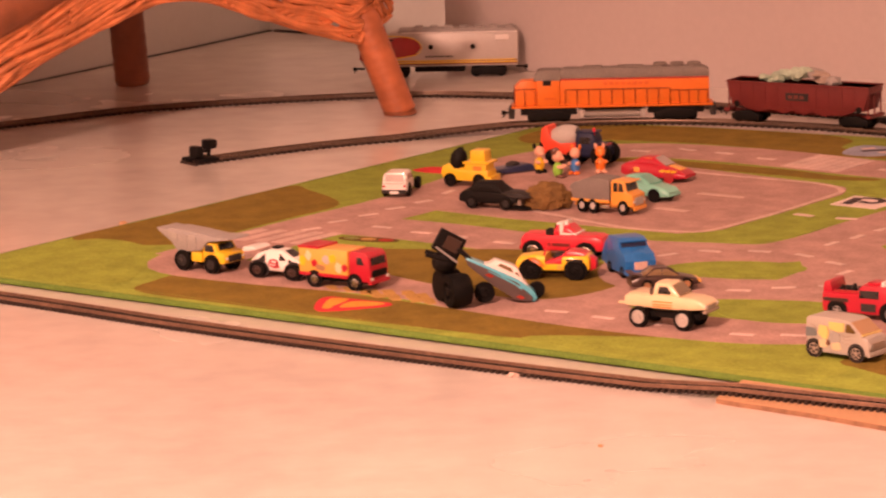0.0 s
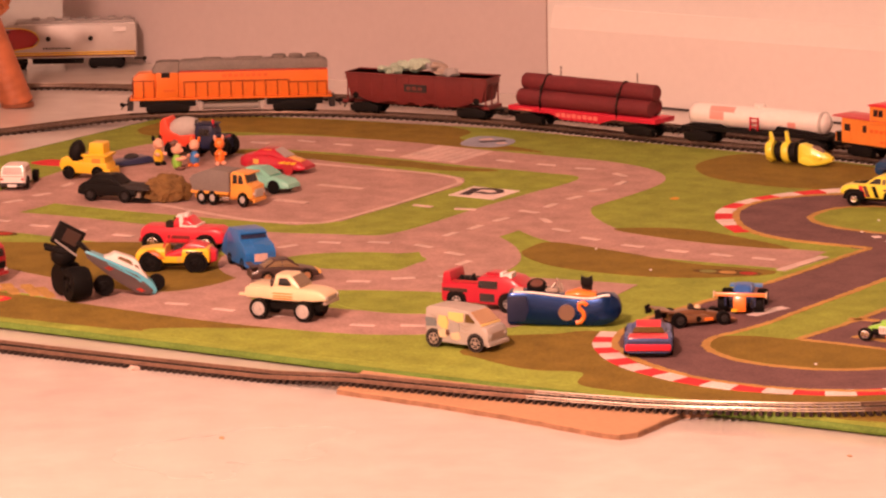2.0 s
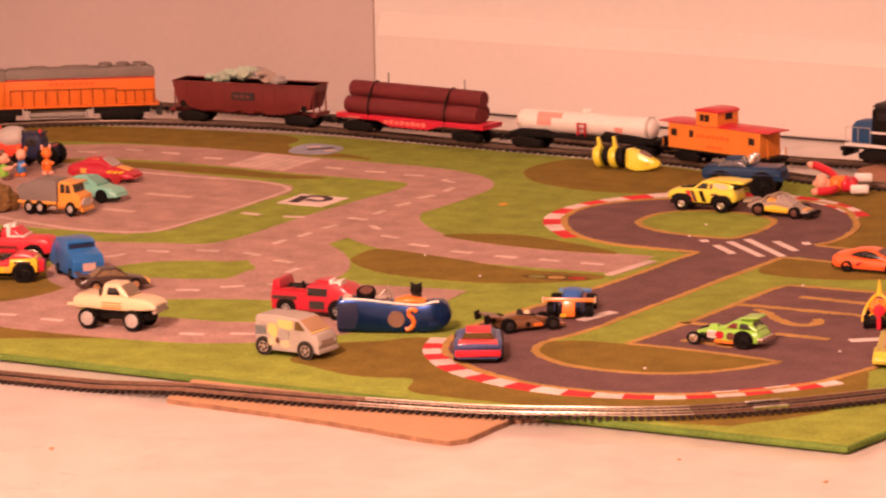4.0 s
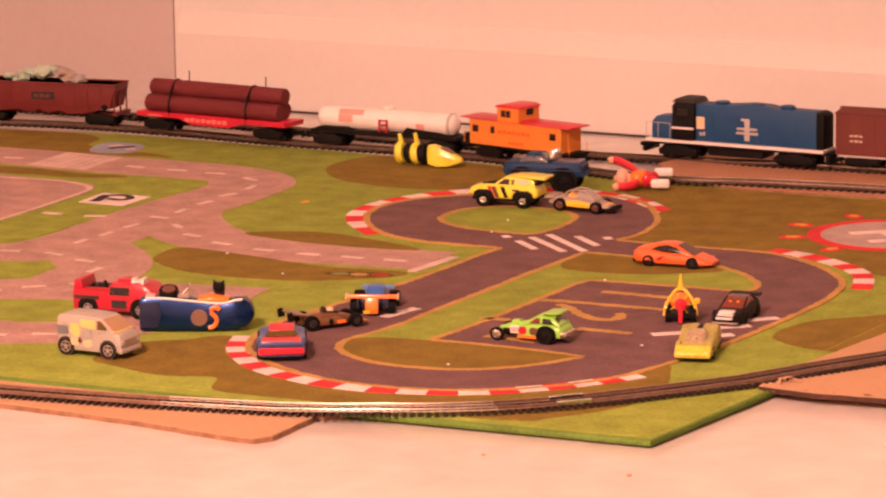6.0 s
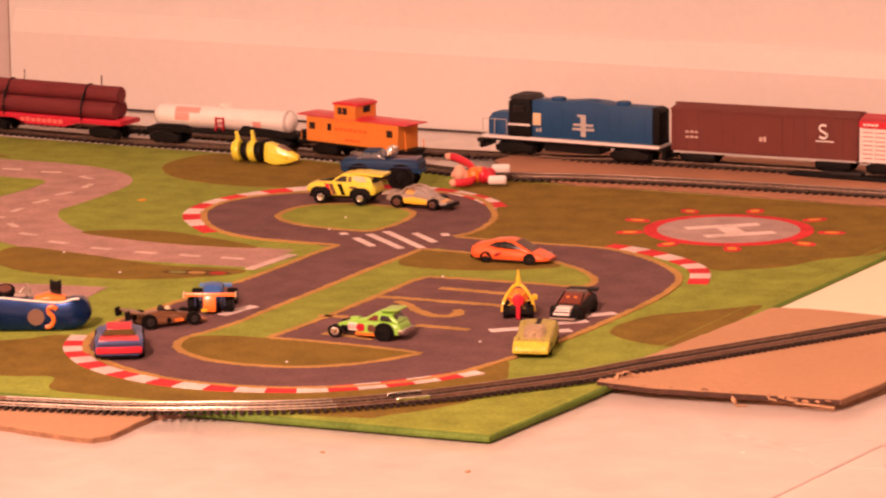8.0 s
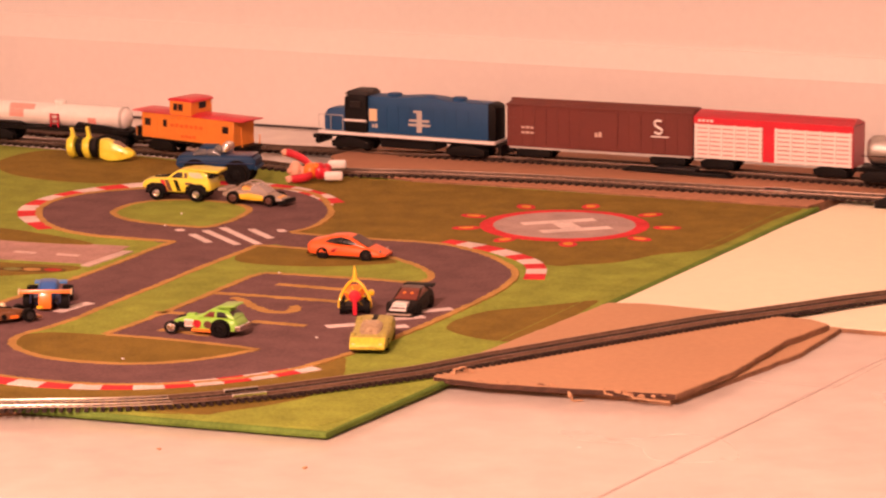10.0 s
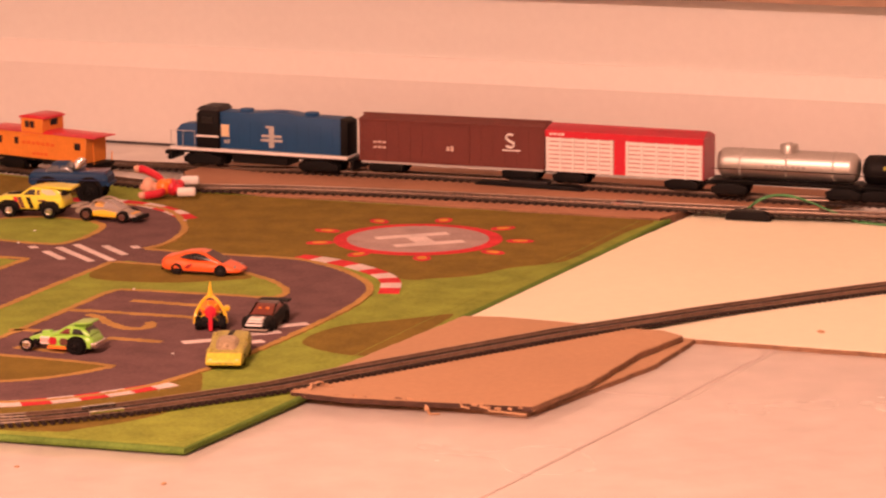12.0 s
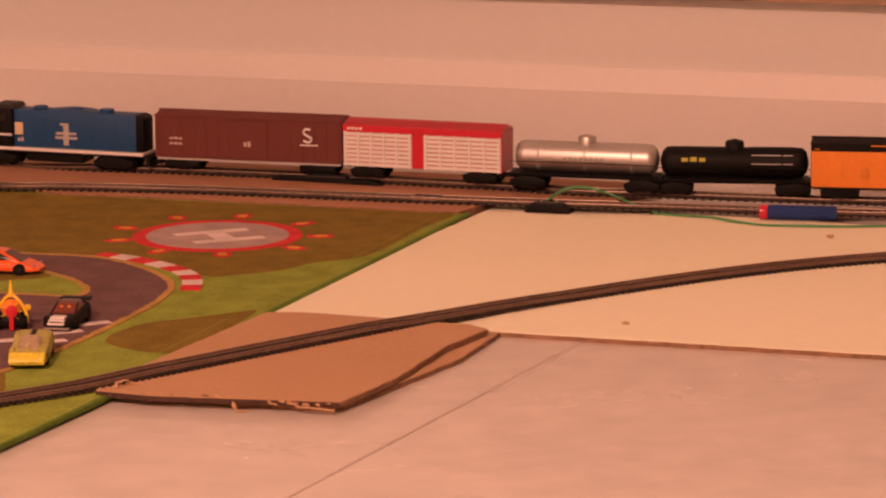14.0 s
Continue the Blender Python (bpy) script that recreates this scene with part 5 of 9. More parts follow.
def boxcar(x, name, label, body, roof, h=0.094, category="boxcar", marks="boxcar"):
    root = wagon(name, label, category, x, LINE_OUTER, Z_OUTER, "running train")
    part("body", box(-h, h, -0.0168, 0.0168, 0.0120, 0.0520, 0.0006), body, root)
    part("roof", prism([(-h - 0.001, 0.0518), (-h - 0.001, 0.0530), (h + 0.001, 0.0530), (h + 0.001, 0.0518)], 0.0175, 0.0003), roof, root)
    part("roof_ridge", prism([(-h, 0.0528), (-h + 0.001, 0.0558), (h - 0.001, 0.0558), (h, 0.0528)], 0.0166, 0.0, 0.0529, 0.75), roof, root)
    part("roof_walk", box(-h - 0.001, h + 0.001, -0.003, 0.003, 0.0556, 0.0566), roof, root)
    for i in range(13):
        px = -h + 0.006 + (2 * h - 0.012) * i / 12
        part("roof_rib", box(px - 0.0006, px + 0.0006, -0.0172, 0.0172, 0.0526, 0.0536), roof, root, smooth=False)
    part("sill", box(-h + 0.002, h - 0.002, -0.0160, 0.0160, 0.0100, 0.0122), "black" if marks != "boxcar" else "light_grey", root, smooth=False)
    for s in (-1, 1):
        part("door", box(-0.019, 0.019, s * 0.0170 - 0.0007, s * 0.0170 + 0.0007, 0.0135, 0.0500, 0.0002), body, root, smooth=False)
        for i in range(5):
            part("ladder_rung", box(-h + 0.003, -h + 0.008, s * 0.0170 - 0.0006, s * 0.0170 + 0.0006, 0.015 + 0.008 * i, 0.0157 + 0.008 * i), body, root, smooth=False)
        for zz in (0.0125, 0.0508):
            part("door_rail", box(-0.040, 0.030, s * 0.0172 - 0.0006, s * 0.0172 + 0.0006, zz, zz + 0.0010), body, root, smooth=False)
        part("end_post", box(s * h - 0.0006, s * h + 0.0008, -0.014, 0.014, 0.020, 0.048), roof if marks == "reefer" else body, root, smooth=False)
    ribs(root, [-h + 0.004 + (2 * h - 0.008) * i / 15 for i in range(16)], 0.0168, 0.0125, 0.0515, body, 0.0007, 0.0004)
    if marks == "boxcar":
        own = tube([(0.063, -0.0178, 0.044), (0.058, -0.0178, 0.0445), (0.056, -0.0178, 0.041), (0.060, -0.0178, 0.038), (0.064, -0.0178, 0.0355), (0.061, -0.0178, 0.032), (0.056, -0.0178, 0.0335)], 0.0012, 6, 4)
        part("emblem", own, "white", root, "white curled emblem")
        part("emblem_bar", box(0.052, 0.070, -0.0176, -0.0168, 0.0285, 0.0298), "white", root, smooth=False)
        bars(root, -0.072, 0.0300, 0.014, 0.0022, "print_tan", 0.0173)
        bars(root, -0.072, 0.0250, 0.014, 0.0022, "print_tan", 0.0173)
        bars(root, 0.0, 0.0255, 0.008, 0.0050, "print_tan", 0.0178)
    if marks == "reefer":
        part("roof_edge", box(-h - 0.0005, h + 0.0005, -0.0173, 0.0173, 0.0455, 0.0522), "black", root, "black roof edge", smooth=False)
        part("end_panel", box(h - 0.0065, h + 0.0006, -0.0172, 0.0172, 0.0125, 0.0520), "black", root, "black end", smooth=False)
        bars(root, -0.045, 0.0210, 0.008, 0.0100, "caboose_orange", 0.0178)
    gear(root, h, 0.024, 0.026)


def stock_car(x):
    root = wagon("stock_car", "white slatted model stock car with a red roof", "stock car", x, LINE_OUTER, Z_OUTER, "running train")
    h = 0.078
    part("body", box(-h, h, -0.0155, 0.0155, 0.0120, 0.0500, 0.0004), "bright_red", root, "red inner walls")
    for s in (-1, 1):
        for x0, x1 in ((-h, -0.010), (0.002, h)):
            for k in range(8):
                part("slat", box(x0, x1, s * 0.0162 - 0.0010, s * 0.0162 + 0.0010, 0.0125 + 0.0041 * k, 0.0157 + 0.0041 * k), "white", root, smooth=False)
            for i in range(6):
                px = x0 + 0.002 + (x1 - x0 - 0.004) * i / 5
                part("side_post", box(px - 0.0010, px + 0.0010, s * 0.0172 - 0.0008, s * 0.0172 + 0.0008, 0.0122, 0.0452), "white", root, smooth=False)
        part("letter_board", box(-h - 0.0005, h + 0.0005, s * 0.0168 - 0.0008, s * 0.0168 + 0.0008, 0.0450, 0.0512), "bright_red", root, "red letter board", smooth=False)
    bars(root, -h + 0.012, 0.0470, 0.016, 0.0024, "white", 0.0178)
    part("roof", prism([(-h - 0.001, 0.0510), (-h, 0.0552), (h, 0.0552), (h + 0.001, 0.0510)], 0.0176, 0.0002, 0.0512, 0.7), "red", root, "dark red pitched roof")
    part("roof_walk", box(-h, h, -0.003, 0.003, 0.0550, 0.0560), "red", root)
    part("end_wall", box(h - 0.0005, h + 0.0012, -0.0165, 0.0165, 0.0120, 0.0505), "red", root, "dark red end")
    gear(root, h, 0.022, 0.022)


def round_tank(x, mat, label, band_mat):
    root = wagon("tank_car", label, "tank car", x, LINE_OUTER, Z_OUTER, "running train")
    h = 0.068
    r = 0.0140
    part("frame", box(-h - 0.004, h + 0.004, -0.0125, 0.0125, 0.0115, 0.0148, 0.0004), "black", root)
    part("tank", lathe([(0.002, -h), (r * 0.7, -h + 0.002), (r * 0.97, -h + 0.006), (r, -h + 0.010), (r, h - 0.010), (r * 0.97, h - 0.006), (r * 0.7, h - 0.002), (0.002, h)], 28, pose(0, 0, 0.0298, 0, 90, 0)), mat, root)
    part("dome", lathe([(0.0086, 0.041), (0.0086, 0.0482), (0.0076, 0.0496), (0.0030, 0.0500), (0.0030, 0.0510), (0.001, 0.0512)], 18), mat, root)
    for bx in (-0.044, 0.0, 0.044):
        part("tank_band", lathe([(r + 0.0005, -0.0008), (r + 0.0005, 0.0008)], 28, pose(bx, 0, 0.0298, 0, 90, 0)), "black" if mat == "black" else "light_grey", root)
    part("walkway", box(-h, h, -0.0160, 0.0160, 0.0142, 0.0154), "black", root)
    own = tube([(-h - 0.002, -0.0150, 0.0260), (0, -0.0154, 0.0265), (h + 0.002, -0.0150, 0.0260)], 0.0004, 6)
    part("handrail", own, "black", root)
    if mat == "black":
        part("pale_panel", lathe([(r + 0.0003, -0.020), (r + 0.0003, 0.020)], 28, pose(0.036, 0, 0.0298, 0, 90, 0)), "black", root)
        part("label_panel", prism([(0.016, 0.0300), (0.016, 0.0385), (0.054, 0.0385), (0.054, 0.0300)], 0.01445, 0.0, 0.0300, 0.20), "light_grey", root, "pale label panel", smooth=False)
        bars(root, -0.036, 0.0320, 0.024, 0.0040, "olive_yellow", 0.0142)
    else:
        bars(root, 0.0, 0.0285, 0.040, 0.0028, band_mat, 0.0143)
    gear(root, h + 0.004, 0.022, 0.018)


diesel_hood(0.186)
hopper_car(0.386)
scrap_heap(0.374)
log_flat(0.546)
frame_tank(0.697)
caboose(0.810)
streamliner(0.003, 4.366, -3.5)
X0 = 1.012
blue_diesel(X0)
boxcar(1.167, "boxcar", "dark brown model boxcar with a white emblem", "boxcar", "boxcar")
stock_car(1.298)
round_tank(1.412, "tank_silver", "silver model tank car on a black frame", "grey")
round_tank(1.528, "black", "black model tank car with a pale panel", "olive_yellow")
boxcar(1.670, "refrigerator_car", "orange model refrigerator car with a black roof", "reefer_orange", "black", 0.094, "refrigerator car", "reefer")
boxcar(1.829, "refrigerator_car", "orange model refrigerator car with a black roof", "reefer_orange", "black", 0.094, "refrigerator car", "reefer")


# ---- toy vehicles: x forward, y left, millimetres scaled down ----
MM = 0.001
GROUND = TOP + 0.0009
SIZE = 0.88


def mm(pts):
    return [(x * MM, z * MM) for x, z in pts]


def park(name, label, category, near, heading, width, group="toy vehicles", size=SIZE):
    """A vehicle by the middle of its two wheels on the camera's side."""
    left = Vector((-math.sin(radians(heading)), math.cos(radians(heading))))
    away = left if math.cos(radians(heading)) > 0 else -left
    c = Vector(near) + away * width * MM / 2 * size
    return stand(name, label, category, c.x, c.y, heading, group, size)


def stand(name, label, category, x, y, heading, group="toy vehicles", size=0.88):
    """A vehicle by its own middle."""
    return thing(name, label, category, pose(x, y, GROUND, 0, 0, heading) @ Matrix.Scale(size, 4), group)


def hull(root, name, pts, width, mat, bevel=1.2, belt=None, tuck=0.0, nose=0.0, label="", seg=2):
    return part(name, prism(mm(pts), width * MM / 2, bevel * MM, None if belt is None else belt * MM, tuck, seg, nose), mat, root, label)


def block(root, name, x0, x1, y0, y1, z0, z1, mat, bevel=0.4, label="", parent=None):
    return part(name, box(x0 * MM, x1 * MM, y0 * MM, y1 * MM, z0 * MM, z1 * MM, bevel * MM), mat, parent or root, label)


def wheel(root, x, y, r, w, rim="chrome", lift=0.0, hub=0.58):
    """A tyre with rounded shoulders and a dished rim; y is its outer face."""
    s = 1 if y > 0 else -1
    m = pose(x * MM, (y - s * w) * MM, (r + lift) * MM, -90 * s, 0, 0)
    a = r * MM
    t = w * MM
    tyre = part("wheel", lathe([(a * 0.60, 0.0), (a * 0.92, 0.0), (a, t * 0.18), (a, t * 0.82), (a * 0.93, t), (a * hub, t), (a * (hub - 0.06), t * 0.8)], 20, m), "rubber", root)
    own = lathe([(a * hub, t * 0.70), (a * hub, t * 0.96), (a * hub * 0.86, t * 1.0), (a * hub * 0.78, t * 0.84), (a * 0.26, t * 0.88), (a * 0.22, t * 1.02), (a * 0.05, t * 1.04)], 18, m)
    for i in range(5):
        c, q = math.cos(i * 1.2566), math.sin(i * 1.2566)
        spoke = box(-a * 0.07, a * 0.07, 0, a * hub * 0.9, t * 0.84, t * 0.98)
        spoke.transform(m @ Matrix.Rotation(i * 1.2566, 4, "Z"))
        join(own, spoke)
    part("rim", own, rim, tyre)
    return tyre


def four(root, xs, width, r, w, rim="chrome", rear=None, lift=0.0, hub=0.58):
    for i, x in enumerate(xs):
        rr = rear if rear and i == 0 else r
        for s in (-1, 1):
            wheel(root, x, s * width / 2, rr, w, rim, lift, hub)
    own = None
    for i, x in enumerate(xs):
        rr = rear if rear and i == 0 else r
        own = rod((x * MM, -width / 2 * MM * 0.9, rr * MM), (x * MM, width / 2 * MM * 0.9, rr * MM), 0.0009, seg=8, bm=own)
    part("axle", own, "dark_grey", root)


def arches(root, xs, width, r, mat="black"):
    # dark discs on the sides stand in for the shaded wheel openings
    for x in xs:
        for s in (-1, 1):
            part("wheel_arch_shade", lathe([(r * 1.16 * MM, 0.0), (r * 1.16 * MM, 0.0009), (r * 0.7 * MM, 0.0010)], 18, pose(x * MM, s * (width / 2 - 0.6) * MM, r * MM, -90 * s)), mat, root)


def windows(root, polys, width, mat="glass", belt=None, tuck=0.0, top=None, on=None):
    """Side panes that stand a little proud of a cabin on both sides, curved with it where it is a shell."""
    for pts in polys:
        n = 4 if on else 1
        ring = [(a[0] + (b[0] - a[0]) * k / n, a[1] + (b[1] - a[1]) * k / n) for a, b in zip(pts, pts[1:] + pts[:1]) for k in range(n)]
        mid = (sum(x for x, z in ring) / len(ring), sum(z for x, z in ring) / len(ring))
        half_ring = [((x + mid[0]) / 2, (z + mid[1]) / 2) for x, z in ring]

        def side(x, z):
            if on:
                return half_at(FORM[on.name], x, z)
            return width / 2 * (1 - tuck * (z - belt) / (top - belt) if belt is not None and z > belt else 1.0)
        for s in (-1, 1):
            own = bmesh.new()
            far = [own.verts.new((x * MM, s * (side(x, z) - 1.2) * MM, z * MM)) for x, z in ring]
            near = [own.verts.new((x * MM, s * (side(x, z) + 0.4) * MM, z * MM)) for x, z in ring]
            inner = [own.verts.new((x * MM, s * (side(x, z) + 0.4) * MM, z * MM)) for x, z in half_ring]
            centre = own.verts.new((mid[0] * MM, s * (side(*mid) + 0.4) * MM, mid[1] * MM))
            for i in range(len(ring)):
                j = (i + 1) % len(ring)
                own.faces.new((near[i], far[i], far[j], near[j]))
                own.faces.new((inner[i], near[i], near[j], inner[j]))
                own.faces.new((centre, inner[i], inner[j]))
            part("side_window", own, mat, root)


def pane(root, x0, z0, x1, z1, half0, half1, mat="glass", name="windscreen", out=0.45):
    """A sloping pane across the vehicle from (x0, z0) up to (x1, z1)."""
    d = Vector((x1 - x0, z1 - z0)).normalized()
    n = Vector((d.y, -d.x)) * (1 if x0 > x1 or d.y == 0 else -1)
    if n.y < 0:
        n = -n
    own = bmesh.new()
    ring = []
    for k in (out, -0.5):
        ring.append([own.verts.new(((x + n.x * k) * MM, y * MM, (z + n.y * k) * MM)) for x, z, y in ((x0, z0, -half0), (x0, z0, half0), (x1, z1, half1), (x1, z1, -half1))])
    own.faces.new(ring[0])
    own.faces.new(ring[1][::-1])
    for i in range(4):
        j = (i + 1) % 4
        own.faces.new((ring[0][i], ring[1][i], ring[1][j], ring[0][j]))
    return part(name, own, mat, root, smooth=False)


def lamps(root, x, half, z, size, mat, name):
    for s in (-1, 1):
        block(root, name, x - 0.6, x + 0.6, s * half - size / 2, s * half + size / 2, z - size * 0.35, z + size * 0.35, mat, 0.3)


def swirl(root, name, pts, y, thick, mat, label=""):
    """A painted or moulded mark on the side that faces the camera."""
    return part(name, tube([Vector((x * MM, y * MM, z * MM)) for x, z in pts], thick * MM, 6, 4), mat, root, label)


def tint(root, name, pts, y, mat, label="", depth=0.35):
    own = bmesh.new()
    a = [own.verts.new((x * MM, (y - math.copysign(depth, -y)) * MM, z * MM)) for x, z in pts]
    b = [own.verts.new((x * MM, (y + math.copysign(0.6, -y)) * MM, z * MM)) for x, z in pts]
    own.faces.new(a)
    own.faces.new(b[::-1])
    for i in range(len(pts)):
        j = (i + 1) % len(pts)
        own.faces.new((a[i], b[i], b[j], a[j]))
    return part(name, own, mat, root, label, smooth=False)


FORM = {}


def half_at(rows, x, z):
    """Half the width of a shell at a place on its side."""
    k = 0
    while k < len(rows) - 2 and not min(rows[k][0], rows[k + 1][0]) <= x <= max(rows[k][0], rows[k + 1][0]):
        k += 1
    t = max(0.0, min(1.0, (x - rows[k][0]) / (rows[k + 1][0] - rows[k][0])))
    t = 0.5 * t + 0.5 * t * t * (3 - 2 * t)
    _, a, lo, hi, lean = [b + (c - b) * t for b, c in zip(rows[k], rows[k + 1])]
    f = (z - lo) / max(hi - lo, 0.1)
    steps = ((0.0, a), (0.50, a), (0.72, a * (0.55 + 0.45 * lean)), (0.90, a * lean), (0.97, a * lean * 0.92), (1.0, a * lean * 0.62))
    for (f0, w0), (f1, w1) in zip(steps, steps[1:]):
        if f <= f1:
            return w0 + (w1 - w0) * (f - f0) / (f1 - f0)
    return steps[-1][1]


def shell(root, name, rows, mat, label="", step=3, crown=0.02):
    """A rounded body through rows of x, half width, low z, high z and the share of the width that is left at the top."""
    rows = [tuple(float(v) for v in row) for row in rows]
    fine = []
    for i in range(len(rows) - 1):
        p1, p2 = rows[i], rows[i + 1]
        for k in range(step):
            t = k / step
            fine.append([b + (c - b) * (0.5 * t + 0.5 * t * t * (3 - 2 * t)) for b, c in zip(p1, p2)])
    fine.append(list(rows[-1]))
    bm = bmesh.new()
    rings = []
    for x, a, lo, hi, lean in fine:
        h, b = hi - lo, a * lean
        half = [(a * 0.86, lo), (a * 0.97, lo + 0.07 * h), (a, lo + 0.22 * h), (a * 0.995, lo + 0.50 * h), (a * 0.55 + b * 0.45, lo + 0.72 * h), (b, lo + 0.90 * h), (b * 0.92, lo + 0.97 * h), (b * 0.62, hi), (b * 0.2, hi + crown * h)]
        ring = half + [(-y, z) for y, z in reversed(half)]
        rings.append([bm.verts.new((x * MM, y * MM, z * MM)) for y, z in ring])
    n = len(rings[0])
    for p, q in zip(rings, rings[1:]):
        for i in range(n):
            bm.faces.new((p[i], p[(i + 1) % n], q[(i + 1) % n], q[i]))
    bm.faces.new(rings[0][::-1])
    bm.faces.new(rings[-1])
    ob = part(name, bm, mat, root, label)
    FORM[ob.name] = rows
    return ob


def pillar(root, a, b, r, mat, name="window_post"):
    """The same thin bar on both sides."""
    for s in (-1, 1):
        part(name, rod((a[0] * MM, s * a[1] * MM, a[2] * MM), (b[0] * MM, s * b[1] * MM, b[2] * MM), r * MM, seg=8), mat, root)


def shell_foot(bm, x, y, z, turn):
    """A flat rounded shoe of the doll."""
    sole = box(-0.0105, 0.0105, -0.0034, 0.0034, -0.0034, 0.0034, 0.0028, 3)
    sole.transform(pose(x * MM, y * MM, z * MM, 0, 0, turn))
    return join(bm, sole)


def dump_truck():
    r = park("dump_truck", "yellow toy dump truck with a grey bed on the mat", "truck", (-0.213, 3.120), -38, 34)
    r.matrix_world = r.matrix_world @ Matrix.Diagonal((1, 1, 0.95, 1))
    block(r, "chassis", -30, 32, -8, 8, 8, 13, "black")
    hull(r, "cab", [(6, 11), (6, 29), (10, 30.5), (21, 30.5), (25, 22.5), (34, 21.5), (35, 12), (32, 10)], 30, "yellow", 1.2, 22, 0.1)
    windows(r, [[(9, 22), (9, 28.8), (18.5, 28.8), (21.5, 22)]], 30, "glass", 22, 0.1, 30)
    pane(r, 24.8, 23.4, 21.6, 29.6, 11, 10, "glass")
    hull(r, "side_tank", [(-8, 10), (-8, 20), (5, 20), (5, 10)], 31, "yellow", 0.8)
    hull(r, "dump_bed", [(-26, 18), (-34, 28), (-50, 38), (-54, 41.5), (-30, 39.5), (6, 37), (40, 38.4), (42, 36.4), (14, 32), (4, 22)], 31, "grey", 1.0, label="weathered grey dump bed")
    hull(r, "bed_load", [(-44, 39.5), (-36, 42), (-10, 40.5), (16, 38), (16, 36.5), (-42, 38)], 27, "grey", 1.0)
    for k in (-26, -14, -2):
        for s in (-1, 1):
            block(r, "bed_rib", k - 1, k + 1, s * 15.5 - 0.8, s * 15.5 + 0.8, 22 if k > -20 else 29, 37, "grey", 0.2)
    block(r, "grille", 34, 36, -9, 9, 12, 19, "dark_grey")
    lamps(r, 35.2, 11.5, 16, 3, "white", "headlight")
    arches(r, (-19, 18), 31, 9)
    four(r, (-19, 18), 36, 9.0, 8, "dark_grey", 10.5)


def white_buggy():
    r = park("off_road_buggy", "white toy off-road buggy with a red mark", "buggy", (-0.145, 3.077), -33, 32, size=1)
    r.matrix_world = r.matrix_world @ Matrix.Diagonal((1.05, 1, 0.82, 1))
    top = shell(r, "body", [(-27, 9, 9, 17, 0.8), (-21, 11.6, 7.5, 24, 0.74), (-9, 12.2, 7, 29, 0.68), (3, 12.2, 7, 29, 0.68), (13, 12, 7, 23, 0.74), (24, 11, 7, 17, 0.8), (29, 8.6, 8, 13, 0.86)], "white")
    windows(r, [[(-19, 17.5), (-12.5, 24.5), (-10, 17.5)], [(3, 19), (2.5, 26), (9.5, 19)], [(11.5, 17.6), (11.5, 20.6), (18, 16.4)]], 24, "glass", on=top)
    pane(r, 14.2, 22.6, 5.0, 28.2, 6.2, 5.0, "glass")
    pane(r, -20.6, 24.2, -12.0, 28.4, 5.6, 4.6, "glass", "rear_window")
    block(r, "roof_lamp", -9, -2, -4.6, 4.6, 28.8, 31.4, "black", 0.8)
    hull(r, "rear_wing", [(-34, 25), (-33, 30), (-24, 31), (-20, 28), (-26, 26)], 23, "white", 0.8)
    for pts in ([(-7, 14), (-5, 18.5), (0, 19), (2, 15), (-2, 12), (-6, 13)], [(-6, 16.5), (-1, 15), (2, 18)], [(-3, 12), (1, 11.4), (3, 13)]):
        swirl(r, "side_mark", pts, -12.2, 0.9, "red", "faded red scrawl")
    block(r, "skid_plate", -24, 26, -9, 9, 5, 8, "dark_grey")
    arches(r, (-17, 18), 24, 8.6, "dark_grey")
    four(r, (-17, 18), 33, 8.2, 7, "soot")


def box_truck():
    r = park("box_truck", "red toy box truck with an orange patterned box", "truck", (-0.092, 3.028), -34, 33, size=0.86)
    r.matrix_world = r.matrix_world @ Matrix.Diagonal((1, 1, 0.95, 1))
    block(r, "chassis", -40, 40, -10, 10, 6, 11, "black")
    hull(r, "cab", [(17, 9), (17, 38), (19, 40), (36, 40), (40, 36), (42, 24), (42, 9)], 32, "red", 1.4, 26, 0.06)
    windows(r, [[(27, 27), (27, 34.5), (32, 34.5), (35, 27)]], 32, "glass", 26, 0.06, 40)
    pane(r, 41.8, 26.5, 40.6, 34, 12, 11.5, "glass")
    block(r, "grille", 41.5, 43.5, -12, 12, 14, 21, "black")
    lamps(r, 43.0, 13, 12.5, 4, "white", "headlight")
    block(r, "bumper", 40, 44, -16, 16, 7, 10.5, "red")
    hull(r, "cargo_box", [(-42, 12), (-42, 40), (16, 40), (16, 12)], 32, "ochre", 0.6)
    block(r, "box_roof", -43, -18, -16.5, 16.5, 39.5, 42, "red")
    block(r, "box_skirt", -42, 16, -16.4, 16.4, 11, 14.5, "red", 0.3)
    rng = random.Random(8)
    for i in range(8):
        cx, cz, a, b = -38 + 7.2 * i, 26 + 6 * math.sin(i * 1.7), rng.uniform(3.5, 6), rng.uniform(2.5, 5.5)
        pts = [(cx + a * math.cos(k * 0.785 + i), cz + b * math.sin(k * 0.785 + i) * (1 + 0.3 * (k % 2))) for k in range(8)]
        tint(r, "print_patch", pts, -16.05 - 0.02 * i, ("yellow", "cream", "red", "copper", "light_grey")[i % 5], "")
    arches(r, (-24, 24), 32, 8)
    four(r, (-24, 24), 34, 7.6, 6, "chrome")


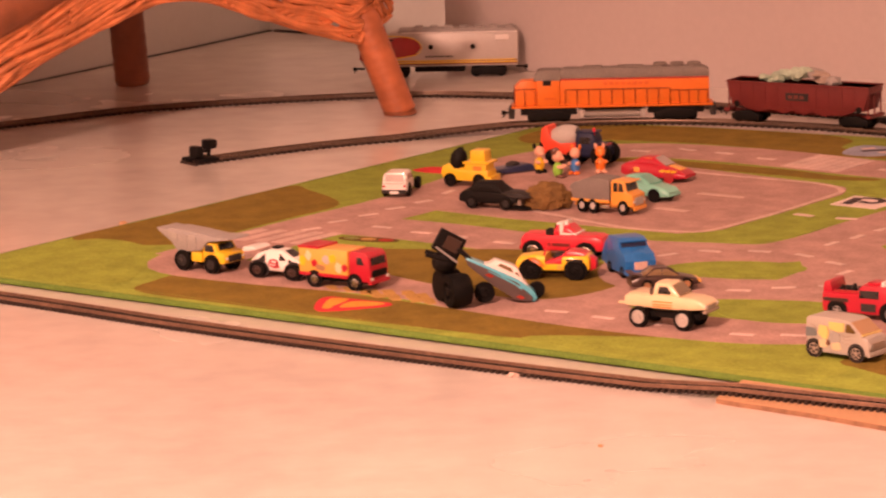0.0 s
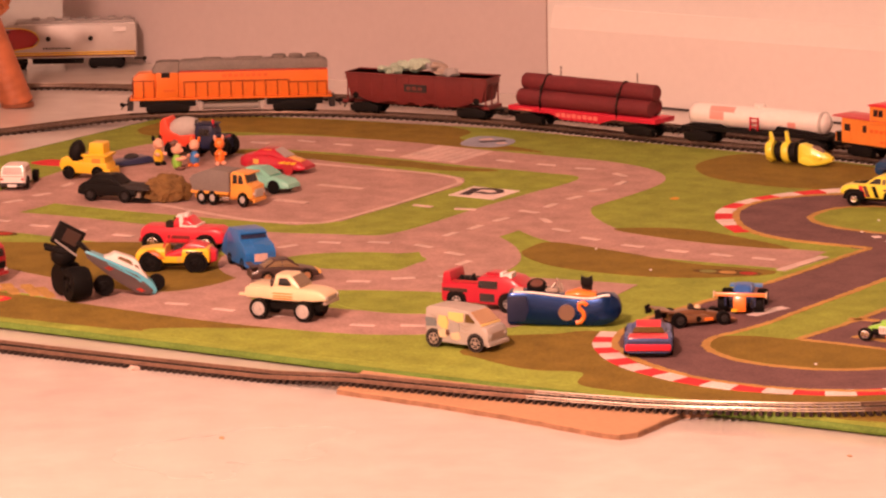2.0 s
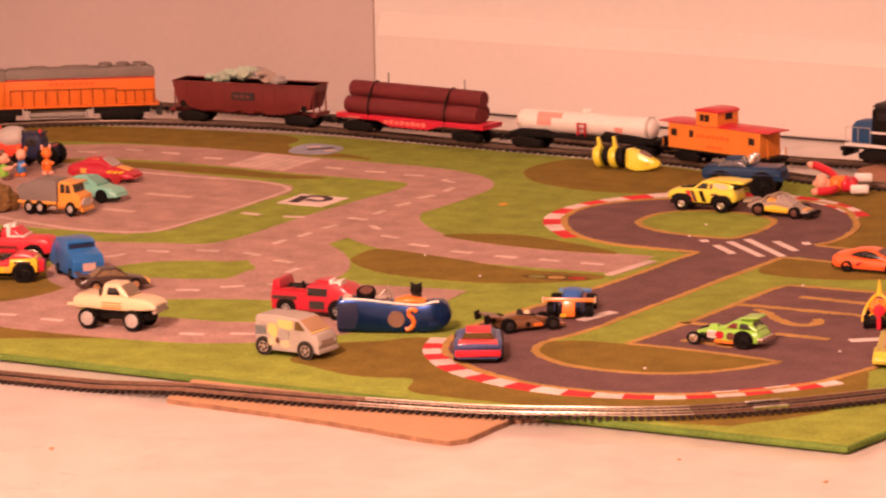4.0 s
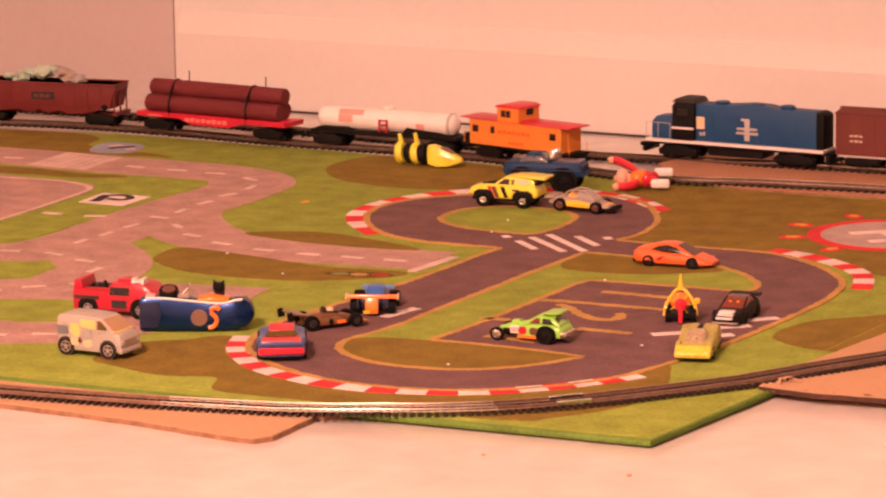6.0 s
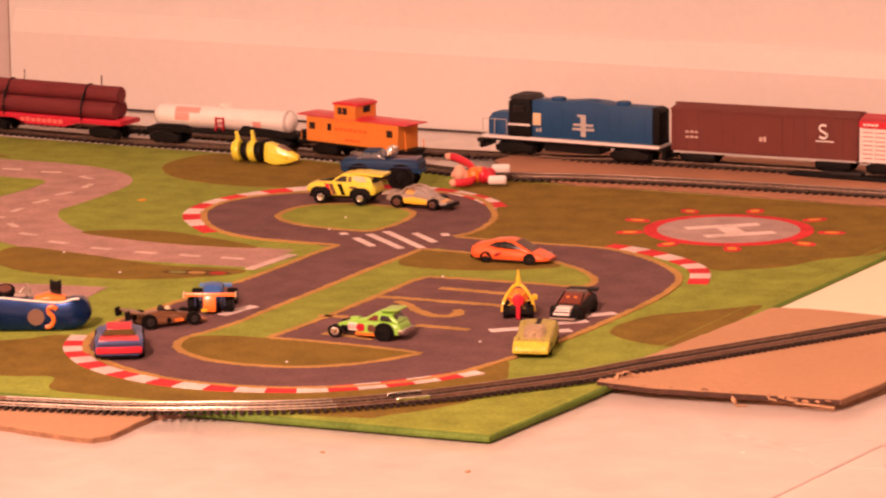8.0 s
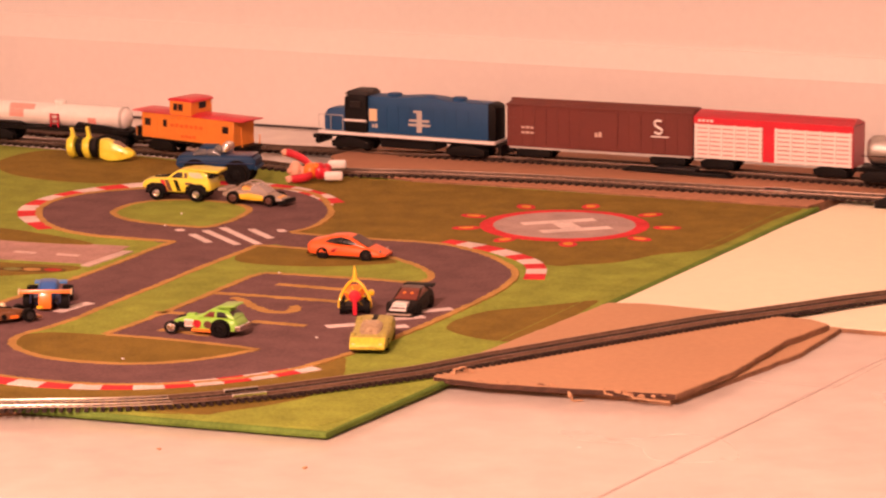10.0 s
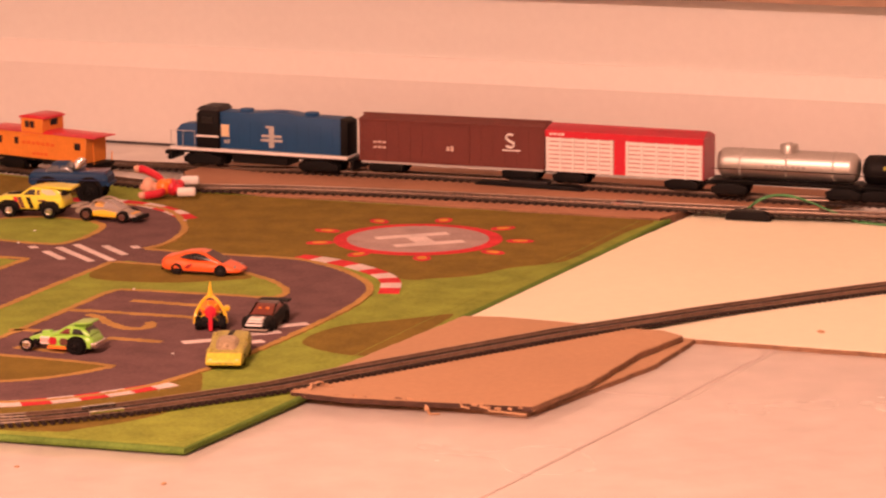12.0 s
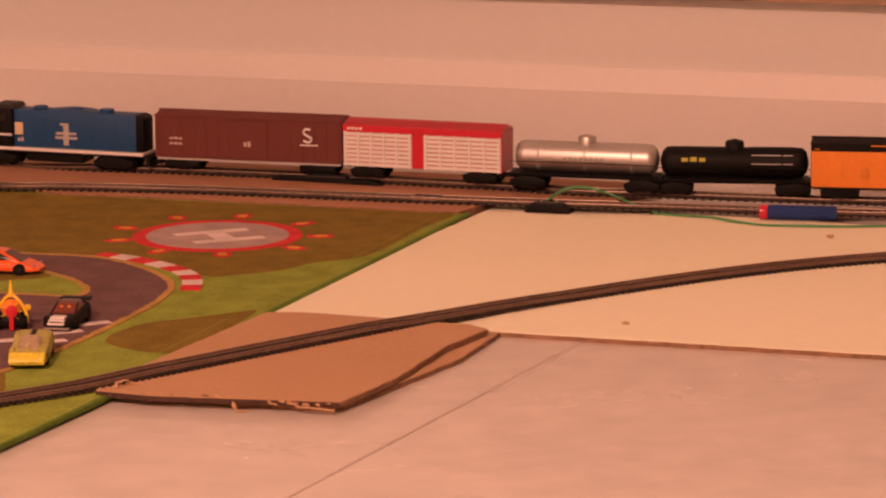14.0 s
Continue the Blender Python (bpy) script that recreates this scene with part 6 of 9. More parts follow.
def stunt_truck():
    r = stand("stunt_truck", "blue and white toy stunt truck standing on its nose", "truck", 0.037, 2.955, 2, size=0.86)
    tilt = pose(0.006, 0, 0.0225, 0, 26, 0)

    def leaning(name, pts, width, mat, bevel=1.0, belt=None, tuck=0.0, nose=0.0, label=""):
        bm = prism(mm(pts), width * MM / 2, bevel * MM, None if belt is None else belt * MM, tuck, 2, nose)
        bm.transform(tilt)
        return part(name, bm, mat, r, label)
    leaning("body", [(-34, 5), (-34, 8), (-10, 9), (20, 9), (38, 5), (44, 0), (43, -5), (36, -4.5), (20, 3), (-10, 4.5)], 25, "sky", 1.4, 3, 0.1, 0.35)
    leaning("under_body", [(-34, 6), (-10, 6.5), (20, 6), (40, -1), (39, -6), (26, -9.5), (0, -6), (-30, 2)], 23.6, "hull_grey", 1.0, label="grey worn lower body")
    leaning("bonnet", [(-16, 8.5), (-12, 11.5), (2, 12.6), (22, 11), (30, 8), (30, 6), (-16, 7)], 20, "white", 1.0, 9, 0.15, 0.2, "white upper body")
    leaning("canopy", [(-12, 11), (-8, 17), (10, 19), (15, 18), (24, 10.5)], 18, "white", 1.2, 12, 0.25)
    leaning("canopy_window", [(-4, 13), (-2, 16.6), (8, 17.6), (13, 12.6)], 18.6, "glass_olive", 0.3, 12, 0.25)
    leaning("canopy_window", [(15, 12.4), (11, 17.5), (14, 17), (20, 12)], 18.0, "glass_olive", 0.3, 12, 0.25)
    leaning("tail_post", [(-46, 10), (-30, 5), (-28, 8), (-44, 14)], 12, "black", 0.6)
    for i, (x0, z0) in enumerate(((-12, 0.5), (24, -6.5))):
        own = prism(mm([(x0, z0), (x0 + 3, z0 + 3), (x0 + 9, z0 + 2.5), (x0 + 6, z0 - 0.5)]), 12.1 * MM)
        own.transform(tilt)
        part("side_flash", own, "print_brick", r, "dull red flash", smooth=False)
    for y, x, lift, size in ((-24, -33, 0.3, 16.2), (12, -30, 0.3, 15.8)):
        tyre = wheel(r, x, y if y > 0 else y - 8, size, 20, "black", lift)
        c = Matrix.Translation((x * MM, y * MM, 0))
        tyre.matrix_local = c @ Matrix.Rotation(radians(-68), 4, "Z") @ c.inverted()
    wheel(r, -5, -9, 10.0, 8, "black", 0.0)
    wheel(r, 46, 14, 8.0, 7, "black", 0.0)
    # engine and wing high at the tail
    wing = prism(mm([(-14, -11), (-14, 11), (13, 11), (13, -11)]), 0.004, 0.0008)
    wing.transform(pose(-0.037, -0.002, 0.057, 0, 30, 8))
    part("tail_wing", wing, "black", r, "dark tilted wing")
    tin = prism(mm([(-6, -5), (-6, 8), (9, 8), (9, -5)]), 0.0045)
    tin.transform(pose(-0.037, -0.002, 0.057, 0, 30, 8))
    part("wing_panel", tin, "soot", r, "brown panel", smooth=False)
    part("engine", ball(-0.042, 0.0, 0.040, 0.0125, 0.010, 0.012), "black", r)
    for dy in (-0.008, 0.008):
        part("exhaust", rod((-0.040, dy, 0.043), (-0.060, dy, 0.049), 0.0022), "black", r)
        part("wing_strut", rod((-0.030, dy, 0.040), (-0.050, dy, 0.056), 0.0010), "grey", r)
    part("rear_axle", rod((-0.033, -0.024, 0.017), (-0.030, 0.014, 0.017), 0.003), "dark_grey", r)


def red_pickup():
    r = park("pickup_truck", "red toy pickup truck with a white roll bar", "truck", (0.102, 3.130), -22, 32)
    r.matrix_world = r.matrix_world @ Matrix.Diagonal((1.15, 1, 1, 1))
    shell(r, "body", [(-37, 13.5, 9, 20, 0.92), (-34, 14.5, 8, 24, 0.92), (-10, 15, 8, 24.5, 0.92), (10, 15, 8, 24.2, 0.92), (31, 14.8, 8, 24.2, 0.92), (36, 13.8, 9, 22, 0.92), (38, 12.6, 10, 18, 0.94)], "bright_red")
    shell(r, "cab", [(-9, 12.6, 23, 26, 0.95), (-5, 12.8, 23, 33.5, 0.8), (6, 12.8, 23, 33.5, 0.8), (14, 12.8, 22, 24, 0.95)], "bright_red")
    windows(r, [[(-14, 22), (-14, 29), (-11, 31), (-7, 31), (-7, 22)]], 25.8, "glass")
    shell(r, "white_seat", [(-6, 8, 30, 35, 0.8), (4, 8, 30, 36.5, 0.7)], "white")
    hull(r, "roll_bar", [(-2, 24), (-2, 36), (1.5, 36), (1.5, 27), (14, 26), (14, 24)], 25.6, "white", 0.6, label="white roll bar and dash")
    tint(r, "side_stripe", [(-12, 13), (8, 13), (8, 16), (-12, 16)], -14.9, "maroon")
    tint(r, "wheel_vent", [(15, 10), (28, 9), (30, 13), (27, 17.5), (17, 17)], -14.9, "black")
    block(r, "rear_bumper", -39, -36, -13, 13, 8, 12, "deep_red", 0.6)
    lamps(r, 36.8, 11, 15, 3.5, "cream", "headlight")
    arches(r, (-26, 22), 29.6, 8.4)
    four(r, (-26, 22), 32, 8.2, 6, "chrome", hub=0.62)


def yellow_jeep():
    r = park("off_road_jeep", "yellow toy jeep with a red top and black tyres", "jeep", (0.092, 3.040), 166, 33)
    r.matrix_world = r.matrix_world @ Matrix.Diagonal((1, 1, 0.92, 1))
    shell(r, "bonnet", [(37, 12.5, 11, 18, 0.9), (34, 14, 10, 22.5, 0.9), (18, 14.6, 10, 25, 0.9), (8, 14.8, 10, 25, 0.92)], "yellow")
    shell(r, "tub", [(10, 14.8, 9, 16, 0.98), (-8, 14.8, 9, 16, 0.98), (-9, 14.8, 9, 24, 0.95), (-33, 14.6, 9, 25, 0.95), (-35, 13.8, 10, 22, 0.95)], "yellow", step=1)
    hull(r, "red_top", [(-9, 22), (-11, 27.5), (-15, 29.5), (-22, 29), (-31, 26), (-33, 22), (-24, 21)], 24, "bright_red", 1.4, 26, 0.14, label="red folded top")
    shell(r, "red_tub", [(9, 12.6, 14, 17, 0.95), (2, 13, 14, 20, 0.9), (-9, 13, 14, 25, 0.9), (-12, 13, 18, 30, 0.85)], "bright_red", "red inner tub")
    pillar(r, (10, 11.5, 24), (6, 10.5, 34), 0.9, "bright_red")
    block(r, "seat", -7, 1, -9, 9, 16, 25, "dark_grey", 1.2)
    tint(r, "flame_mark", [(7, 13), (12, 19), (18, 23), (26, 22.5), (20, 18.5), (26, 15.5), (15, 14)], 14.8, "orange", "orange flame mark")
    tint(r, "flame_mark", [(12, 16), (16, 20), (22, 20.5), (17, 17)], 15.0, "pink", "pale flame mark")
    for k in range(5):
        tint(r, "side_letter", [(-13 - 3.4 * k, 19.5), (-15.4 - 3.4 * k, 19.5), (-15.4 - 3.4 * k, 21.6), (-13 - 3.4 * k, 21.6)], 14.9, "dark_grey")
    tint(r, "round_badge", [(-6 + 2.6 * math.cos(i * 0.7), 13 + 2.6 * math.sin(i * 0.7)) for i in range(9)], 14.9, "ochre")
    block(r, "front_bumper", 35, 39, -13, 13, 9, 13, "yellow", 0.8)
    shell(r, "spare_cover", [(-40, 6, 10, 20, 0.9), (-34, 8, 8, 24, 0.9)], "bright_red", "red spare wheel cover")
    lamps(r, 36.4, 9, 17, 4, "white", "headlight")
    block(r, "chassis", -30, 32, -9, 9, 5, 10, "black", 0.6)
    arches(r, (-22, 22), 29.2, 10)
    four(r, (-22, 22), 34, 9.2, 8, "black")


def blue_cab():
    r = stand("truck_cab", "blue toy truck cab with a sloping bonnet", "truck", 0.159, 3.058, -72, size=0.83)
    hull(r, "body", [(-27, 4), (-27, 35.5), (-24, 37.6), (-4, 38.4), (3.5, 37.6), (8.5, 29.4), (23, 24.4), (27.6, 18), (28, 4)], 33.6, "cab_blue", 1.3, 24, 0.12)
    pane(r, 8.8, 29.4, 6.2, 33.4, 13.8, 13.2, "tractor_navy")
    hull(r, "sun_visor", [(3.5, 34.6), (3, 37.8), (8.6, 35.4), (8.4, 34)], 29, "cab_blue", 0.6)
    hull(r, "bonnet_ridge", [(10, 28), (10.4, 30), (23, 25.6), (26.4, 20), (25, 19)], 12, "cab_blue", 0.8)
    block(r, "bumper", 26.5, 29.5, -16.6, 16.6, 3, 8, "cab_blue", 0.8)
    block(r, "grille", 27.6, 29.0, -7, 7, 9, 17, "print_pale", 0.3, "pale grille plate")
    lamps(r, 28.0, 12, 13.5, 4.0, "cab_blue", "headlight")
    hull(r, "rear_slope", [(-46, 8), (-45, 15), (-38, 26), (-27, 35), (-26, 5)], 30, "cab_blue", 1.2, label="blue rear slope")
    four(r, (-18, 17), 34, 6.0, 6, "dark_grey")


def cream_pickup():
    r = park("monster_pickup", "cream toy pickup truck on tall chrome wheels", "truck", (0.170, 2.827), -30, 34)
    shell(r, "bed", [(-38, 14, 19.5, 27, 0.97), (-36, 15, 18, 28.6, 0.97), (-10, 15.2, 17.5, 29.2, 0.97)], "cream", step=2)
    shell(r, "bonnet", [(-11, 15.2, 17, 30, 0.95), (10, 15.2, 17, 29.5, 0.93), (30, 15, 18, 28.4, 0.92), (38, 14.4, 19, 26.6, 0.92), (42, 13.4, 19, 23.6, 0.92)], "cream")
    hull(r, "bed_floor", [(-34, 27), (-34, 30.4), (-12, 30.4), (-12, 27)], 24, "dust_cream", 0.3, label="bed floor a little darker than the sides")
    # solid dark block in place of the shaded gap behind the cab
    block(r, "cab_gap_shade", -13, -9.6, -13, 13, 27, 35.5, "soot", 0.4, "dark block for the shaded gap behind the cab")
    cab = shell(r, "cab", [(-10, 13, 28, 32, 0.95), (-8, 13.2, 28, 40.5, 0.84), (5, 13.2, 28, 41, 0.82), (9, 13.2, 28, 38, 0.86), (16, 13.2, 28, 30, 0.96)], "cream")
    windows(r, [[(-4.5, 31), (-4, 37.4), (4, 37.6), (8, 33), (8, 31)]], 26.0, "glass", 34, 0.15, 40, on=cab)
    pane(r, 16.4, 30.4, 8.4, 39.2, 11.9, 10.2, "glass_olive")
    for z, m in ((21.5, "orange"), (24.0, "caboose_orange"), (19.4, "orange")):
        tint(r, "side_stripe", [(-10, z - 0.5), (9, z - 0.5), (11, z + 0.5), (-9, z + 0.5)], -15.2, m, "orange stripe")
    block(r, "front_bumper", 39, 43, -14, 14, 15.5, 18.5, "dust", 0.9)
    for s in (-1, 1):
        block(r, "rear_step", -45, -37, s * 11 - 2, s * 11 + 2, 19, 21.5, "cream", 0.6)
    block(r, "grille", 41.2, 42.6, -9, 9, 18.5, 22.5, "glass_grey", 0.3)
    lamps(r, 41.8, 11.5, 22, 4, "white", "headlight")
    block(r, "chassis", -32, 34, -8, 8, 8, 15, "black")
    arches(r, (-23, 21), 30, 8.4, "black")
    four(r, (-23, 21), 37, 9.4, 8, "silver", hub=0.68)


def brown_car():
    r = park("racing_coupe", "dark brown toy coupe with a gold edge", "car", (0.184, 2.975), 10, 32, size=0.78)
    shell(r, "body", [(-37, 13, 6, 14, 0.9), (-30, 15, 5, 17.5, 0.9), (-8, 15.5, 5, 18, 0.9), (18, 15.2, 5, 15.5, 0.9), (34, 13.5, 5.5, 12, 0.9), (37, 12, 6, 9.5, 0.92)], "soot")
    shell(r, "cabin", [(-24, 12, 15, 18, 0.95), (-12, 12, 15, 24.5, 0.8), (2, 12, 15, 24.5, 0.8), (15, 12, 14, 16.5, 0.95)], "glass_olive", "smoky glass cabin")
    shell(r, "roof", [(-13, 9.8, 23.2, 24.8, 0.9), (3, 9.8, 23.2, 24.8, 0.9)], "soot")
    for x0, x1 in ((-22, -12), (14, 3), (-4, -4)):
        pillar(r, (x0, 11.8, 17.5), (x1, 9.6, 24), 0.8, "soot")
    block(r, "rear_spoiler", -38, -31, -15, 15, 18, 20, "soot", 0.6)
    shell(r, "gold_nose", [(24, 14.6, 8, 13.8, 0.9), (38.5, 12, 7, 10.5, 0.92)], "ochre", "gold front edge")
    four(r, (-21, 22), 32, 7, 6, "copper")


def white_truck():
    r = stand("cab_truck", "white toy truck seen from its boxy rear end", "truck", -0.040, 3.498, 78)
    shell(r, "body", [(-28, 13, 5.5, 16, 0.97), (-26, 14, 5, 17.5, 0.96), (8, 14, 5, 17.5, 0.96), (11, 13.2, 6, 15, 0.96)], "white")
    cab = shell(r, "cabin", [(-26.5, 13, 16, 19, 0.96), (-24, 13.2, 16, 26, 0.86), (4, 13.2, 16, 26, 0.86), (9, 13, 15, 17, 0.95)], "white")
    pane(r, -26.8, 17.4, -24.6, 24.4, 11, 10, "glass_grey", "rear_window")
    windows(r, [[(-20, 18), (-19, 23.4), (-8, 23.4), (-8, 18)], [(-6, 18), (-6, 23.4), (1, 23.4), (4, 18)]], 26.2, "glass_grey", 20, 0.12, 26, on=cab)
    block(r, "rear_bumper", -29, -26, -14, 14, 4, 8, "dark_grey")
    block(r, "plate", -29.6, -28.8, -5, 5, 3.6, 6.6, "white", 0.1)
    lamps(r, -28.2, 11.5, 12, 3, "red", "tail_light")
    block(r, "chassis", 8, 38, -6, 6, 6, 10, "white", 0.6)
    block(r, "front_tank", 22, 28, -9, 9, 9, 14, "white", 1.0)
    block(r, "seam", -28.3, -27.5, -13, 13, 14.6, 15.2, "grey", 0.1)
    arches(r, (-15, ), 28, 6.8)
    four(r, (-15, 34), 31, 6.6, 6, "dark_grey")


def yellow_loader():
    r = park("loader", "yellow toy loader with a black drum", "loader", (0.026, 3.520), -22, 32)
    hull(r, "body", [(-29, 7), (-33, 15), (-31, 22), (-25, 25), (-19, 24), (-10, 18.5), (22, 18), (24, 8), (20, 6)], 28, "yellow", 1.4)
    hull(r, "cab", [(-5, 15), (-5, 25.6), (20, 25.6), (21, 15)], 25, "yellow", 0.9)
    block(r, "cab_rim", -7, 24, -14, 14, 25, 28, "yellow", 0.8)
    hull(r, "cab_top", [(0.5, 27), (1, 39), (2.5, 40.5), (16.5, 40.5), (18, 39), (18.5, 27)], 20, "yellow", 1.2)
    tint(r, "cab_opening", [(5, 15.6), (5, 23), (15, 23), (15, 15.6)], -12.5, "caboose_orange", "orange cab opening")
    own = ball(0, 0, 0, 0.0095, 0.0100, 0.0145)
    for v in own.verts:
        v.co *= 1.0 + 0.06 * math.sin(v.co.z * 2200) * math.cos(v.co.x * 1900)
    own.transform(pose(-0.0145, -0.006, 0.0285, 0, 12, 0))
    part("drum", own, "black", r, "black rounded drum")
    block(r, "drum_bracket", -22, -6, -12, 12, 17, 21, "yellow", 0.8)
    hull(r, "front_blade", [(22, 2), (24, 12), (27, 12), (27, 2)], 30, "yellow", 0.6)
    four(r, (-22, 12), 30, 7.5, 6, "black")


def black_car():
    r = park("wrecked_car", "black toy car with its bonnet tilted up", "car", (0.044, 3.392), -26, 32)
    shell(r, "body", [(-36, 13.5, 7, 15, 0.9), (-31, 15, 6, 19, 0.94), (-4, 15.5, 6, 20, 0.94), (18, 15.2, 6, 18, 0.94), (30, 13.5, 7, 13, 0.9)], "black")
    cab = shell(r, "cabin", [(-27, 12.5, 16, 19, 0.95), (-19, 13.4, 16, 27.5, 0.9), (4, 13.4, 16, 28, 0.9), (15, 13.4, 15, 19, 0.95)], "black")
    windows(r, [[(-16, 19), (-13, 24), (1, 24.4), (9, 19)]], 25.0, "black", 20, 0.12, 26, on=cab)
    hull(r, "open_bonnet", [(12, 16), (14, 18.5), (40, 17), (46, 14.5), (44, 13), (30, 13)], 28, "dark_grey", 0.6, label="dark lifted bonnet")
    block(r, "front_plate", 24, 46, -15, 10, 1.5, 3.2, "black", 0.6)
    block(r, "bare_engine", 22, 34, -8, 8, 4, 11, "dust", 0.8, "bare metal engine")
    four(r, (-21, 19), 32, 7, 6, "dark_grey")


def straw_heap():
    own = bmesh.new()
    bmesh.ops.create_icosphere(own, subdivisions=5, radius=1.0)
    for v in own.verts:
        k = 1 + 0.16 * noise.noise(v.co * 2.4) + 0.10 * noise.noise(v.co * 7.0) + 0.05 * noise.noise(v.co * 19.0)
        v.co = Vector((v.co.x * 0.0215 * k, v.co.y * 0.017 * k, max(v.co.z, -0.45) * 0.0165 * k))
    own.transform(pose(0.100, 3.392, TOP + 0.0088))
    tagged(link("straw_lump", own, "hay", smooth=True), "rough brown lump of straw lying on the mat", "lump")


def orange_dump():
    r = park("dump_truck", "orange toy truck with a grey tipping bed", "truck", (0.147, 3.352), -32, 32, size=0.82)
    r.matrix_world = r.matrix_world @ Matrix.Diagonal((0.88, 1, 1.10, 1))
    block(r, "chassis", -42, 42, -9, 9, 6, 11, "amber")
    hull(r, "cab", [(14, 9), (14, 34), (17, 36), (33, 35), (37, 24), (46, 21), (47, 9)], 29, "amber", 1.4, 24, 0.08)
    windows(r, [[(18, 24), (18, 33), (24, 33), (24, 24)], [(26, 24), (26, 33), (31, 32), (33.5, 24)]], 29, "glass", 24, 0.08, 36)
    pane(r, 37.2, 24.5, 33.4, 34, 11.5, 10.5, "glass")
    block(r, "sun_visor", 33, 41, -13, 13, 33.5, 35, "amber")
    hull(r, "tipping_bed", [(-40, 13), (-46, 26), (-42, 30), (-18, 37), (10, 36), (13, 33), (13, 14)], 31, "bed_grey", 1.2, label="grey plastic tipping bed")
    block(r, "bed_step", -44, 12, -15.8, 15.8, 11.5, 14.5, "amber", 0.4)
    block(r, "grille", 46, 48, -9, 9, 10, 18, "light_grey")
    block(r, "bumper", 46, 49, -14, 14, 5, 9, "amber")
    lamps(r, 47.4, 12, 14, 3.5, "white", "headlight")
    block(r, "fuel_tank", -2, 12, -15, -9, 5, 10, "chrome", 1.5)
    for xx in (-28, -12, 32):
        for s in (-1, 1):
            wheel(r, xx, s * 16, 7.6, 6, "silver", hub=0.5)


def teal_coupe():
    r = park("coupe", "pale teal toy coupe on the parking area", "car", (0.184, 3.420), -38, 31)
    shell(r, "body", [(-39, 11.5, 7, 12, 0.9), (-33, 14, 5, 16.5, 0.88), (-8, 15, 5, 18, 0.86), (18, 15, 5, 17, 0.86), (33, 14, 5, 14.5, 0.85), (38.5, 11.5, 6, 10.5, 0.88)], "teal")
    cab = shell(r, "cabin", [(-28, 12.4, 15, 18, 0.92), (-16, 12.6, 15, 25.5, 0.8), (-2, 12.6, 15, 26.5, 0.78), (15, 12.6, 15, 18, 0.94)], "teal")
    # windows in a darker copy of the teal, painted as if shaded
    windows(r, [[(-19, 19), (-14, 23.4), (-4, 24.2), (-4, 19)], [(-2, 19), (-2, 24.2), (1, 23.8), (8, 19)]], 24.6, "teal_shade", 20, 0.18, 26, on=cab)
    pane(r, 15.4, 18.4, 1.4, 25.9, 10.6, 8.6, "teal_shade")
    for s in (-1, 1):
        shell(r, "rear_fin", [(-38, 2, 12, 15, 0.8), (-24, 2.4, 14, 19.5, 0.7), (-8, 2, 15, 18.5, 0.7)], "teal").location = (0, s * 0.0118, 0)
    block(r, "bumper", 36.6, 39.6, -12, 12, 5.5, 8, "teal", 0.8)
    arches(r, (-22, 22), 29.6, 6.6, "black")
    four(r, (-22, 22), 29.6, 6.0, 5, "dark_grey")


def red_racer():
    r = park("racing_car", "red toy racing car with yellow lightning marks", "car", (0.204, 3.524), -33, 33)
    r.matrix_world = r.matrix_world @ Matrix.Diagonal((1, 1, 1.05, 1))
    shell(r, "body", [(-40, 13, 6, 15, 0.9), (-34, 15.5, 4.5, 18, 0.86), (-8, 16, 4.5, 18.5, 0.82), (18, 16, 4, 16, 0.82), (34, 15, 4, 12, 0.84), (41, 12, 5, 8.5, 0.88)], "red")
    shell(r, "cabin", [(-27, 12, 16, 18.5, 0.92), (-16, 12.4, 16, 24.5, 0.76), (0, 12.4, 16, 25, 0.74), (16, 12.4, 14, 16.5, 0.94)], "red")
    pane(r, 16.2, 16.8, 1.8, 24.6, 10.4, 8.2, "glass_grey")
    for dx in (0, 8, 16):
        tint(r, "flash_mark", [(10 + dx * 0.9, 11), (15 + dx * 0.9, 14.2), (13 + dx * 0.9, 12.4), (19 + dx * 0.9, 13.8), (15 + dx * 0.9, 10.4)], -16.0, "yellow", "yellow flash")
    block(r, "door_number", -22, -15, -16.2, -15, 9, 14, "ochre", 0.2, "yellow door mark")
    hull(r, "bonnet_flash", [(18, 15.4), (18, 17), (33, 13.6), (33, 12)], 12, "ochre", 0.2, label="yellow bonnet flash")
    tint(r, "roof_flash", [(-14, 22.2), (-12, 23.8), (-2, 24.2), (-2, 22.6)], -9.4, "ochre", "yellow roof flash")
    arches(r, (-23, 22), 31.4, 5.6, "deep_red")
    four(r, (-23, 22), 31.6, 6.2, 6, "deep_red")


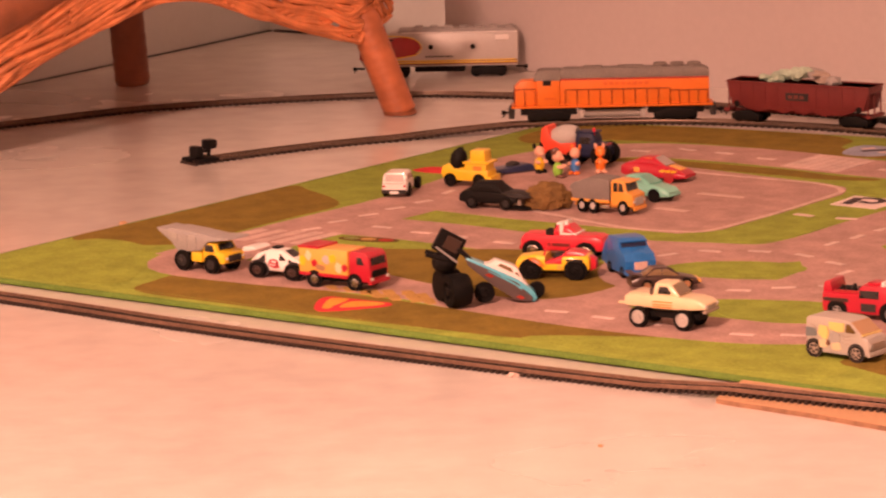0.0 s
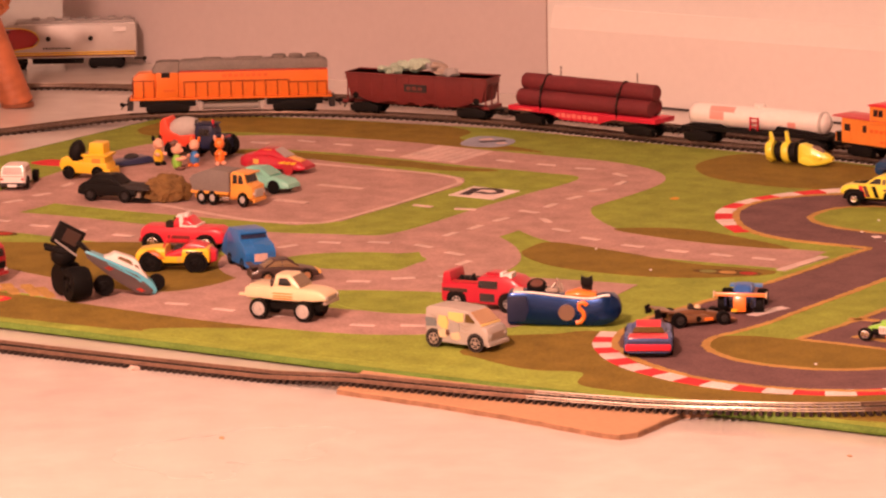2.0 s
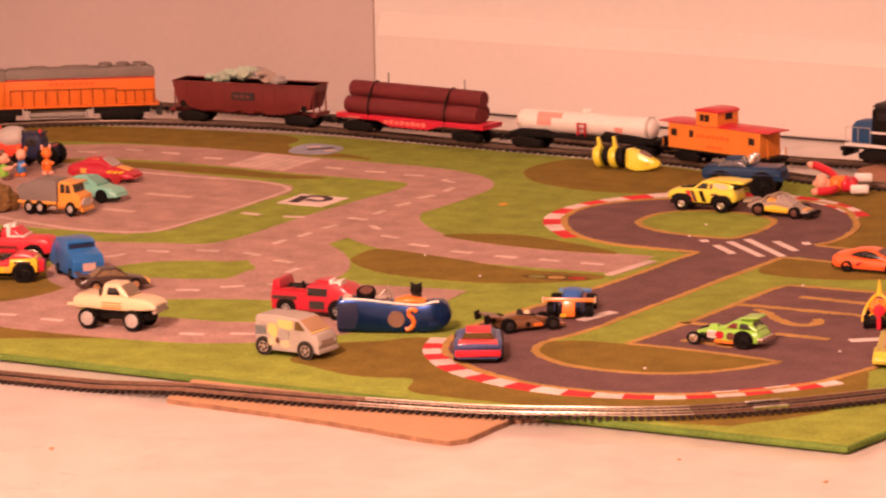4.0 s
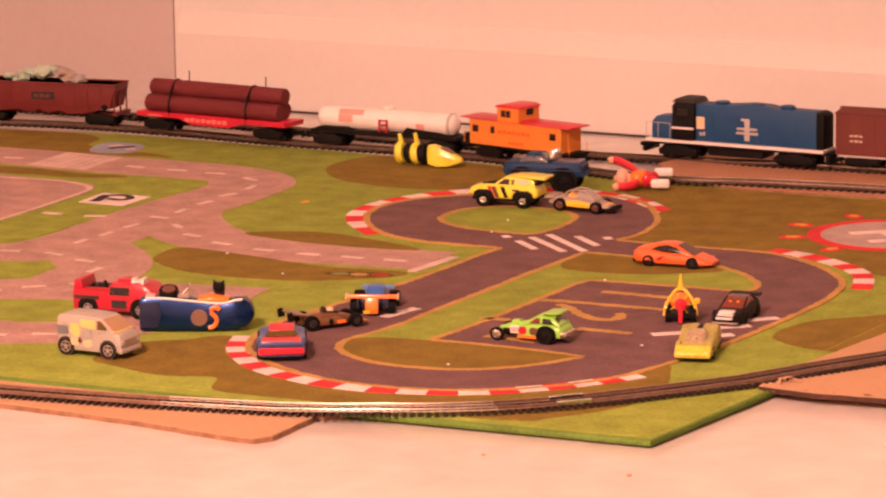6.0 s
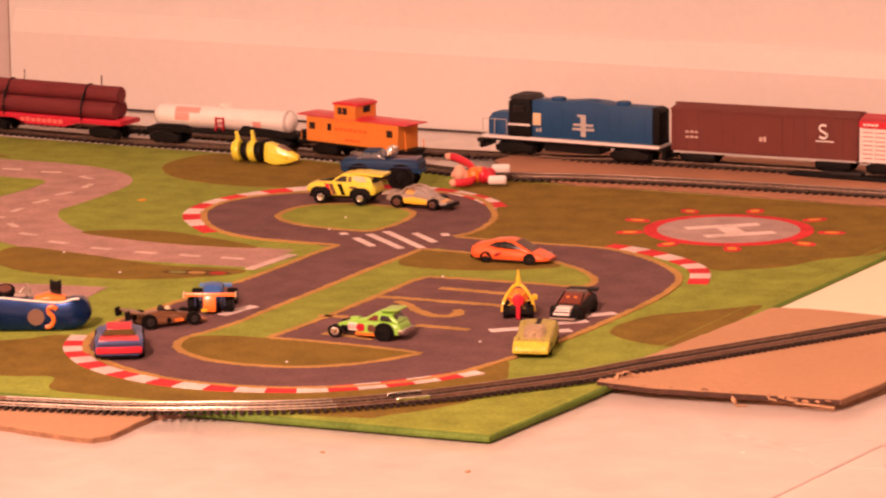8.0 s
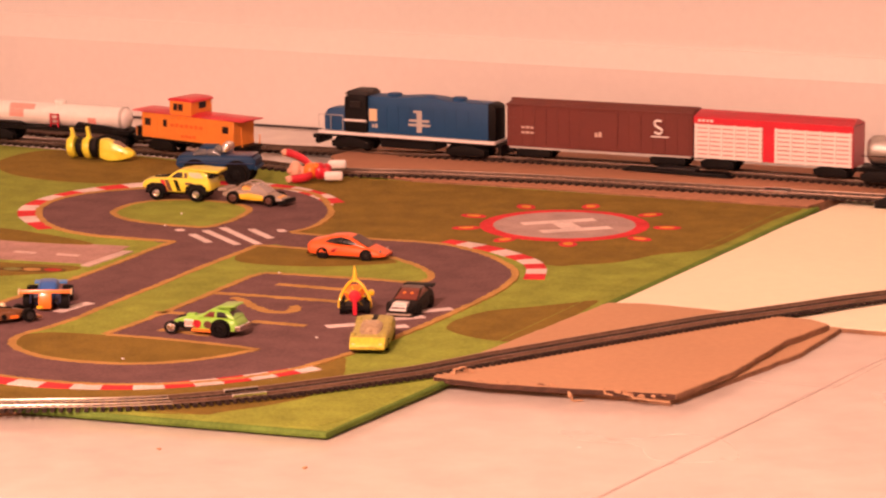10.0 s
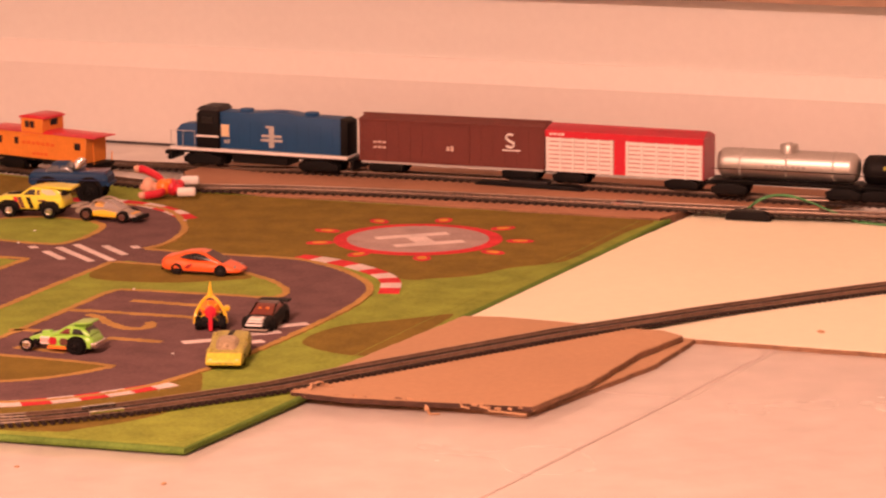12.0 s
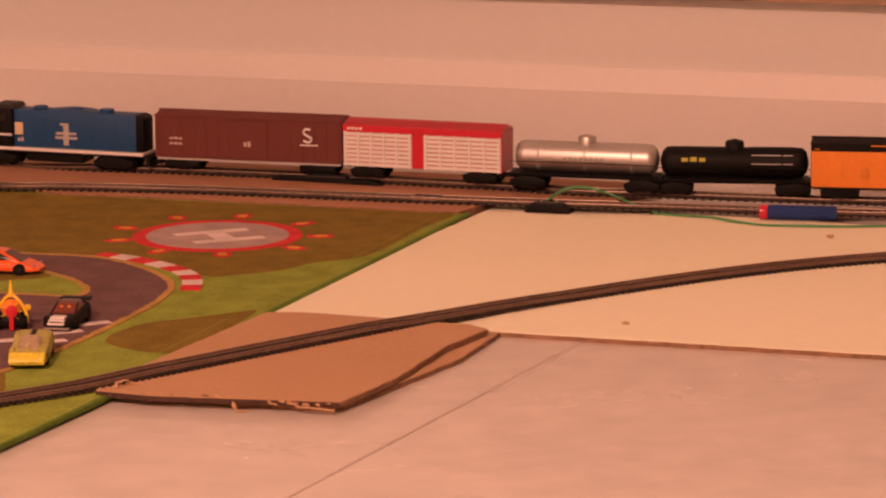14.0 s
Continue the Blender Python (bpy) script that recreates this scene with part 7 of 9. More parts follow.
def mixer_tractor():
    r = stand("mixer_tractor", "red and navy toy tractor carrying a grey drum", "tractor", 0.137, 3.645, -24)
    hull(r, "trailer_body", [(-36, 12), (-39, 28), (-38, 40), (-34, 44), (-30, 43), (-27, 30), (-14, 25), (4, 26), (4, 12)], 29, "hopper_red", 1.8, label="orange-red hopper body")
    part("drum", lathe([(0.002, -0.020), (0.0085, -0.018), (0.0130, -0.008), (0.0140, 0.002), (0.0125, 0.010), (0.0095, 0.017), (0.0070, 0.0185), (0.0055, 0.014)], 26, pose(-0.014, -0.001, 0.0305, 0, 76, -6)), "light_grey", r, "grey mixing drum")
    cab = shell(r, "cab", [(3, 11, 10, 33, 0.95), (6, 12.5, 10, 38, 0.92), (24, 12.5, 10, 37, 0.92), (27, 11.5, 10, 31, 0.94)], "tractor_navy")
    shell(r, "bonnet", [(25, 10.5, 10, 27, 0.9), (36, 10.5, 10, 25, 0.86), (42, 9, 11, 21, 0.86)], "tractor_navy")
    windows(r, [[(8, 25), (9, 33), (21, 32.4), (22, 25)]], 24.8, "glass", on=cab)
    part("exhaust", rod((0.024, -0.006, 0.034), (0.024, -0.006, 0.043), 0.0016), "bright_red", r)
    block(r, "roof_rim", 3, 27, -12, 12, 36.5, 38.4, "tractor_navy", 0.8)
    block(r, "red_grille", 28, 40, -11.2, 11.2, 22, 24.5, "deep_red", 0.5, "red bonnet stripe")
    block(r, "chassis", -34, 38, -8, 8, 8, 13, "dark_grey")
    for xx, rr in ((-24, 9), (2, 9), (35, 12.6)):
        for s in (-1, 1):
            wheel(r, xx, s * 17, rr, 8, "black")


def figurine(px, py, turn, kinds):
    """A small toy figure as one plain shape."""
    own = bmesh.new()
    pieces = ((0, 0, 9, 6, 6, 9, 0), (0, 0, 24, 6.5, 6, 6.5, 1), (4.5, 0, 22, 3.5, 3, 2.6, 1), (-3, 4.5, 30, 3.6, 1.6, 3.6, 2), (-3, -4.5, 30, 3.6, 1.6, 3.6, 2), (5, 5, 13, 5, 2.2, 2.2, 1), (5, -5, 13, 5, 2.2, 2.2, 1), (4, 3.5, 2, 5.5, 3.2, 2.6, 2), (4, -3.5, 2, 5.5, 3.2, 2.6, 2))
    for x, y, z, a, b, c, k in pieces:
        n = len(own.faces)
        ball(x * MM, y * MM, z * MM, a * MM, b * MM, c * MM, own)
        own.faces.ensure_lookup_table()
        for f in own.faces[n:]:
            f.material_index = k
    ob = link("toy_figurine", own, kinds[0], smooth=True)
    for k in kinds[1:]:
        ob.data.materials.append(M[k])
    ob.matrix_world = pose(px, py, GROUND - 0.0008, 0, 0, turn) @ Matrix.Scale(0.88, 4)
    return ob


def fire_engine():
    r = park("fire_engine", "red toy fire engine with a white light bar", "truck", (0.330, 2.836), -31, 33, size=0.95)
    shell(r, "body", [(-38, 15, 6, 22, 0.98), (-37, 16, 5, 22.5, 0.98), (-4, 16, 5, 22.5, 0.98)], "red", step=1)
    cab = shell(r, "cab", [(-5, 16, 5, 27, 0.95), (-3, 16.2, 5, 29, 0.94), (18, 16.2, 5, 29.5, 0.92), (27, 16, 5, 28, 0.9), (35, 15.6, 5, 22, 0.92), (39.5, 14.5, 6, 15, 0.94)], "red")
    hull(r, "rear_tower", [(-38, 21), (-37, 29.5), (-35, 31), (-31, 30.5), (-29, 22)], 28, "red", 1.0)
    block(r, "pump_deck", -29, -6, -12, 12, 21.5, 23.4, "black", 0.4)
    for k, z in ((-24, 27), (-19, 25.5), (-13, 29)):
        part("deck_gun", rod((k * MM, -0.006, 0.0225), ((k + 1) * MM, -0.006, z * MM), 0.0026, 0.0012), "black", r)
    block(r, "deck_rail", -28, -5, -14.4, -13.2, 22.3, 24.5, "deep_red", 0.3)
    windows(r, [[(-4, 19), (-4, 25.4), (13.5, 25.4), (13.5, 19)]], 32.6, "glass", on=cab)
    tint(r, "side_locker", [(-2.5, 8), (-2.5, 14.6), (11, 14.6), (11, 8)], -16.3, "dark_grey", "dark locker")
    tint(r, "side_band", [(-36.5, 14.6), (-36.5, 17.6), (-14, 17.6), (-14, 14.6)], -16.1, "soot", "dark side band")
    block(r, "roof_hatch", 0, 12, -8, 8, 28.8, 31, "red", 0.8)
    for x0, x1 in ((14, 17), (22, 25)):
        block(r, "light_bar", x0, x1, -12, -2, 27.5, 33, "white", 0.6)
    block(r, "light_rail", 16, 23, -11, -3, 29.2, 31, "white", 0.4)
    block(r, "bumper", 38, 41.5, -15, 15, 5, 8.5, "red", 0.8)
    lamps(r, 39.2, 11.5, 12, 3.5, "white", "headlight")
    arches(r, (-24, 23), 32.2, 7.8)
    four(r, (-24, 23), 33.4, 7.0, 6, "grey")


def grey_van():
    r = park("panel_van", "grey toy van with a faded yellow and blue picture", "van", (0.293, 2.699), -41, 34, size=0.83)
    shell(r, "body", [(-33.2, 15.2, 6.5, 20, 0.99), (-32, 16.3, 5.2, 21.5, 0.99), (8, 16.6, 4.8, 22, 0.99), (26, 16.5, 4.8, 24, 0.97), (33, 16, 5, 22, 0.95), (35.4, 15.2, 5.6, 18, 0.96)], "van_grey")
    hull(r, "upper_body", [(-33, 19), (-33.8, 34.2), (-31, 36.4), (-10, 37.2), (10, 36.4), (14, 35.2), (27.6, 24), (27, 19)], 32.4, "van_grey", 1.0, 23, 0.11)
    windows(r, [[(10.4, 25.6), (10.4, 33.2), (14.0, 33.2), (20.6, 26.8), (20.6, 25.6)]], 32.8, "brown_dark", 23, 0.11, 37)
    pane(r, 27.0, 25.2, 15.2, 34.8, 14.4, 13.2, "glass_tan")
    hull(r, "screen_rim", [(26, 23.6), (26.4, 25.2), (28.8, 24.6), (29, 23.2)], 30, "hull_cream", 0.4, label="faded yellow windscreen rim")
    tint(r, "picture_patch", [(-32.6, 18), (-33, 26.5), (-22, 26), (-21, 19)], -16.5, "van_blue", "faded blue patch")
    tint(r, "picture_patch", [(-19.6, 22), (-18, 29.6), (-10, 29.4), (-7.6, 24), (-9, 17.5), (-15, 18)], -16.6, "hull_cream", "faded yellow patch")
    tint(r, "picture_patch", [(-8, 27), (-8, 33.6), (8.6, 33.6), (8.6, 26), (2, 25)], -15.6, "hull_cream", "faded yellow patch", 0.7)
    tint(r, "picture_patch", [(-6.5, 15), (-6, 23), (-2, 26), (4, 24), (5, 16), (0, 13)], -16.7, "grey", "grey figure patch")
    tint(r, "picture_patch", [(-4, 9), (-5, 14), (4, 16), (6, 10), (2, 8)], -16.8, "dust_cream", "faded cream patch")
    tint(r, "picture_patch", [(-18, 9), (-19, 16), (-11, 18), (-9, 10)], -16.7, "dust_cream", "faded cream patch")
    for pts in ([(-27, 29.5), (-23, 28), (-20, 25)], [(-27, 27), (-23, 26.2), (-20, 22)], [(6, 23.5), (10, 21.5), (15, 23)], [(7, 20), (11, 18.6), (16, 19.4)], [(6, 16.6), (10, 15), (15, 16)], [(-12, 27), (-9, 22), (-11, 17)]):
        swirl(r, "picture_line", pts, -16.5, 0.36, "dust")
    tint(r, "picture_spot", [(-10.5, 13), (-9.4, 17), (-6.6, 16.4), (-6.2, 13), (-8, 11.6)], -17.0, "brown_shade", "brown round spot")
    hull(r, "front_bumper", [(33.4, 4.6), (33.4, 9), (37, 9), (37.4, 5.4)], 32.5, "van_grey", 0.9)
    block(r, "grille", 35.0, 36.0, -13, 13, 11.5, 17.5, "dust", 0.4)
    for s in (-1, 1):
        part("headlight", lathe([(0.0022, 0), (0.0022, 0.0008), (0.001, 0.0012)], 12, pose(0.0356, s * 0.0118, 0.0145, 0, 90, 0)), "light_grey", r)
    block(r, "sill", -15, 14, -16.9, 16.9, 4.8, 6.4, "grey", 0.4)
    arches(r, (-24, 22), 33.2, 7.8, "dark_grey")
    four(r, (-24, 22), 34.5, 7.4, 6, "dust", hub=0.74)


def blue_hull():
    r = stand("tipped_racer", "shiny blue toy racer tipped on its side", "car", 0.387, 2.778, -14, size=1.0)
    shell(r, "body", [(-42.5, 11.6, 1.2, 25, 0.97), (-41, 12, 0.8, 26, 0.96), (-28, 12.2, 1.5, 26.5, 0.9), (-20, 12.4, 0.6, 26, 0.86), (5, 12.4, 0.4, 23, 0.82), (22, 12.2, 0.4, 22, 0.82), (32, 11.5, 1, 24.5, 0.82), (39, 10, 3, 24.5, 0.8), (43, 8, 6, 21, 0.8), (45.5, 5, 10, 15, 0.8)], "racer_blue")
    hull(r, "tail_recess", [(-43.0, 3.0), (-43.0, 22.8), (-28, 23.4), (-25.5, 13), (-29, 3.4)], 24.9, "tractor_navy", 0.8, label="darker blue tail recess")
    part("edge_stripe", tube([Vector((x * MM, -0.0098, z * MM)) for x, z in ((-38, 26.2), (-22, 25.8), (5, 22.8), (22, 21.8), (32, 24.2), (37, 24.6))], 0.0010, 6, 5), "white", r, "white edge stripe")
    tint(r, "round_mark", [(3.5 + 6.6 * math.cos(i * 0.524), 11 + 6.6 * math.sin(i * 0.524)) for i in range(12)], -12.4, "mark_brown", "brown round mark")
    swirl(r, "curl_mark", [(19.5, 17), (17, 19), (13.5, 18), (13.5, 14.5), (16.5, 11.5), (17, 7.5), (14.5, 4), (10.8, 3)], -12.2, 1.9, "orange", "orange curled mark")
    shell(r, "cockpit_edge", [(2, 7, 22, 25, 0.8), (12, 8, 22, 28, 0.7), (26, 7, 22, 25, 0.8)], "orange", "orange cockpit edge")
    part("upper_wheel", lathe([(0.004, -0.004), (0.0072, -0.004), (0.0078, -0.002), (0.0078, 0.003), (0.0072, 0.004), (0.003, 0.004)], 20, pose(-0.021, 0.002, 0.0275, 24, 0, 0)), "rubber", r)
    part("upper_rim", lathe([(0.0052, 0.003), (0.0050, 0.0046), (0.001, 0.0044)], 18, pose(-0.021, 0.002, 0.0275, 24, 0, 0)), "brown_shade", r, "dark rim")
    part("seat_post", rod((0.018, 0.004, 0.022), (0.018, 0.004, 0.031), 0.0042), "dark_grey", r)
    hull(r, "seat_back", [(13.5, 31), (14, 38.5), (16.5, 36.5), (20, 36.5), (22.5, 38.5), (23, 31), (20, 29.5), (16, 29.5)], 5, "black", 0.9, label="black notched seat back")
    block(r, "engine_cover", -14, -4, -4, 9, 24, 28, "dust", 1.2)
    for a, b in (((-12, 25), (-6, 32)), ((-2, 25), (-5, 36)), ((0, 26), (-2, 33))):
        part("pipe", rod((a[0] * MM, -0.002, a[1] * MM), (b[0] * MM, -0.001, b[1] * MM), 0.0010), "chrome", r)
    block(r, "pink_flap", -38, -31, -10, 0, 26, 28.5, "pink", 0.8, "pale pink flap")


def copper_racer():
    r = park("formula_car", "copper toy formula car with black tyres", "car", (0.492, 2.745), 12, 34, size=0.8)
    shell(r, "body", [(-32, 6, 5, 13, 0.8), (-14, 8, 4, 15.5, 0.75), (0, 8, 4, 14.5, 0.75), (18, 6.5, 4, 11, 0.75), (31, 4.5, 3.5, 7, 0.8), (35, 3, 3.5, 5, 0.9)], "copper_dark")
    shell(r, "side_pod", [(-24, 11, 4, 9, 0.9), (-18, 13.2, 3.5, 11, 0.86), (4, 13.2, 3.5, 11, 0.86), (14, 11, 4, 6, 0.9)], "copper_dark")
    hull(r, "roll_hoop", [(-11, 13), (-9, 20), (-6, 20.5), (-4, 14)], 6, "dark_grey", 0.9)
    part("helmet", ball(0.000, 0, 0.0160, 0.0034, 0.0030, 0.0030), "cream", r)
    shell(r, "cockpit_rim", [(-4, 4.5, 14, 16, 0.8), (8, 4, 12.5, 14.4, 0.8)], "black")
    hull(r, "rear_wing", [(-46, 17), (-46, 18.6), (-30, 16.4), (-30, 15)], 26, "copper_dark", 0.4)
    for s in (-1, 1):
        hull(r, "wing_end", [(-49, 11), (-50, 19), (-45, 20.5), (-42, 12)], 3, "black", 0.6).location = (0, s * 0.0130, 0)
        block(r, "wing_strut", -38, -34, s * 4 - 1, s * 4 + 1, 9, 17, "black")
    hull(r, "front_wing", [(29, 3), (30, 5.4), (36, 4.6), (36, 3)], 27, "copper_dark", 0.4)
    tint(r, "side_mark", [(-4 + 2.6 * math.cos(i * 0.8), 7 + 3 * math.sin(i * 0.8)) for i in range(8)], -13.2, "black")
    tint(r, "side_flash", [(2, 5), (2, 8), (11, 8), (11, 5)], -13.0, "orange", "orange flash")
    four(r, (-24, 22), 32, 6.6, 8, "dark_grey", 7.4)


def orange_racer():
    r = stand("formula_car", "blue and orange toy racing car with a wide wing", "car", 0.5355, 2.812, -107, size=0.72)
    shell(r, "body", [(-32, 7, 5, 15, 0.8), (-10, 9.5, 4, 21, 0.7), (6, 9, 4, 18, 0.7), (24, 7, 4, 14, 0.8), (36, 5, 4, 11, 0.8)], "blue")
    shell(r, "cockpit", [(-22, 10, 17, 20, 0.9), (-12, 11.5, 17, 26.5, 0.8), (0, 11, 16, 25, 0.78), (9, 8, 15, 17, 0.9)], "blue")
    hull(r, "front_wing", [(27, 18.6), (27, 22.4), (35, 23.2), (36, 19.4)], 58, "orange", 0.8, label="wide orange wing")
    hull(r, "nose_panel", [(28, 3), (28, 20.5), (36.6, 20.5), (40, 11), (39.4, 3)], 14, "orange", 1.0, label="orange nose panel")
    block(r, "yellow_lamp", 39.4, 41.0, -9, -2, 3, 6.6, "yellow", 0.6)
    for s in (-1, 1):
        block(r, "wing_strut", 28, 33, s * 16 - 1, s * 16 + 1, 8, 19, "navy")
        shell(r, "side_pod", [(-16, 5, 4, 14, 0.85), (10, 5, 4, 14, 0.85), (20, 4, 4, 11, 0.9)], "navy").location = (0, s * 0.0135, 0)
        block(r, "wing_end", 26.6, 36.4, s * 28.6 - 0.7, s * 28.6 + 0.7, 17.6, 24, "cream", 0.3, "pale wing end")
    hull(r, "rear_wing", [(-37, 18), (-37, 20.5), (-27, 19.5), (-27, 17.5)], 36, "bright_blue", 0.5)
    four(r, (-20, 23), 50, 8.6, 11, "navy", 9.0)


def striped_car():
    r = stand("sports_coupe", "blue toy sports coupe with broad red stripes", "car", 0.437, 2.674, 80, size=0.95)
    r.matrix_world = r.matrix_world @ Matrix.Diagonal((1, 1, 0.93, 1))
    shell(r, "body", [(-36.4, 17, 5, 15.6, 0.96), (-34.5, 18.9, 4.5, 17.0, 0.94), (-16, 19.3, 4.5, 17.2, 0.94), (6, 18.6, 4.5, 16.4, 0.94), (20, 19, 4.5, 18.4, 0.92), (30, 17, 5, 14, 0.9), (36, 14, 6, 9.5, 0.92)], "blue_worn")
    shell(r, "cabin", [(-17.5, 14.2, 15, 17.4, 0.94), (-10.6, 13.6, 15, 21.0, 0.84), (3, 13.6, 15, 24.0, 0.8), (15, 13.6, 14, 16.4, 0.95)], "blue_worn")
    pane(r, -17.2, 17.9, -10.8, 21.2, 12.8, 11.0, "brown_dark", "rear_window", 0.6)
    hull(r, "roof_stripe", [(-10.6, 20.6), (-10.2, 21.8), (3, 24.9), (5, 24.4), (4, 23)], 19.5, "bright_red", 0.3, label="broad red roof stripe")
    hull(r, "deck_stripe", [(-34.6, 16.4), (-34.0, 17.7), (-18.2, 18.2), (-18, 16.6)], 31, "bright_red", 0.3, label="broad red deck stripe")
    block(r, "rear_bumper", -38.4, -34, -18.2, 18.2, 6.5, 12.4, "bright_red", 1.2)
    block(r, "rear_panel", -36.9, -35, -16.6, 16.6, 13.0, 15.2, "navy_worn", 0.3)
    for s in (-1, 1):
        shell(r, "rear_fender", [(-30, 2.0, 13, 17, 0.8), (-21, 2.6, 13, 18.6, 0.7), (-8, 2.2, 13, 17, 0.8)], "blue_worn").location = (0, s * 0.0168, 0)
    block(r, "under_tray", -34, 34, -15, 15, 1.8, 5, "black", 0.6)
    four(r, (-21, 21), 39, 7.4, 8, "dark_grey")


def yellow_suv():
    r = park("rally_suv", "lemon yellow toy rally car with a roof spoiler", "car", (0.736, 3.230), 147, 34, size=0.85)
    r.matrix_world = r.matrix_world @ Matrix.Diagonal((1, 1, 0.9, 1))
    block(r, "chassis", -33, 33, -12, 12, 7, 15, "black", 1.0)
    shell(r, "body", [(-38.5, 14.6, 14, 21, 0.94), (-36, 16.4, 12.5, 26.4, 0.94), (-14, 16.6, 10, 27, 0.94), (10, 16.6, 10, 26.6, 0.94), (30, 16.4, 13, 25.6, 0.92), (37, 15.2, 14, 23.4, 0.92), (40, 13.6, 15, 19.5, 0.92)], "lemon")
    hull(r, "cabin", [(-36, 25), (-33, 33), (-26, 36.6), (-4, 37.2), (1.5, 35.6), (12.5, 26.5), (12, 25)], 30, "lemon", 1.1, 27, 0.2)
    windows(r, [[(-6, 27.8), (-6, 34), (0, 34), (7.5, 27.8)]], 30.2, "glass", 27, 0.2, 37)
    # rear side pane coloured cream for a pale reflection
    windows(r, [[(-30, 28.4), (-25, 34.4), (-13, 34.4), (-13, 31), (-20, 28)]], 30.2, "cream", 27, 0.2, 37)
    windows(r, [[(-11.5, 27.8), (-11.5, 33.6), (-8, 33.6), (-8, 27.8)]], 30.2, "glass_olive", 27, 0.2, 37)
    pane(r, 11.6, 27.6, 2.0, 35.4, 13.2, 11.4, "glass")
    hull(r, "roof_spoiler", [(-47, 34.4), (-47, 37.4), (-38, 37.6), (-24, 38.8), (-8, 38.0), (-26, 35.6)], 29, "lemon", 0.9)
    hull(r, "spoiler_gap", [(-40, 28), (-42, 34), (-37, 35.2), (-34, 28)], 26, "black", 0.6)
    for i, m in enumerate(("bright_red", "brown_shade", "lemon", "black")):
        tint(r, "side_flash", [(14 - 5 * i, 12), (9.6 - 5 * i, 12), (14.5 - 5 * i, 25), (18.6 - 5 * i, 25)], 16.5, m)
    tint(r, "door_mark", [(-18, 20), (-18, 22.4), (-10, 22.4), (-10, 20)], 16.5, "brown_shade")
    shell(r, "bonnet_scoop", [(15, 6, 26, 28.5, 0.7), (29, 5, 25, 26.6, 0.7)], "black")
    lamps(r, 38.6, 11.5, 20.5, 3.6, "white", "headlight")
    for x in (-22, 23):
        for side in (-1, 1):
            hull(r, "wheel_flare", [(x - 13, 8.5), (x - 11, 17.5), (x - 6, 21), (x + 6, 21), (x + 11, 17.5), (x + 13, 8.5), (x + 10, 8.5), (x - 10, 8.5)], 3.2, "black", 0.5).location = (0, side * 0.0158, 0)
    four(r, (-22, 23), 37, 8.6, 8, "chrome", hub=0.5)


def beige_buggy():
    r = park("dune_buggy", "beige and yellow toy dune buggy with worn paint", "buggy", (0.795, 3.185), -40, 33, size=0.78)
    r.matrix_world = r.matrix_world @ Matrix.Diagonal((1, 1, 0.92, 1))
    shell(r, "body", [(-40, 11, 9, 14, 0.9), (-30, 14, 7, 18, 0.86), (-6, 15, 6, 17.5, 0.86), (20, 14.5, 6, 14.5, 0.86), (37, 11, 6, 9.5, 0.9)], "dust")
    shell(r, "side_panel", [(-22, 15.4, 7, 13, 0.96), (-4, 15.8, 6.0, 15.5, 0.94), (14, 15.4, 6.0, 13, 0.96)], "yellow", "yellow side panel")
    shell(r, "yellow_nose", [(18, 13, 8, 13.6, 0.86), (34, 10.6, 8, 11, 0.9)], "ochre", "ochre nose")
    shell(r, "windscreen", [(-4, 10.4, 16, 22, 0.9), (2, 10.4, 16, 25.5, 0.82), (18, 10.4, 14, 16, 0.95)], "glass_grey", "cloudy glass canopy")
    shell(r, "seat", [(-16, 8, 15, 22, 0.85), (-6, 8, 15, 20, 0.85)], "ochre", "ochre seat")
    part("roll_cage", tube([Vector((-0.024, -0.011, 0.016)), Vector((-0.014, -0.009, 0.026)), Vector((0.002, -0.009, 0.0265)), Vector((0.018, -0.0105, 0.015))], 0.0011, 6, 4), "dust", r)
    part("roll_cage", tube([Vector((-0.024, 0.011, 0.016)), Vector((-0.014, 0.009, 0.026)), Vector((0.002, 0.009, 0.0265)), Vector((0.018, 0.0105, 0.015))], 0.0011, 6, 4), "dust", r)
    hull(r, "rear_wing", [(-46, 15), (-44, 19), (-34, 19), (-33, 16)], 26, "dust", 0.7)
    hull(r, "front_bar", [(34, 2), (33, 7), (42, 9), (43, 4)], 29, "black", 0.8)
    four(r, (-24, 22), 35, 7.4, 8, "brown_shade", 8.4)


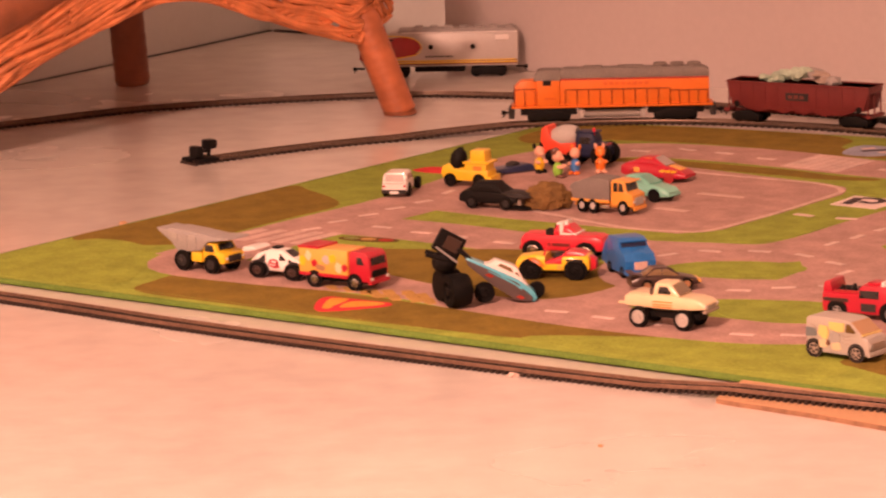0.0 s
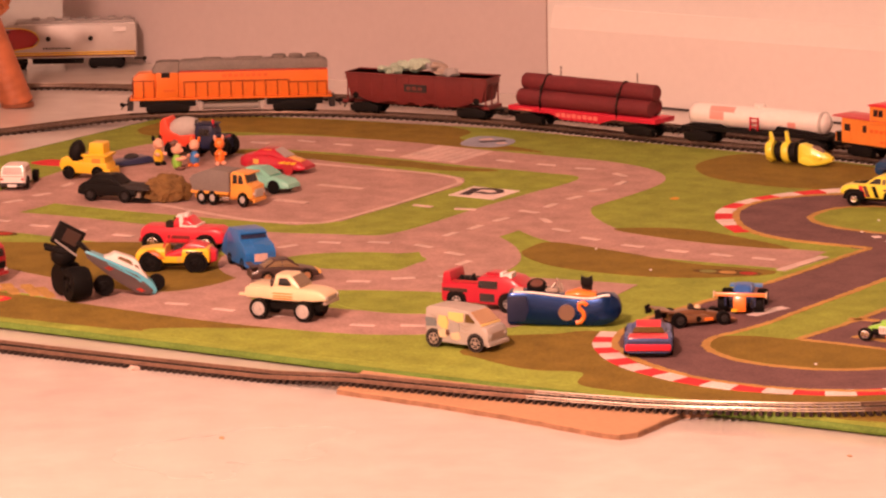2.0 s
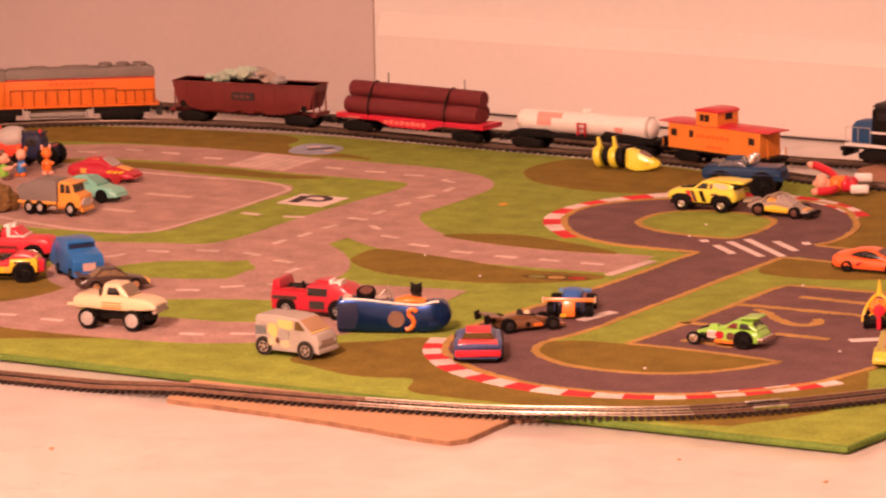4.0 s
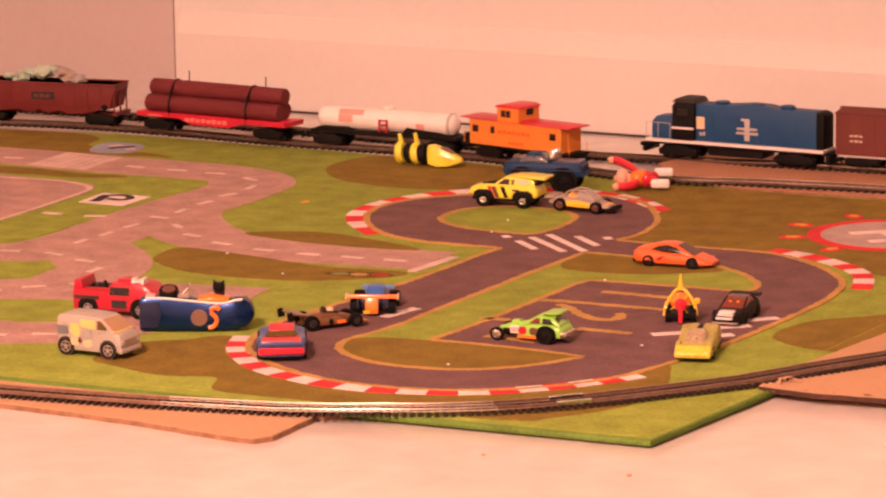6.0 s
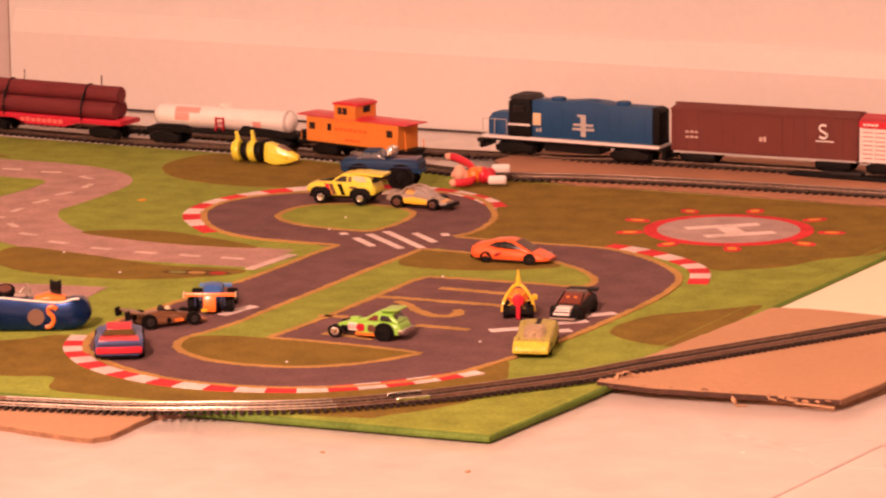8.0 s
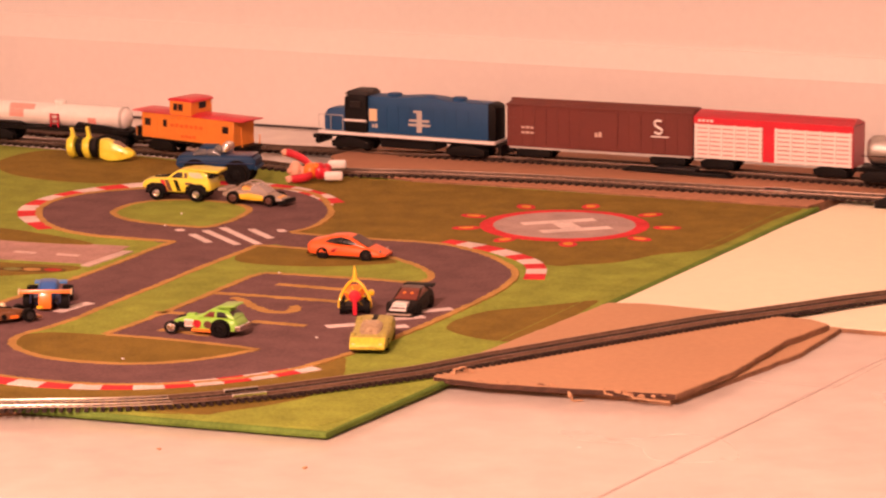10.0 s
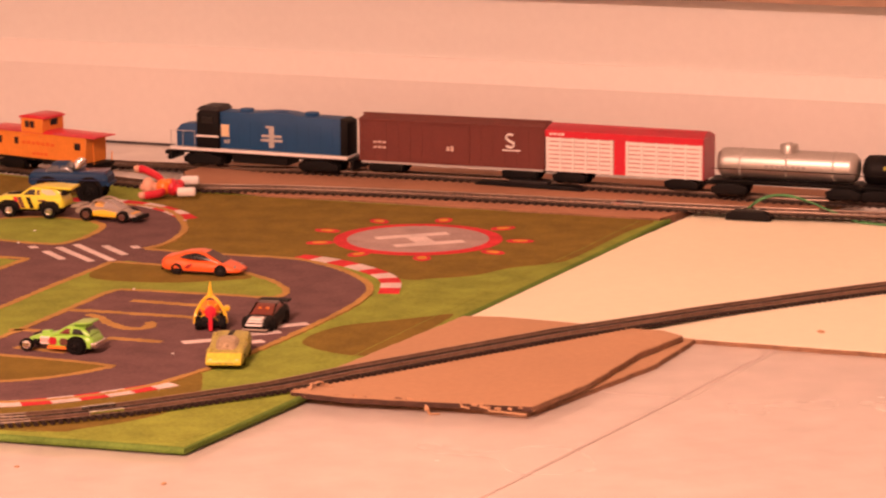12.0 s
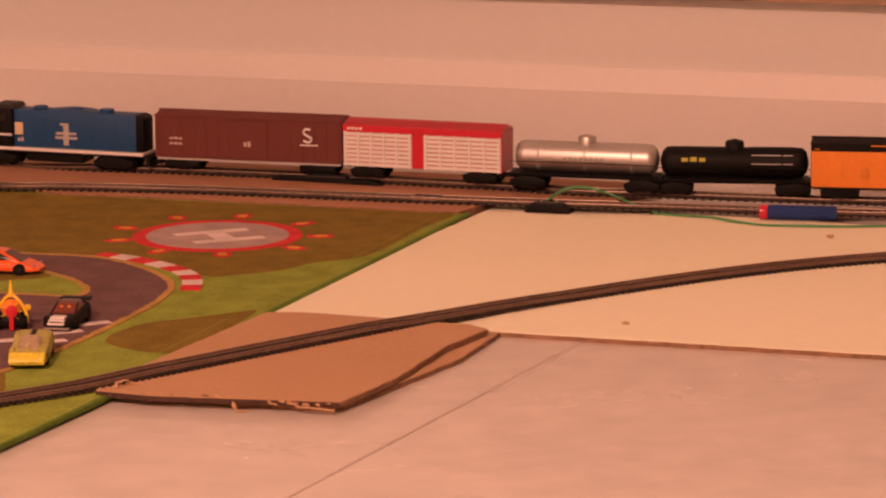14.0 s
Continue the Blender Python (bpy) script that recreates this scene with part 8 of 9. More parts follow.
def blue_monster():
    r = park("monster_pickup", "dull blue toy pickup truck on big black tyres", "truck", (0.789, 3.299), -28, 34, size=0.93)
    shell(r, "body", [(-41, 14, 18, 26, 0.94), (-38, 15.6, 16, 29, 0.93), (-12, 16, 15.5, 30, 0.92), (14, 16, 15.5, 30, 0.93), (37, 15.6, 16, 29.5, 0.95), (41, 14.4, 18, 26, 0.95)], "denim")
    shell(r, "cab", [(-24, 13.4, 28, 31, 0.95), (-17, 13.6, 28, 37, 0.84), (-2, 13.6, 28, 37.5, 0.84), (5, 13.6, 28, 31, 0.95)], "slate_glass", "smoky glass cab")
    shell(r, "cab_roof", [(-17, 11.6, 36, 38, 0.9), (-2, 11.6, 36, 38.2, 0.9)], "denim")
    pillar(r, (-9, 13.2, 30), (-9, 11.4, 37), 0.9, "denim")
    hull(r, "bed", [(10, 28), (10, 30.6), (38, 30.6), (38, 28)], 26, "navy", 0.3, label="dark open bed")
    for yy in (-5.5, 5.5):
        part("chrome_stack", lathe([(0.0030, 0.0), (0.0052, 0.002), (0.0054, 0.007), (0.0040, 0.0105), (0.001, 0.0115)], 16, pose(0.008, yy * MM, 0.0305, 0, 14, 0)), "chrome", r, "chrome engine part")
    tint(r, "side_trim", [(-38, 22), (-38, 23), (39, 23), (39, 22)], -16.0, "navy")
    block(r, "chassis", -32, 32, -9, 9, 9, 16, "black")
    block(r, "bumper", 39, 43, -15, 15, 16, 19.5, "denim", 0.9)
    arches(r, (-21, 22), 31.6, 12)
    four(r, (-21, 22), 38, 10.8, 10, "black")


def yellow_pod():
    r = stand("toy_rotorcraft", "yellow toy craft with black bands, lying on the mat", "toy craft", 0.718, 3.480, -36, size=0.8)
    shell(r, "nose_shell", [(2, 8, 4, 25, 0.8), (8, 11, 1, 26, 0.75), (18, 11.5, 0.2, 23, 0.72), (30, 9.5, 1, 18, 0.72), (40, 6.5, 4, 13.5, 0.75), (45, 3.5, 6, 10.5, 0.8)], "lemon")
    for xx, mname, rr in ((-6, "black", 12.6), (-24, "black", 12.2), (-15, "lemon", 13.2), (-36, "lemon", 13.0)):
        part("ring_band", lathe([(rr * 0.55 * MM, -0.0050), (rr * 0.92 * MM, -0.0046), (rr * MM, -0.0030), (rr * MM, 0.0030), (rr * 0.92 * MM, 0.0046), (rr * 0.55 * MM, 0.0050)], 22, pose(xx * MM, 0, 0.0136, 0, 82, 0)), mname, r)
    part("shaft", rod((-0.042, 0, 0.0136), (0.008, 0, 0.0136), 0.0070), "black", r)
    for xx, top in ((-15, 39), (-36, 37)):
        hull(r, "fin", [(xx - 5, 22), (xx - 2.5, 30), (xx - 4.0, top), (xx - 1.0, top + 1), (xx + 1.5, 31), (xx + 4, 23)], 5, "lemon", 0.8)
        hull(r, "foot_fin", [(xx - 4, 6), (xx - 2, 0.2), (xx + 1.5, 0.2), (xx + 4, 6)], 8, "lemon", 0.7)
    shell(r, "cockpit", [(14, 6.5, 17, 22.5, 0.8), (22, 7.2, 15, 23.4, 0.8), (34, 5, 12, 17.5, 0.8)], "mark_brown", "brown cockpit hollow")
    hull(r, "side_fin", [(4, 4), (16, 0.2), (28, 1.5), (20, 8), (8, 10)], 25, "lemon", 0.7)
    hull(r, "strut", [(10, 12), (12, 15), (34, 11), (33, 8)], 22.5, "lemon", 0.6)


def fallen_doll():
    own = bmesh.new()

    def put(k, build):
        n = len(own.faces)
        build()
        own.faces.ensure_lookup_table()
        for f in own.faces[n:]:
            f.material_index = k
    pieces = ((-19, 0, 8, 7.8, 7.4, 7.2, 0, 0), (-26, -3.5, 8, 2.6, 2.4, 2.4, 0, 0), (-12, 0, 7, 4, 4.5, 4.5, 0, 0), (-14, 6, 6.5, 2.2, 1.6, 2.4, 0, 0), (-2, 0, 7.5, 9, 7.6, 6.5, 0, 2), (8, 0, 7.5, 8, 8.2, 6.6, 0, 1), (15, 6, 8, 7, 4.2, 4.4, 20, 1), (15, -6, 6.5, 7, 4.2, 4.2, -20, 1), (4, -3, 11.5, 4.5, 4, 3, 0, 2))
    for x, y, z, a, b, c, t, k in pieces:
        put(k, lambda: ball(x * MM, y * MM, z * MM, a * MM, b * MM, c * MM, own, t))
    for x, y, z, t in ((27, 10, 11, 4), (24, -10, 5.2, 2)):
        put(3, lambda: shell_foot(own, x, y, z, t))
    for line in ([(-2, 6, 10), (-10, 14, 14), (-24, 24, 17), (-30, 27, 17.5)], [(-2, -6, 5), (-6, -12, 4.5), (-14, -15, 4), (-22, -16, 3.6)]):
        put(1, lambda: tube([Vector(p) * MM for p in line], 0.0032, 10, 5, own))
        tip = line[-1]
        put(0, lambda: ball((tip[0] - 3) * MM, tip[1] * MM, tip[2] * MM, 0.0040, 0.0030, 0.0030, own))
        put(0, lambda: tube([Vector((tip[0] - 3, tip[1], tip[2])) * MM, Vector((tip[0] - 7, tip[1] + 1, tip[2] + 1)) * MM], 0.0012, 8, 2, own))
    ob = link("toy_doll", own, "skin", smooth=True)
    for k in ("bright_red", "orange", "white"):
        ob.data.materials.append(M[k])
    ob.matrix_world = pose(0.882, 3.294, TOP + 0.0008, 0, 0, -18) @ Matrix.Diagonal((0.84, 1.1, 1.25, 1))
    tagged(ob, "small red and orange toy doll lying on the mat", "doll")


def orange_supercar():
    r = park("supercar", "glossy orange toy supercar with dark windows", "car", (0.806, 2.913), -36, 33)
    r.matrix_world = r.matrix_world @ Matrix.Diagonal((1, 1, 0.93, 1))
    shell(r, "body", [(-38, 13, 6, 14.5, 0.92), (-35, 15, 4, 17.4, 0.88), (-25, 16.2, 3.4, 17.6, 0.84), (-12, 16, 3.2, 14.8, 0.9), (10, 16, 3.2, 13.8, 0.90), (22, 15.8, 3.2, 13.0, 0.90), (27, 15.4, 3.2, 11.6, 0.88), (35, 13.6, 3.4, 8.6, 0.88), (40, 10, 4, 6.2, 0.9)], "super_orange", step=4)
    cab = shell(r, "cabin", [(-31, 12.8, 14, 17.6, 0.9), (-16, 13.6, 13, 22.6, 0.78), (-4, 13.8, 12.5, 24.0, 0.74), (5, 13.8, 12, 22.6, 0.77), (25, 13.4, 9.6, 12.0, 0.95)], "super_orange", step=4)
    windows(r, [[(-20, 17.4), (-13, 20.9), (-4, 22.3), (4, 20.8), (14, 15.4), (3, 14.9), (-9, 15.6)]], 23.6, "glass", on=cab)
    pane(r, 23.0, 13.2, 6.0, 22.3, 11.2, 8.6, "glass_brown")
    block(r, "side_skirt", -16, 18, -15.4, 15.4, 2.6, 4.4, "soot", 0.4)
    tint(r, "air_vent", [(-14, 7), (-12, 10), (-6, 12), (-10, 7)], -16.2, "deep_red", "dark air vent")
    hull(r, "side_crease", [(-10, 8.4), (-10, 9.2), (16, 8.0), (16, 7.4)], 32.4, "super_orange", 0.2)
    block(r, "rear_diffuser", -39, -35.5, -13, 13, 3.5, 7, "black")
    lamps(r, 35.0, 10.6, 9.4, 3.4, "glass_grey", "headlight")
    arches(r, (-22, 22), 31.4, 5.4, "black")
    four(r, (-22, 22), 32.4, 5.9, 5, "dark_grey", hub=0.66)


def green_rod():
    r = park("hot_rod", "lime green toy hot rod with open front wheels", "car", (0.621, 2.658), 143, 34, size=0.83)
    r.matrix_world = r.matrix_world @ Matrix.Diagonal((1, 1, 0.86, 1))
    shell(r, "body", [(-36, 12.5, 7, 15, 0.92), (-33, 14, 6, 19, 0.9), (-14, 14.4, 6, 20.5, 0.88), (4, 13, 6, 20, 0.86), (9, 10, 6, 17, 0.86)], "green")
    cab = shell(r, "cabin", [(-33, 12, 18, 20.5, 0.95), (-26, 12.4, 18, 28, 0.8), (-10, 12.4, 18, 29, 0.78), (3, 12, 18, 20.5, 0.95)], "green")
    windows(r, [[(-13.5, 20.8), (-13.5, 26.2), (-9, 26.4), (-2.5, 20.8)]], 24.2, "maroon", 23, 0.16, 28, on=cab)
    windows(r, [[(-27.5, 20.8), (-23.5, 26), (-16, 26.4), (-16, 20.8)]], 24.2, "glass", 23, 0.16, 28, on=cab)
    pane(r, -32.6, 20, -26.4, 27.4, 10.4, 8.8, "soot", "rear_window")
    shell(r, "bonnet", [(4, 8, 8, 20, 0.85), (14, 7.4, 8, 18.6, 0.8), (22, 6.4, 8, 16, 0.8), (30, 5, 8, 13, 0.85)], "green")
    shell(r, "engine_scoop", [(10, 4, 17, 21, 0.8), (18, 4, 16, 20.5, 0.8)], "green")
    block(r, "side_plate", 9, 18, -9, 9, 7.5, 15.5, "white", 0.3, "white side plate")
    for k in range(3):
        block(r, "plate_line", 9.6 + 2.8 * k, 11.6 + 2.8 * k, -9.2, 9.2, 9, 14, "pink", 0.1)
    block(r, "lower_sill", -14, 9, -14.2, 14.2, 4.0, 7.2, "orange", 0.5, "orange lower sill")
    shell(r, "header_pipe", [(17, 8, 6, 13, 0.9), (26, 7, 6, 12, 0.9)], "black")
    for cx, rr in ((3.5, 4.2), (-7.5, 4.0)):
        tint(r, "side_mark", [(cx + rr * math.cos(i * 0.78), 12.5 + rr * math.sin(i * 0.78) * (1 + 0.2 * (i % 2))) for i in range(8)], 14.2 if cx < 0 else 13.2, "red" if cx > 0 else "brown_shade", "round red mark")
    hull(r, "rear_wing", [(-33, 32.4), (-32, 34), (-17, 33.0), (-15, 31.2), (-22, 31)], 23, "green", 0.6)
    hull(r, "wing_base", [(-28, 27), (-27, 33), (-17, 32.5), (-15, 28)], 15, "green", 0.7)
    hull(r, "rear_bumper", [(-39, 7), (-39, 12.5), (-34, 13), (-33, 7)], 27, "chrome", 1.0)
    part("front_axle", rod((0.028, -0.014, 0.0085), (0.028, 0.014, 0.0085), 0.0012), "chrome", r)
    arches(r, (-20, ), 28.2, 9.0)
    for s in (-1, 1):
        wheel(r, -20, s * 17.5, 8.8, 7, "black")
        wheel(r, 29, s * 16, 7.0, 5, "chrome", hub=0.66)


def rotor_car():
    r = stand("toy_gyrocopter", "yellow and red toy gyrocopter car with a spike", "toy craft", 0.758, 2.708, -106, size=0.8)
    block(r, "base", -20, 16, -12, 12, 4, 9, "black", 1.0)
    arch = tube([Vector((0.010, -0.0155, 0.006)), Vector((0.006, -0.0138, 0.016)), Vector((0.003, -0.0072, 0.027)), Vector((0.0, 0.0, 0.0315)), Vector((0.003, 0.0072, 0.027)), Vector((0.006, 0.0138, 0.016)), Vector((0.010, 0.0155, 0.006))], 0.0017, 8, 6)
    part("arch_frame", arch, "yellow", r)
    part("spike", rod((0, 0, 0.030), (0, 0, 0.046), 0.0032, 0.0006), "yellow", r)
    part("engine", ball(0.004, 0, 0.019, 0.0075, 0.0100, 0.0092), "orange", r, "orange engine")
    part("rotor_hub", lathe([(0.001, 0.0), (0.0058, 0.001), (0.0058, 0.005), (0.001, 0.006)], 14, pose(0.014, 0, 0.0190, 0, 90, 0)), "bright_red", r)
    for i in range(7):
        a = i * 0.9
        part("spoke", rod((0.011, 0, 0.0175), (0.011, 0.011 * math.cos(a), 0.0175 + 0.011 * math.sin(a)), 0.0006, seg=6), "yellow", r)
    block(r, "front_post", 16.5, 20, -2.2, 2.2, 0.3, 19, "bright_red", 0.6, "red front post")
    block(r, "side_pod", -6, 4, 13, 19, 16, 21, "yellow", 1.2)
    four(r, (-12, 10), 30, 6.6, 6, "dark_grey")


def black_racer():
    r = stand("sports_coupe", "black toy sports coupe with a white front plate", "car", 0.800, 2.698, 236, size=0.735)
    r.matrix_world = r.matrix_world @ Matrix.Diagonal((1, 1, 0.92, 1))
    shell(r, "body", [(-38, 15, 6, 17, 0.94), (-32, 17, 4.5, 20.5, 0.9), (-8, 17.6, 4, 20, 0.88), (14, 17.4, 4, 16.5, 0.9), (32, 16, 4, 13.5, 0.9), (40, 13, 5, 9, 0.92)], "black")
    shell(r, "cabin", [(-28, 13.4, 17, 20, 0.95), (-16, 13.6, 17, 26, 0.82), (-4, 13.6, 17, 26, 0.82), (15, 13.4, 14, 17, 0.95)], "glass_red", "red-brown tinted cabin")
    shell(r, "roof", [(-18, 11.4, 24.6, 26.6, 0.92), (-4, 11.4, 24.6, 26.4, 0.92)], "soot")
    pillar(r, (15, 12.8, 17), (-4, 11, 25.8), 0.9, "black")
    pillar(r, (-28, 12.8, 19.5), (-17, 11, 25.8), 1.1, "black")
    for yy in (-4.5, 4):
        block(r, "screen_mark", 4, 6, yy - 1.6, yy + 1.6, 20.6, 23.4, "caboose_orange", 0.3, "orange mark")
    hull(r, "bonnet_plate", [(22, 15.6), (23, 17.2), (40.6, 12.4), (41.4, 8.6), (40, 8)], 15, "soot", 0.5)
    for i in range(3):
        block(r, "nose_bar", 34 - 3 * i, 42.4 - 2.2 * i, -9.5 + i, 8.5, 8.4 + 3.1 * i, 10.9 + 3.1 * i, "white", 0.5, "white nose bar")
    hull(r, "rear_wing", [(-41, 23), (-41, 25), (-30, 25), (-29, 22)], 33, "black", 0.6)
    block(r, "front_lip", 36, 41, -14, 14, 3, 5.2, "dust", 0.6)
    four(r, (-22, 21), 36, 7.4, 7, "black")


def yellow_sports():
    r = stand("sports_car", "golden yellow toy sports car with worn paint", "car", 0.738, 2.589, -113, size=0.88)
    r.matrix_world = r.matrix_world @ Matrix.Diagonal((1, 1, 0.86, 1))
    shell(r, "body", [(-38, 14, 6, 18, 0.94), (-34, 16.2, 4.5, 21.5, 0.9), (-10, 16.8, 4, 21.5, 0.86), (10, 16.8, 4, 18, 0.88), (28, 16.4, 4, 14.5, 0.92), (35, 15.6, 4, 11.5, 0.94), (38.6, 14, 5, 8, 0.95)], "gold_worn")
    hull(r, "nose_panel", [(34.5, 4.2), (29.5, 14.6), (31, 15.0), (37.4, 11.0), (39.4, 8), (38.8, 4.4)], 30, "lemon_worn", 0.6, label="brighter yellow nose")
    shell(r, "engine_bubble", [(-8, 8, 19, 21.5, 0.9), (0, 9.4, 17, 25, 0.7), (10, 9.6, 15, 23, 0.7), (22, 8, 13, 16, 0.85)], "bubble_tan", "cloudy clear engine bubble")
    for k, (bx, by) in enumerate(((2, -5), (3, 5), (10, -5.4), (11, 5.2), (17, 0))):
        part("engine_lump", ball(bx * MM, by * MM, (24.2 - 0.32 * bx) * MM, 0.0030, 0.0026, 0.0018), "bubble_tan", r)
    hull(r, "roof_stripe", [(-36, 19.8), (-35, 22), (-10, 22.4), (-9, 20)], 4.6, "black", 0.3, label="black roof stripe")
    for s in (-1, 1):
        shell(r, "fender", [(-33, 2.6, 14, 19, 0.8), (-22, 3.2, 14, 23, 0.7), (-8, 2.6, 14, 20, 0.8)], "gold_worn").location = (0, s * 0.0134, 0)
        shell(r, "fender", [(12, 2.4, 11, 15, 0.8), (22, 2.8, 11, 17.6, 0.7), (33, 2.2, 9, 12.5, 0.8)], "gold_worn").location = (0, s * 0.0134, 0)
        block(r, "mouth_line", 38.8, 39.6, s * 6 - 5, s * 6 + 5, 6.2, 7.0, "gold_worn", 0.1)
    lamps(r, 37.8, 11.5, 9.6, 2.8, "cream", "headlight")
    block(r, "under_tray", -34, 34, -14, 14, 1.6, 4.5, "black", 0.6)
    four(r, (-21, 21), 33, 6.4, 6, "dark_grey")


for build in (dump_truck, white_buggy, box_truck, stunt_truck, red_pickup, yellow_jeep, blue_cab, cream_pickup, brown_car, white_truck, yellow_loader, black_car, straw_heap, orange_dump,
              teal_coupe, red_racer, mixer_tractor, fire_engine, grey_van, blue_hull, copper_racer, orange_racer, striped_car, yellow_suv, beige_buggy, blue_monster, yellow_pod, fallen_doll,
              orange_supercar, green_rod, rotor_car, black_racer, yellow_sports):
    build()
tagged(figurine(0.098, 3.600, -60, ("yellow", "skin", "black")), "small toy figurine in yellow and black", "figurine", "toy figurines")
tagged(figurine(0.133, 3.585, -113, ("bright_blue", "skin", "orange")), "small toy figurine in blue and orange", "figurine", "toy figurines")
tagged(figurine(0.115, 3.566, -20, ("green", "skin", "brown_shade")), "small toy figurine in green and brown", "figurine", "toy figurines")
tagged(figurine(0.158, 3.590, -80, ("orange", "orange", "skin")), "small orange toy figurine beside the tractor", "figurine", "toy figurines")
skid = thing("toy_ramp", "dark navy toy ramp lying flat on the mat", "ramp", pose(0.068, 3.605, TOP + 0.0012, 0, 0, 33))
part("ramp_plate", prism([(-0.030, 0.0), (-0.028, 0.004), (0.020, 0.007), (0.030, 0.0)], 0.009, 0.0008), "navy", skid)
part("ramp_lump", ball(0.004, 0, 0.0068, 0.008, 0.006, 0.0035), "dark_grey", skid)


# ---- wicker chair, only its feet and skirt in view ----
def wicker_chair():
    r = thing("wicker_chair", "orange-brown wicker chair with wrapped cane legs", "chair", pose(-0.25, 4.0, 0))
    inv = Vector((-0.25, 4.0, 0.0))

    def at(x, y, z):
        return Vector((x, y, z)) - inv

    def leg(a, b, r0, mat, label):
        a, b = at(*a), at(*b)
        n = 64
        prof = [(r0 * 0.9, 0.0)] + [(r0 * (0.960 + 0.020 * (i % 2) + 0.012 * math.sin(i * 1.3)), (b - a).length * (i + 1) / (n + 1)) for i in range(n)] + [(r0 * 0.9, (b - a).length)]
        part("leg", lathe(prof, 24, Matrix.Translation(a) @ (b - a).to_track_quat("Z", "Y").to_matrix().to_4x4()), mat, r, label)
    leg((-0.043, 4.060, 0.002), (-0.084, 4.070, 0.115), 0.0185, "wicker_leg", "wrapped cane leg")
    part("foot_cap", lathe([(0.0170, 0.0), (0.0184, 0.0008), (0.0186, 0.0045), (0.0176, 0.0052)], 24, Matrix.Translation(at(-0.0440, 4.0602, 0.0004))), "wicker_dark", r, "dull dark foot cap")
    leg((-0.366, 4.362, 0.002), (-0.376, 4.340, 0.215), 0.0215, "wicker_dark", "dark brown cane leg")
    leg((-0.545, 3.765, 0.002), (-0.500, 3.775, 0.10), 0.0190, "wicker", "wrapped cane leg")
    # the woven skirt: an arch of twisted strands from the right leg to the front left leg
    rng = random.Random(12)
    low = [(-0.070, 4.070, 0.098), (-0.084, 4.054, 0.085), (-0.133, 4.019, 0.100), (-0.198, 3.971, 0.128), (-0.268, 3.920, 0.155), (-0.330, 3.874, 0.140), (-0.399, 3.823, 0.110), (-0.456, 3.782, 0.080), (-0.52, 3.74, 0.055)]
    line = spline([at(*p) for p in low], 14)
    n = len(line)
    part("rolled_border", tube([p + Vector((-0.003, 0.004, 0.004)) for p in line], 0.0075, 10, raw=True), "wicker", r, "rolled cane border")
    for k in range(30):
        off, phase, amp, high = rng.uniform(-0.012, 0.010), rng.uniform(0, 6.3), rng.uniform(0.003, 0.006), 0.002 + 0.0022 * k
        turns = rng.choice((14, 19, 25)) * rng.choice((-1, 1))
        pts = []
        for i, p in enumerate(line):
            t = i / (n - 1)
            swing = math.sin(phase + turns * t)
            pts.append(p + Vector((0.6 * off - 0.006 * math.cos(phase + turns * t), 0.8 * off - 0.007 * math.cos(phase + turns * t), high * (1.0 + 0.25 * math.sin(3.1 * t)) + amp * swing)))
        part("cane_strand", tube(pts, 0.0028 + 0.0016 * rng.random(), 7, raw=True), "wicker", r)
    for k in range(64):
        t = (k + 0.5) / 64
        p = line[int(t * (n - 1))]
        lean = rng.choice((-1, 1)) * rng.uniform(0.03, 0.09)
        top_z = 0.062 + rng.uniform(0, 0.012)
        pts = [p + Vector((0.010 * s + lean * h, 0.012 * s + 0.7 * lean * h, top_z * h)) for s, h in ((-0.6, 0.07), (0.9, 0.3), (-0.9, 0.62), (0.8, 1.0))]
        part("cane_weave", tube(pts, 0.0024 + 0.001 * rng.random(), 7, 4), "wicker", r)
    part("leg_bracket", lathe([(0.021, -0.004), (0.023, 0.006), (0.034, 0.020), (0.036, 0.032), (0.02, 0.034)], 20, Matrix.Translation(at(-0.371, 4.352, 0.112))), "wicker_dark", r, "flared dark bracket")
    # front added up to the seat, dark for the shade between strands
    shade_apron = bmesh.new()
    rows = [[shade_apron.verts.new(p + Vector((back[0], back[1], up))) for back, up in (((-0.004, 0.008), 0.050), ((-0.004, 0.008), 0.215 - p.z), ((-0.016, 0.026), 0.215 - p.z), ((-0.016, 0.026), 0.050))] for p in line]
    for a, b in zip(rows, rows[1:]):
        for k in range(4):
            shade_apron.faces.new((a[k], a[(k + 1) % 4], b[(k + 1) % 4], b[k]))
    shade_apron.faces.new(rows[0][::-1])
    shade_apron.faces.new(rows[-1])
    part("shade_apron", shade_apron, "wicker_dark", r, "dark sheet added for the shade behind the strands")
    # unseen seat above the view, added to shade the floor behind
    corners = [at(-0.03, 4.09, 0), at(-0.36, 4.40, 0), at(-0.88, 4.04, 0), at(-0.55, 3.73, 0)]
    part("seat", plate([(c.x, c.y) for c in corners], 0.213, 0.250, 0.008), "wicker", r, "unseen woven seat, added to shade the floor")
    leg((-0.875, 4.035, 0.002), (-0.84, 4.04, 0.215), 0.0190, "wicker_leg", "wrapped cane leg")
    # core coloured dark to read as the shaded inside of the rim
    part("seat_core_shade", tube([p + Vector((-0.004, 0.010, 0.072)) for p in line], 0.026, 10, raw=True), "wicker_dark", r, "dark core for the shade inside the seat rim")
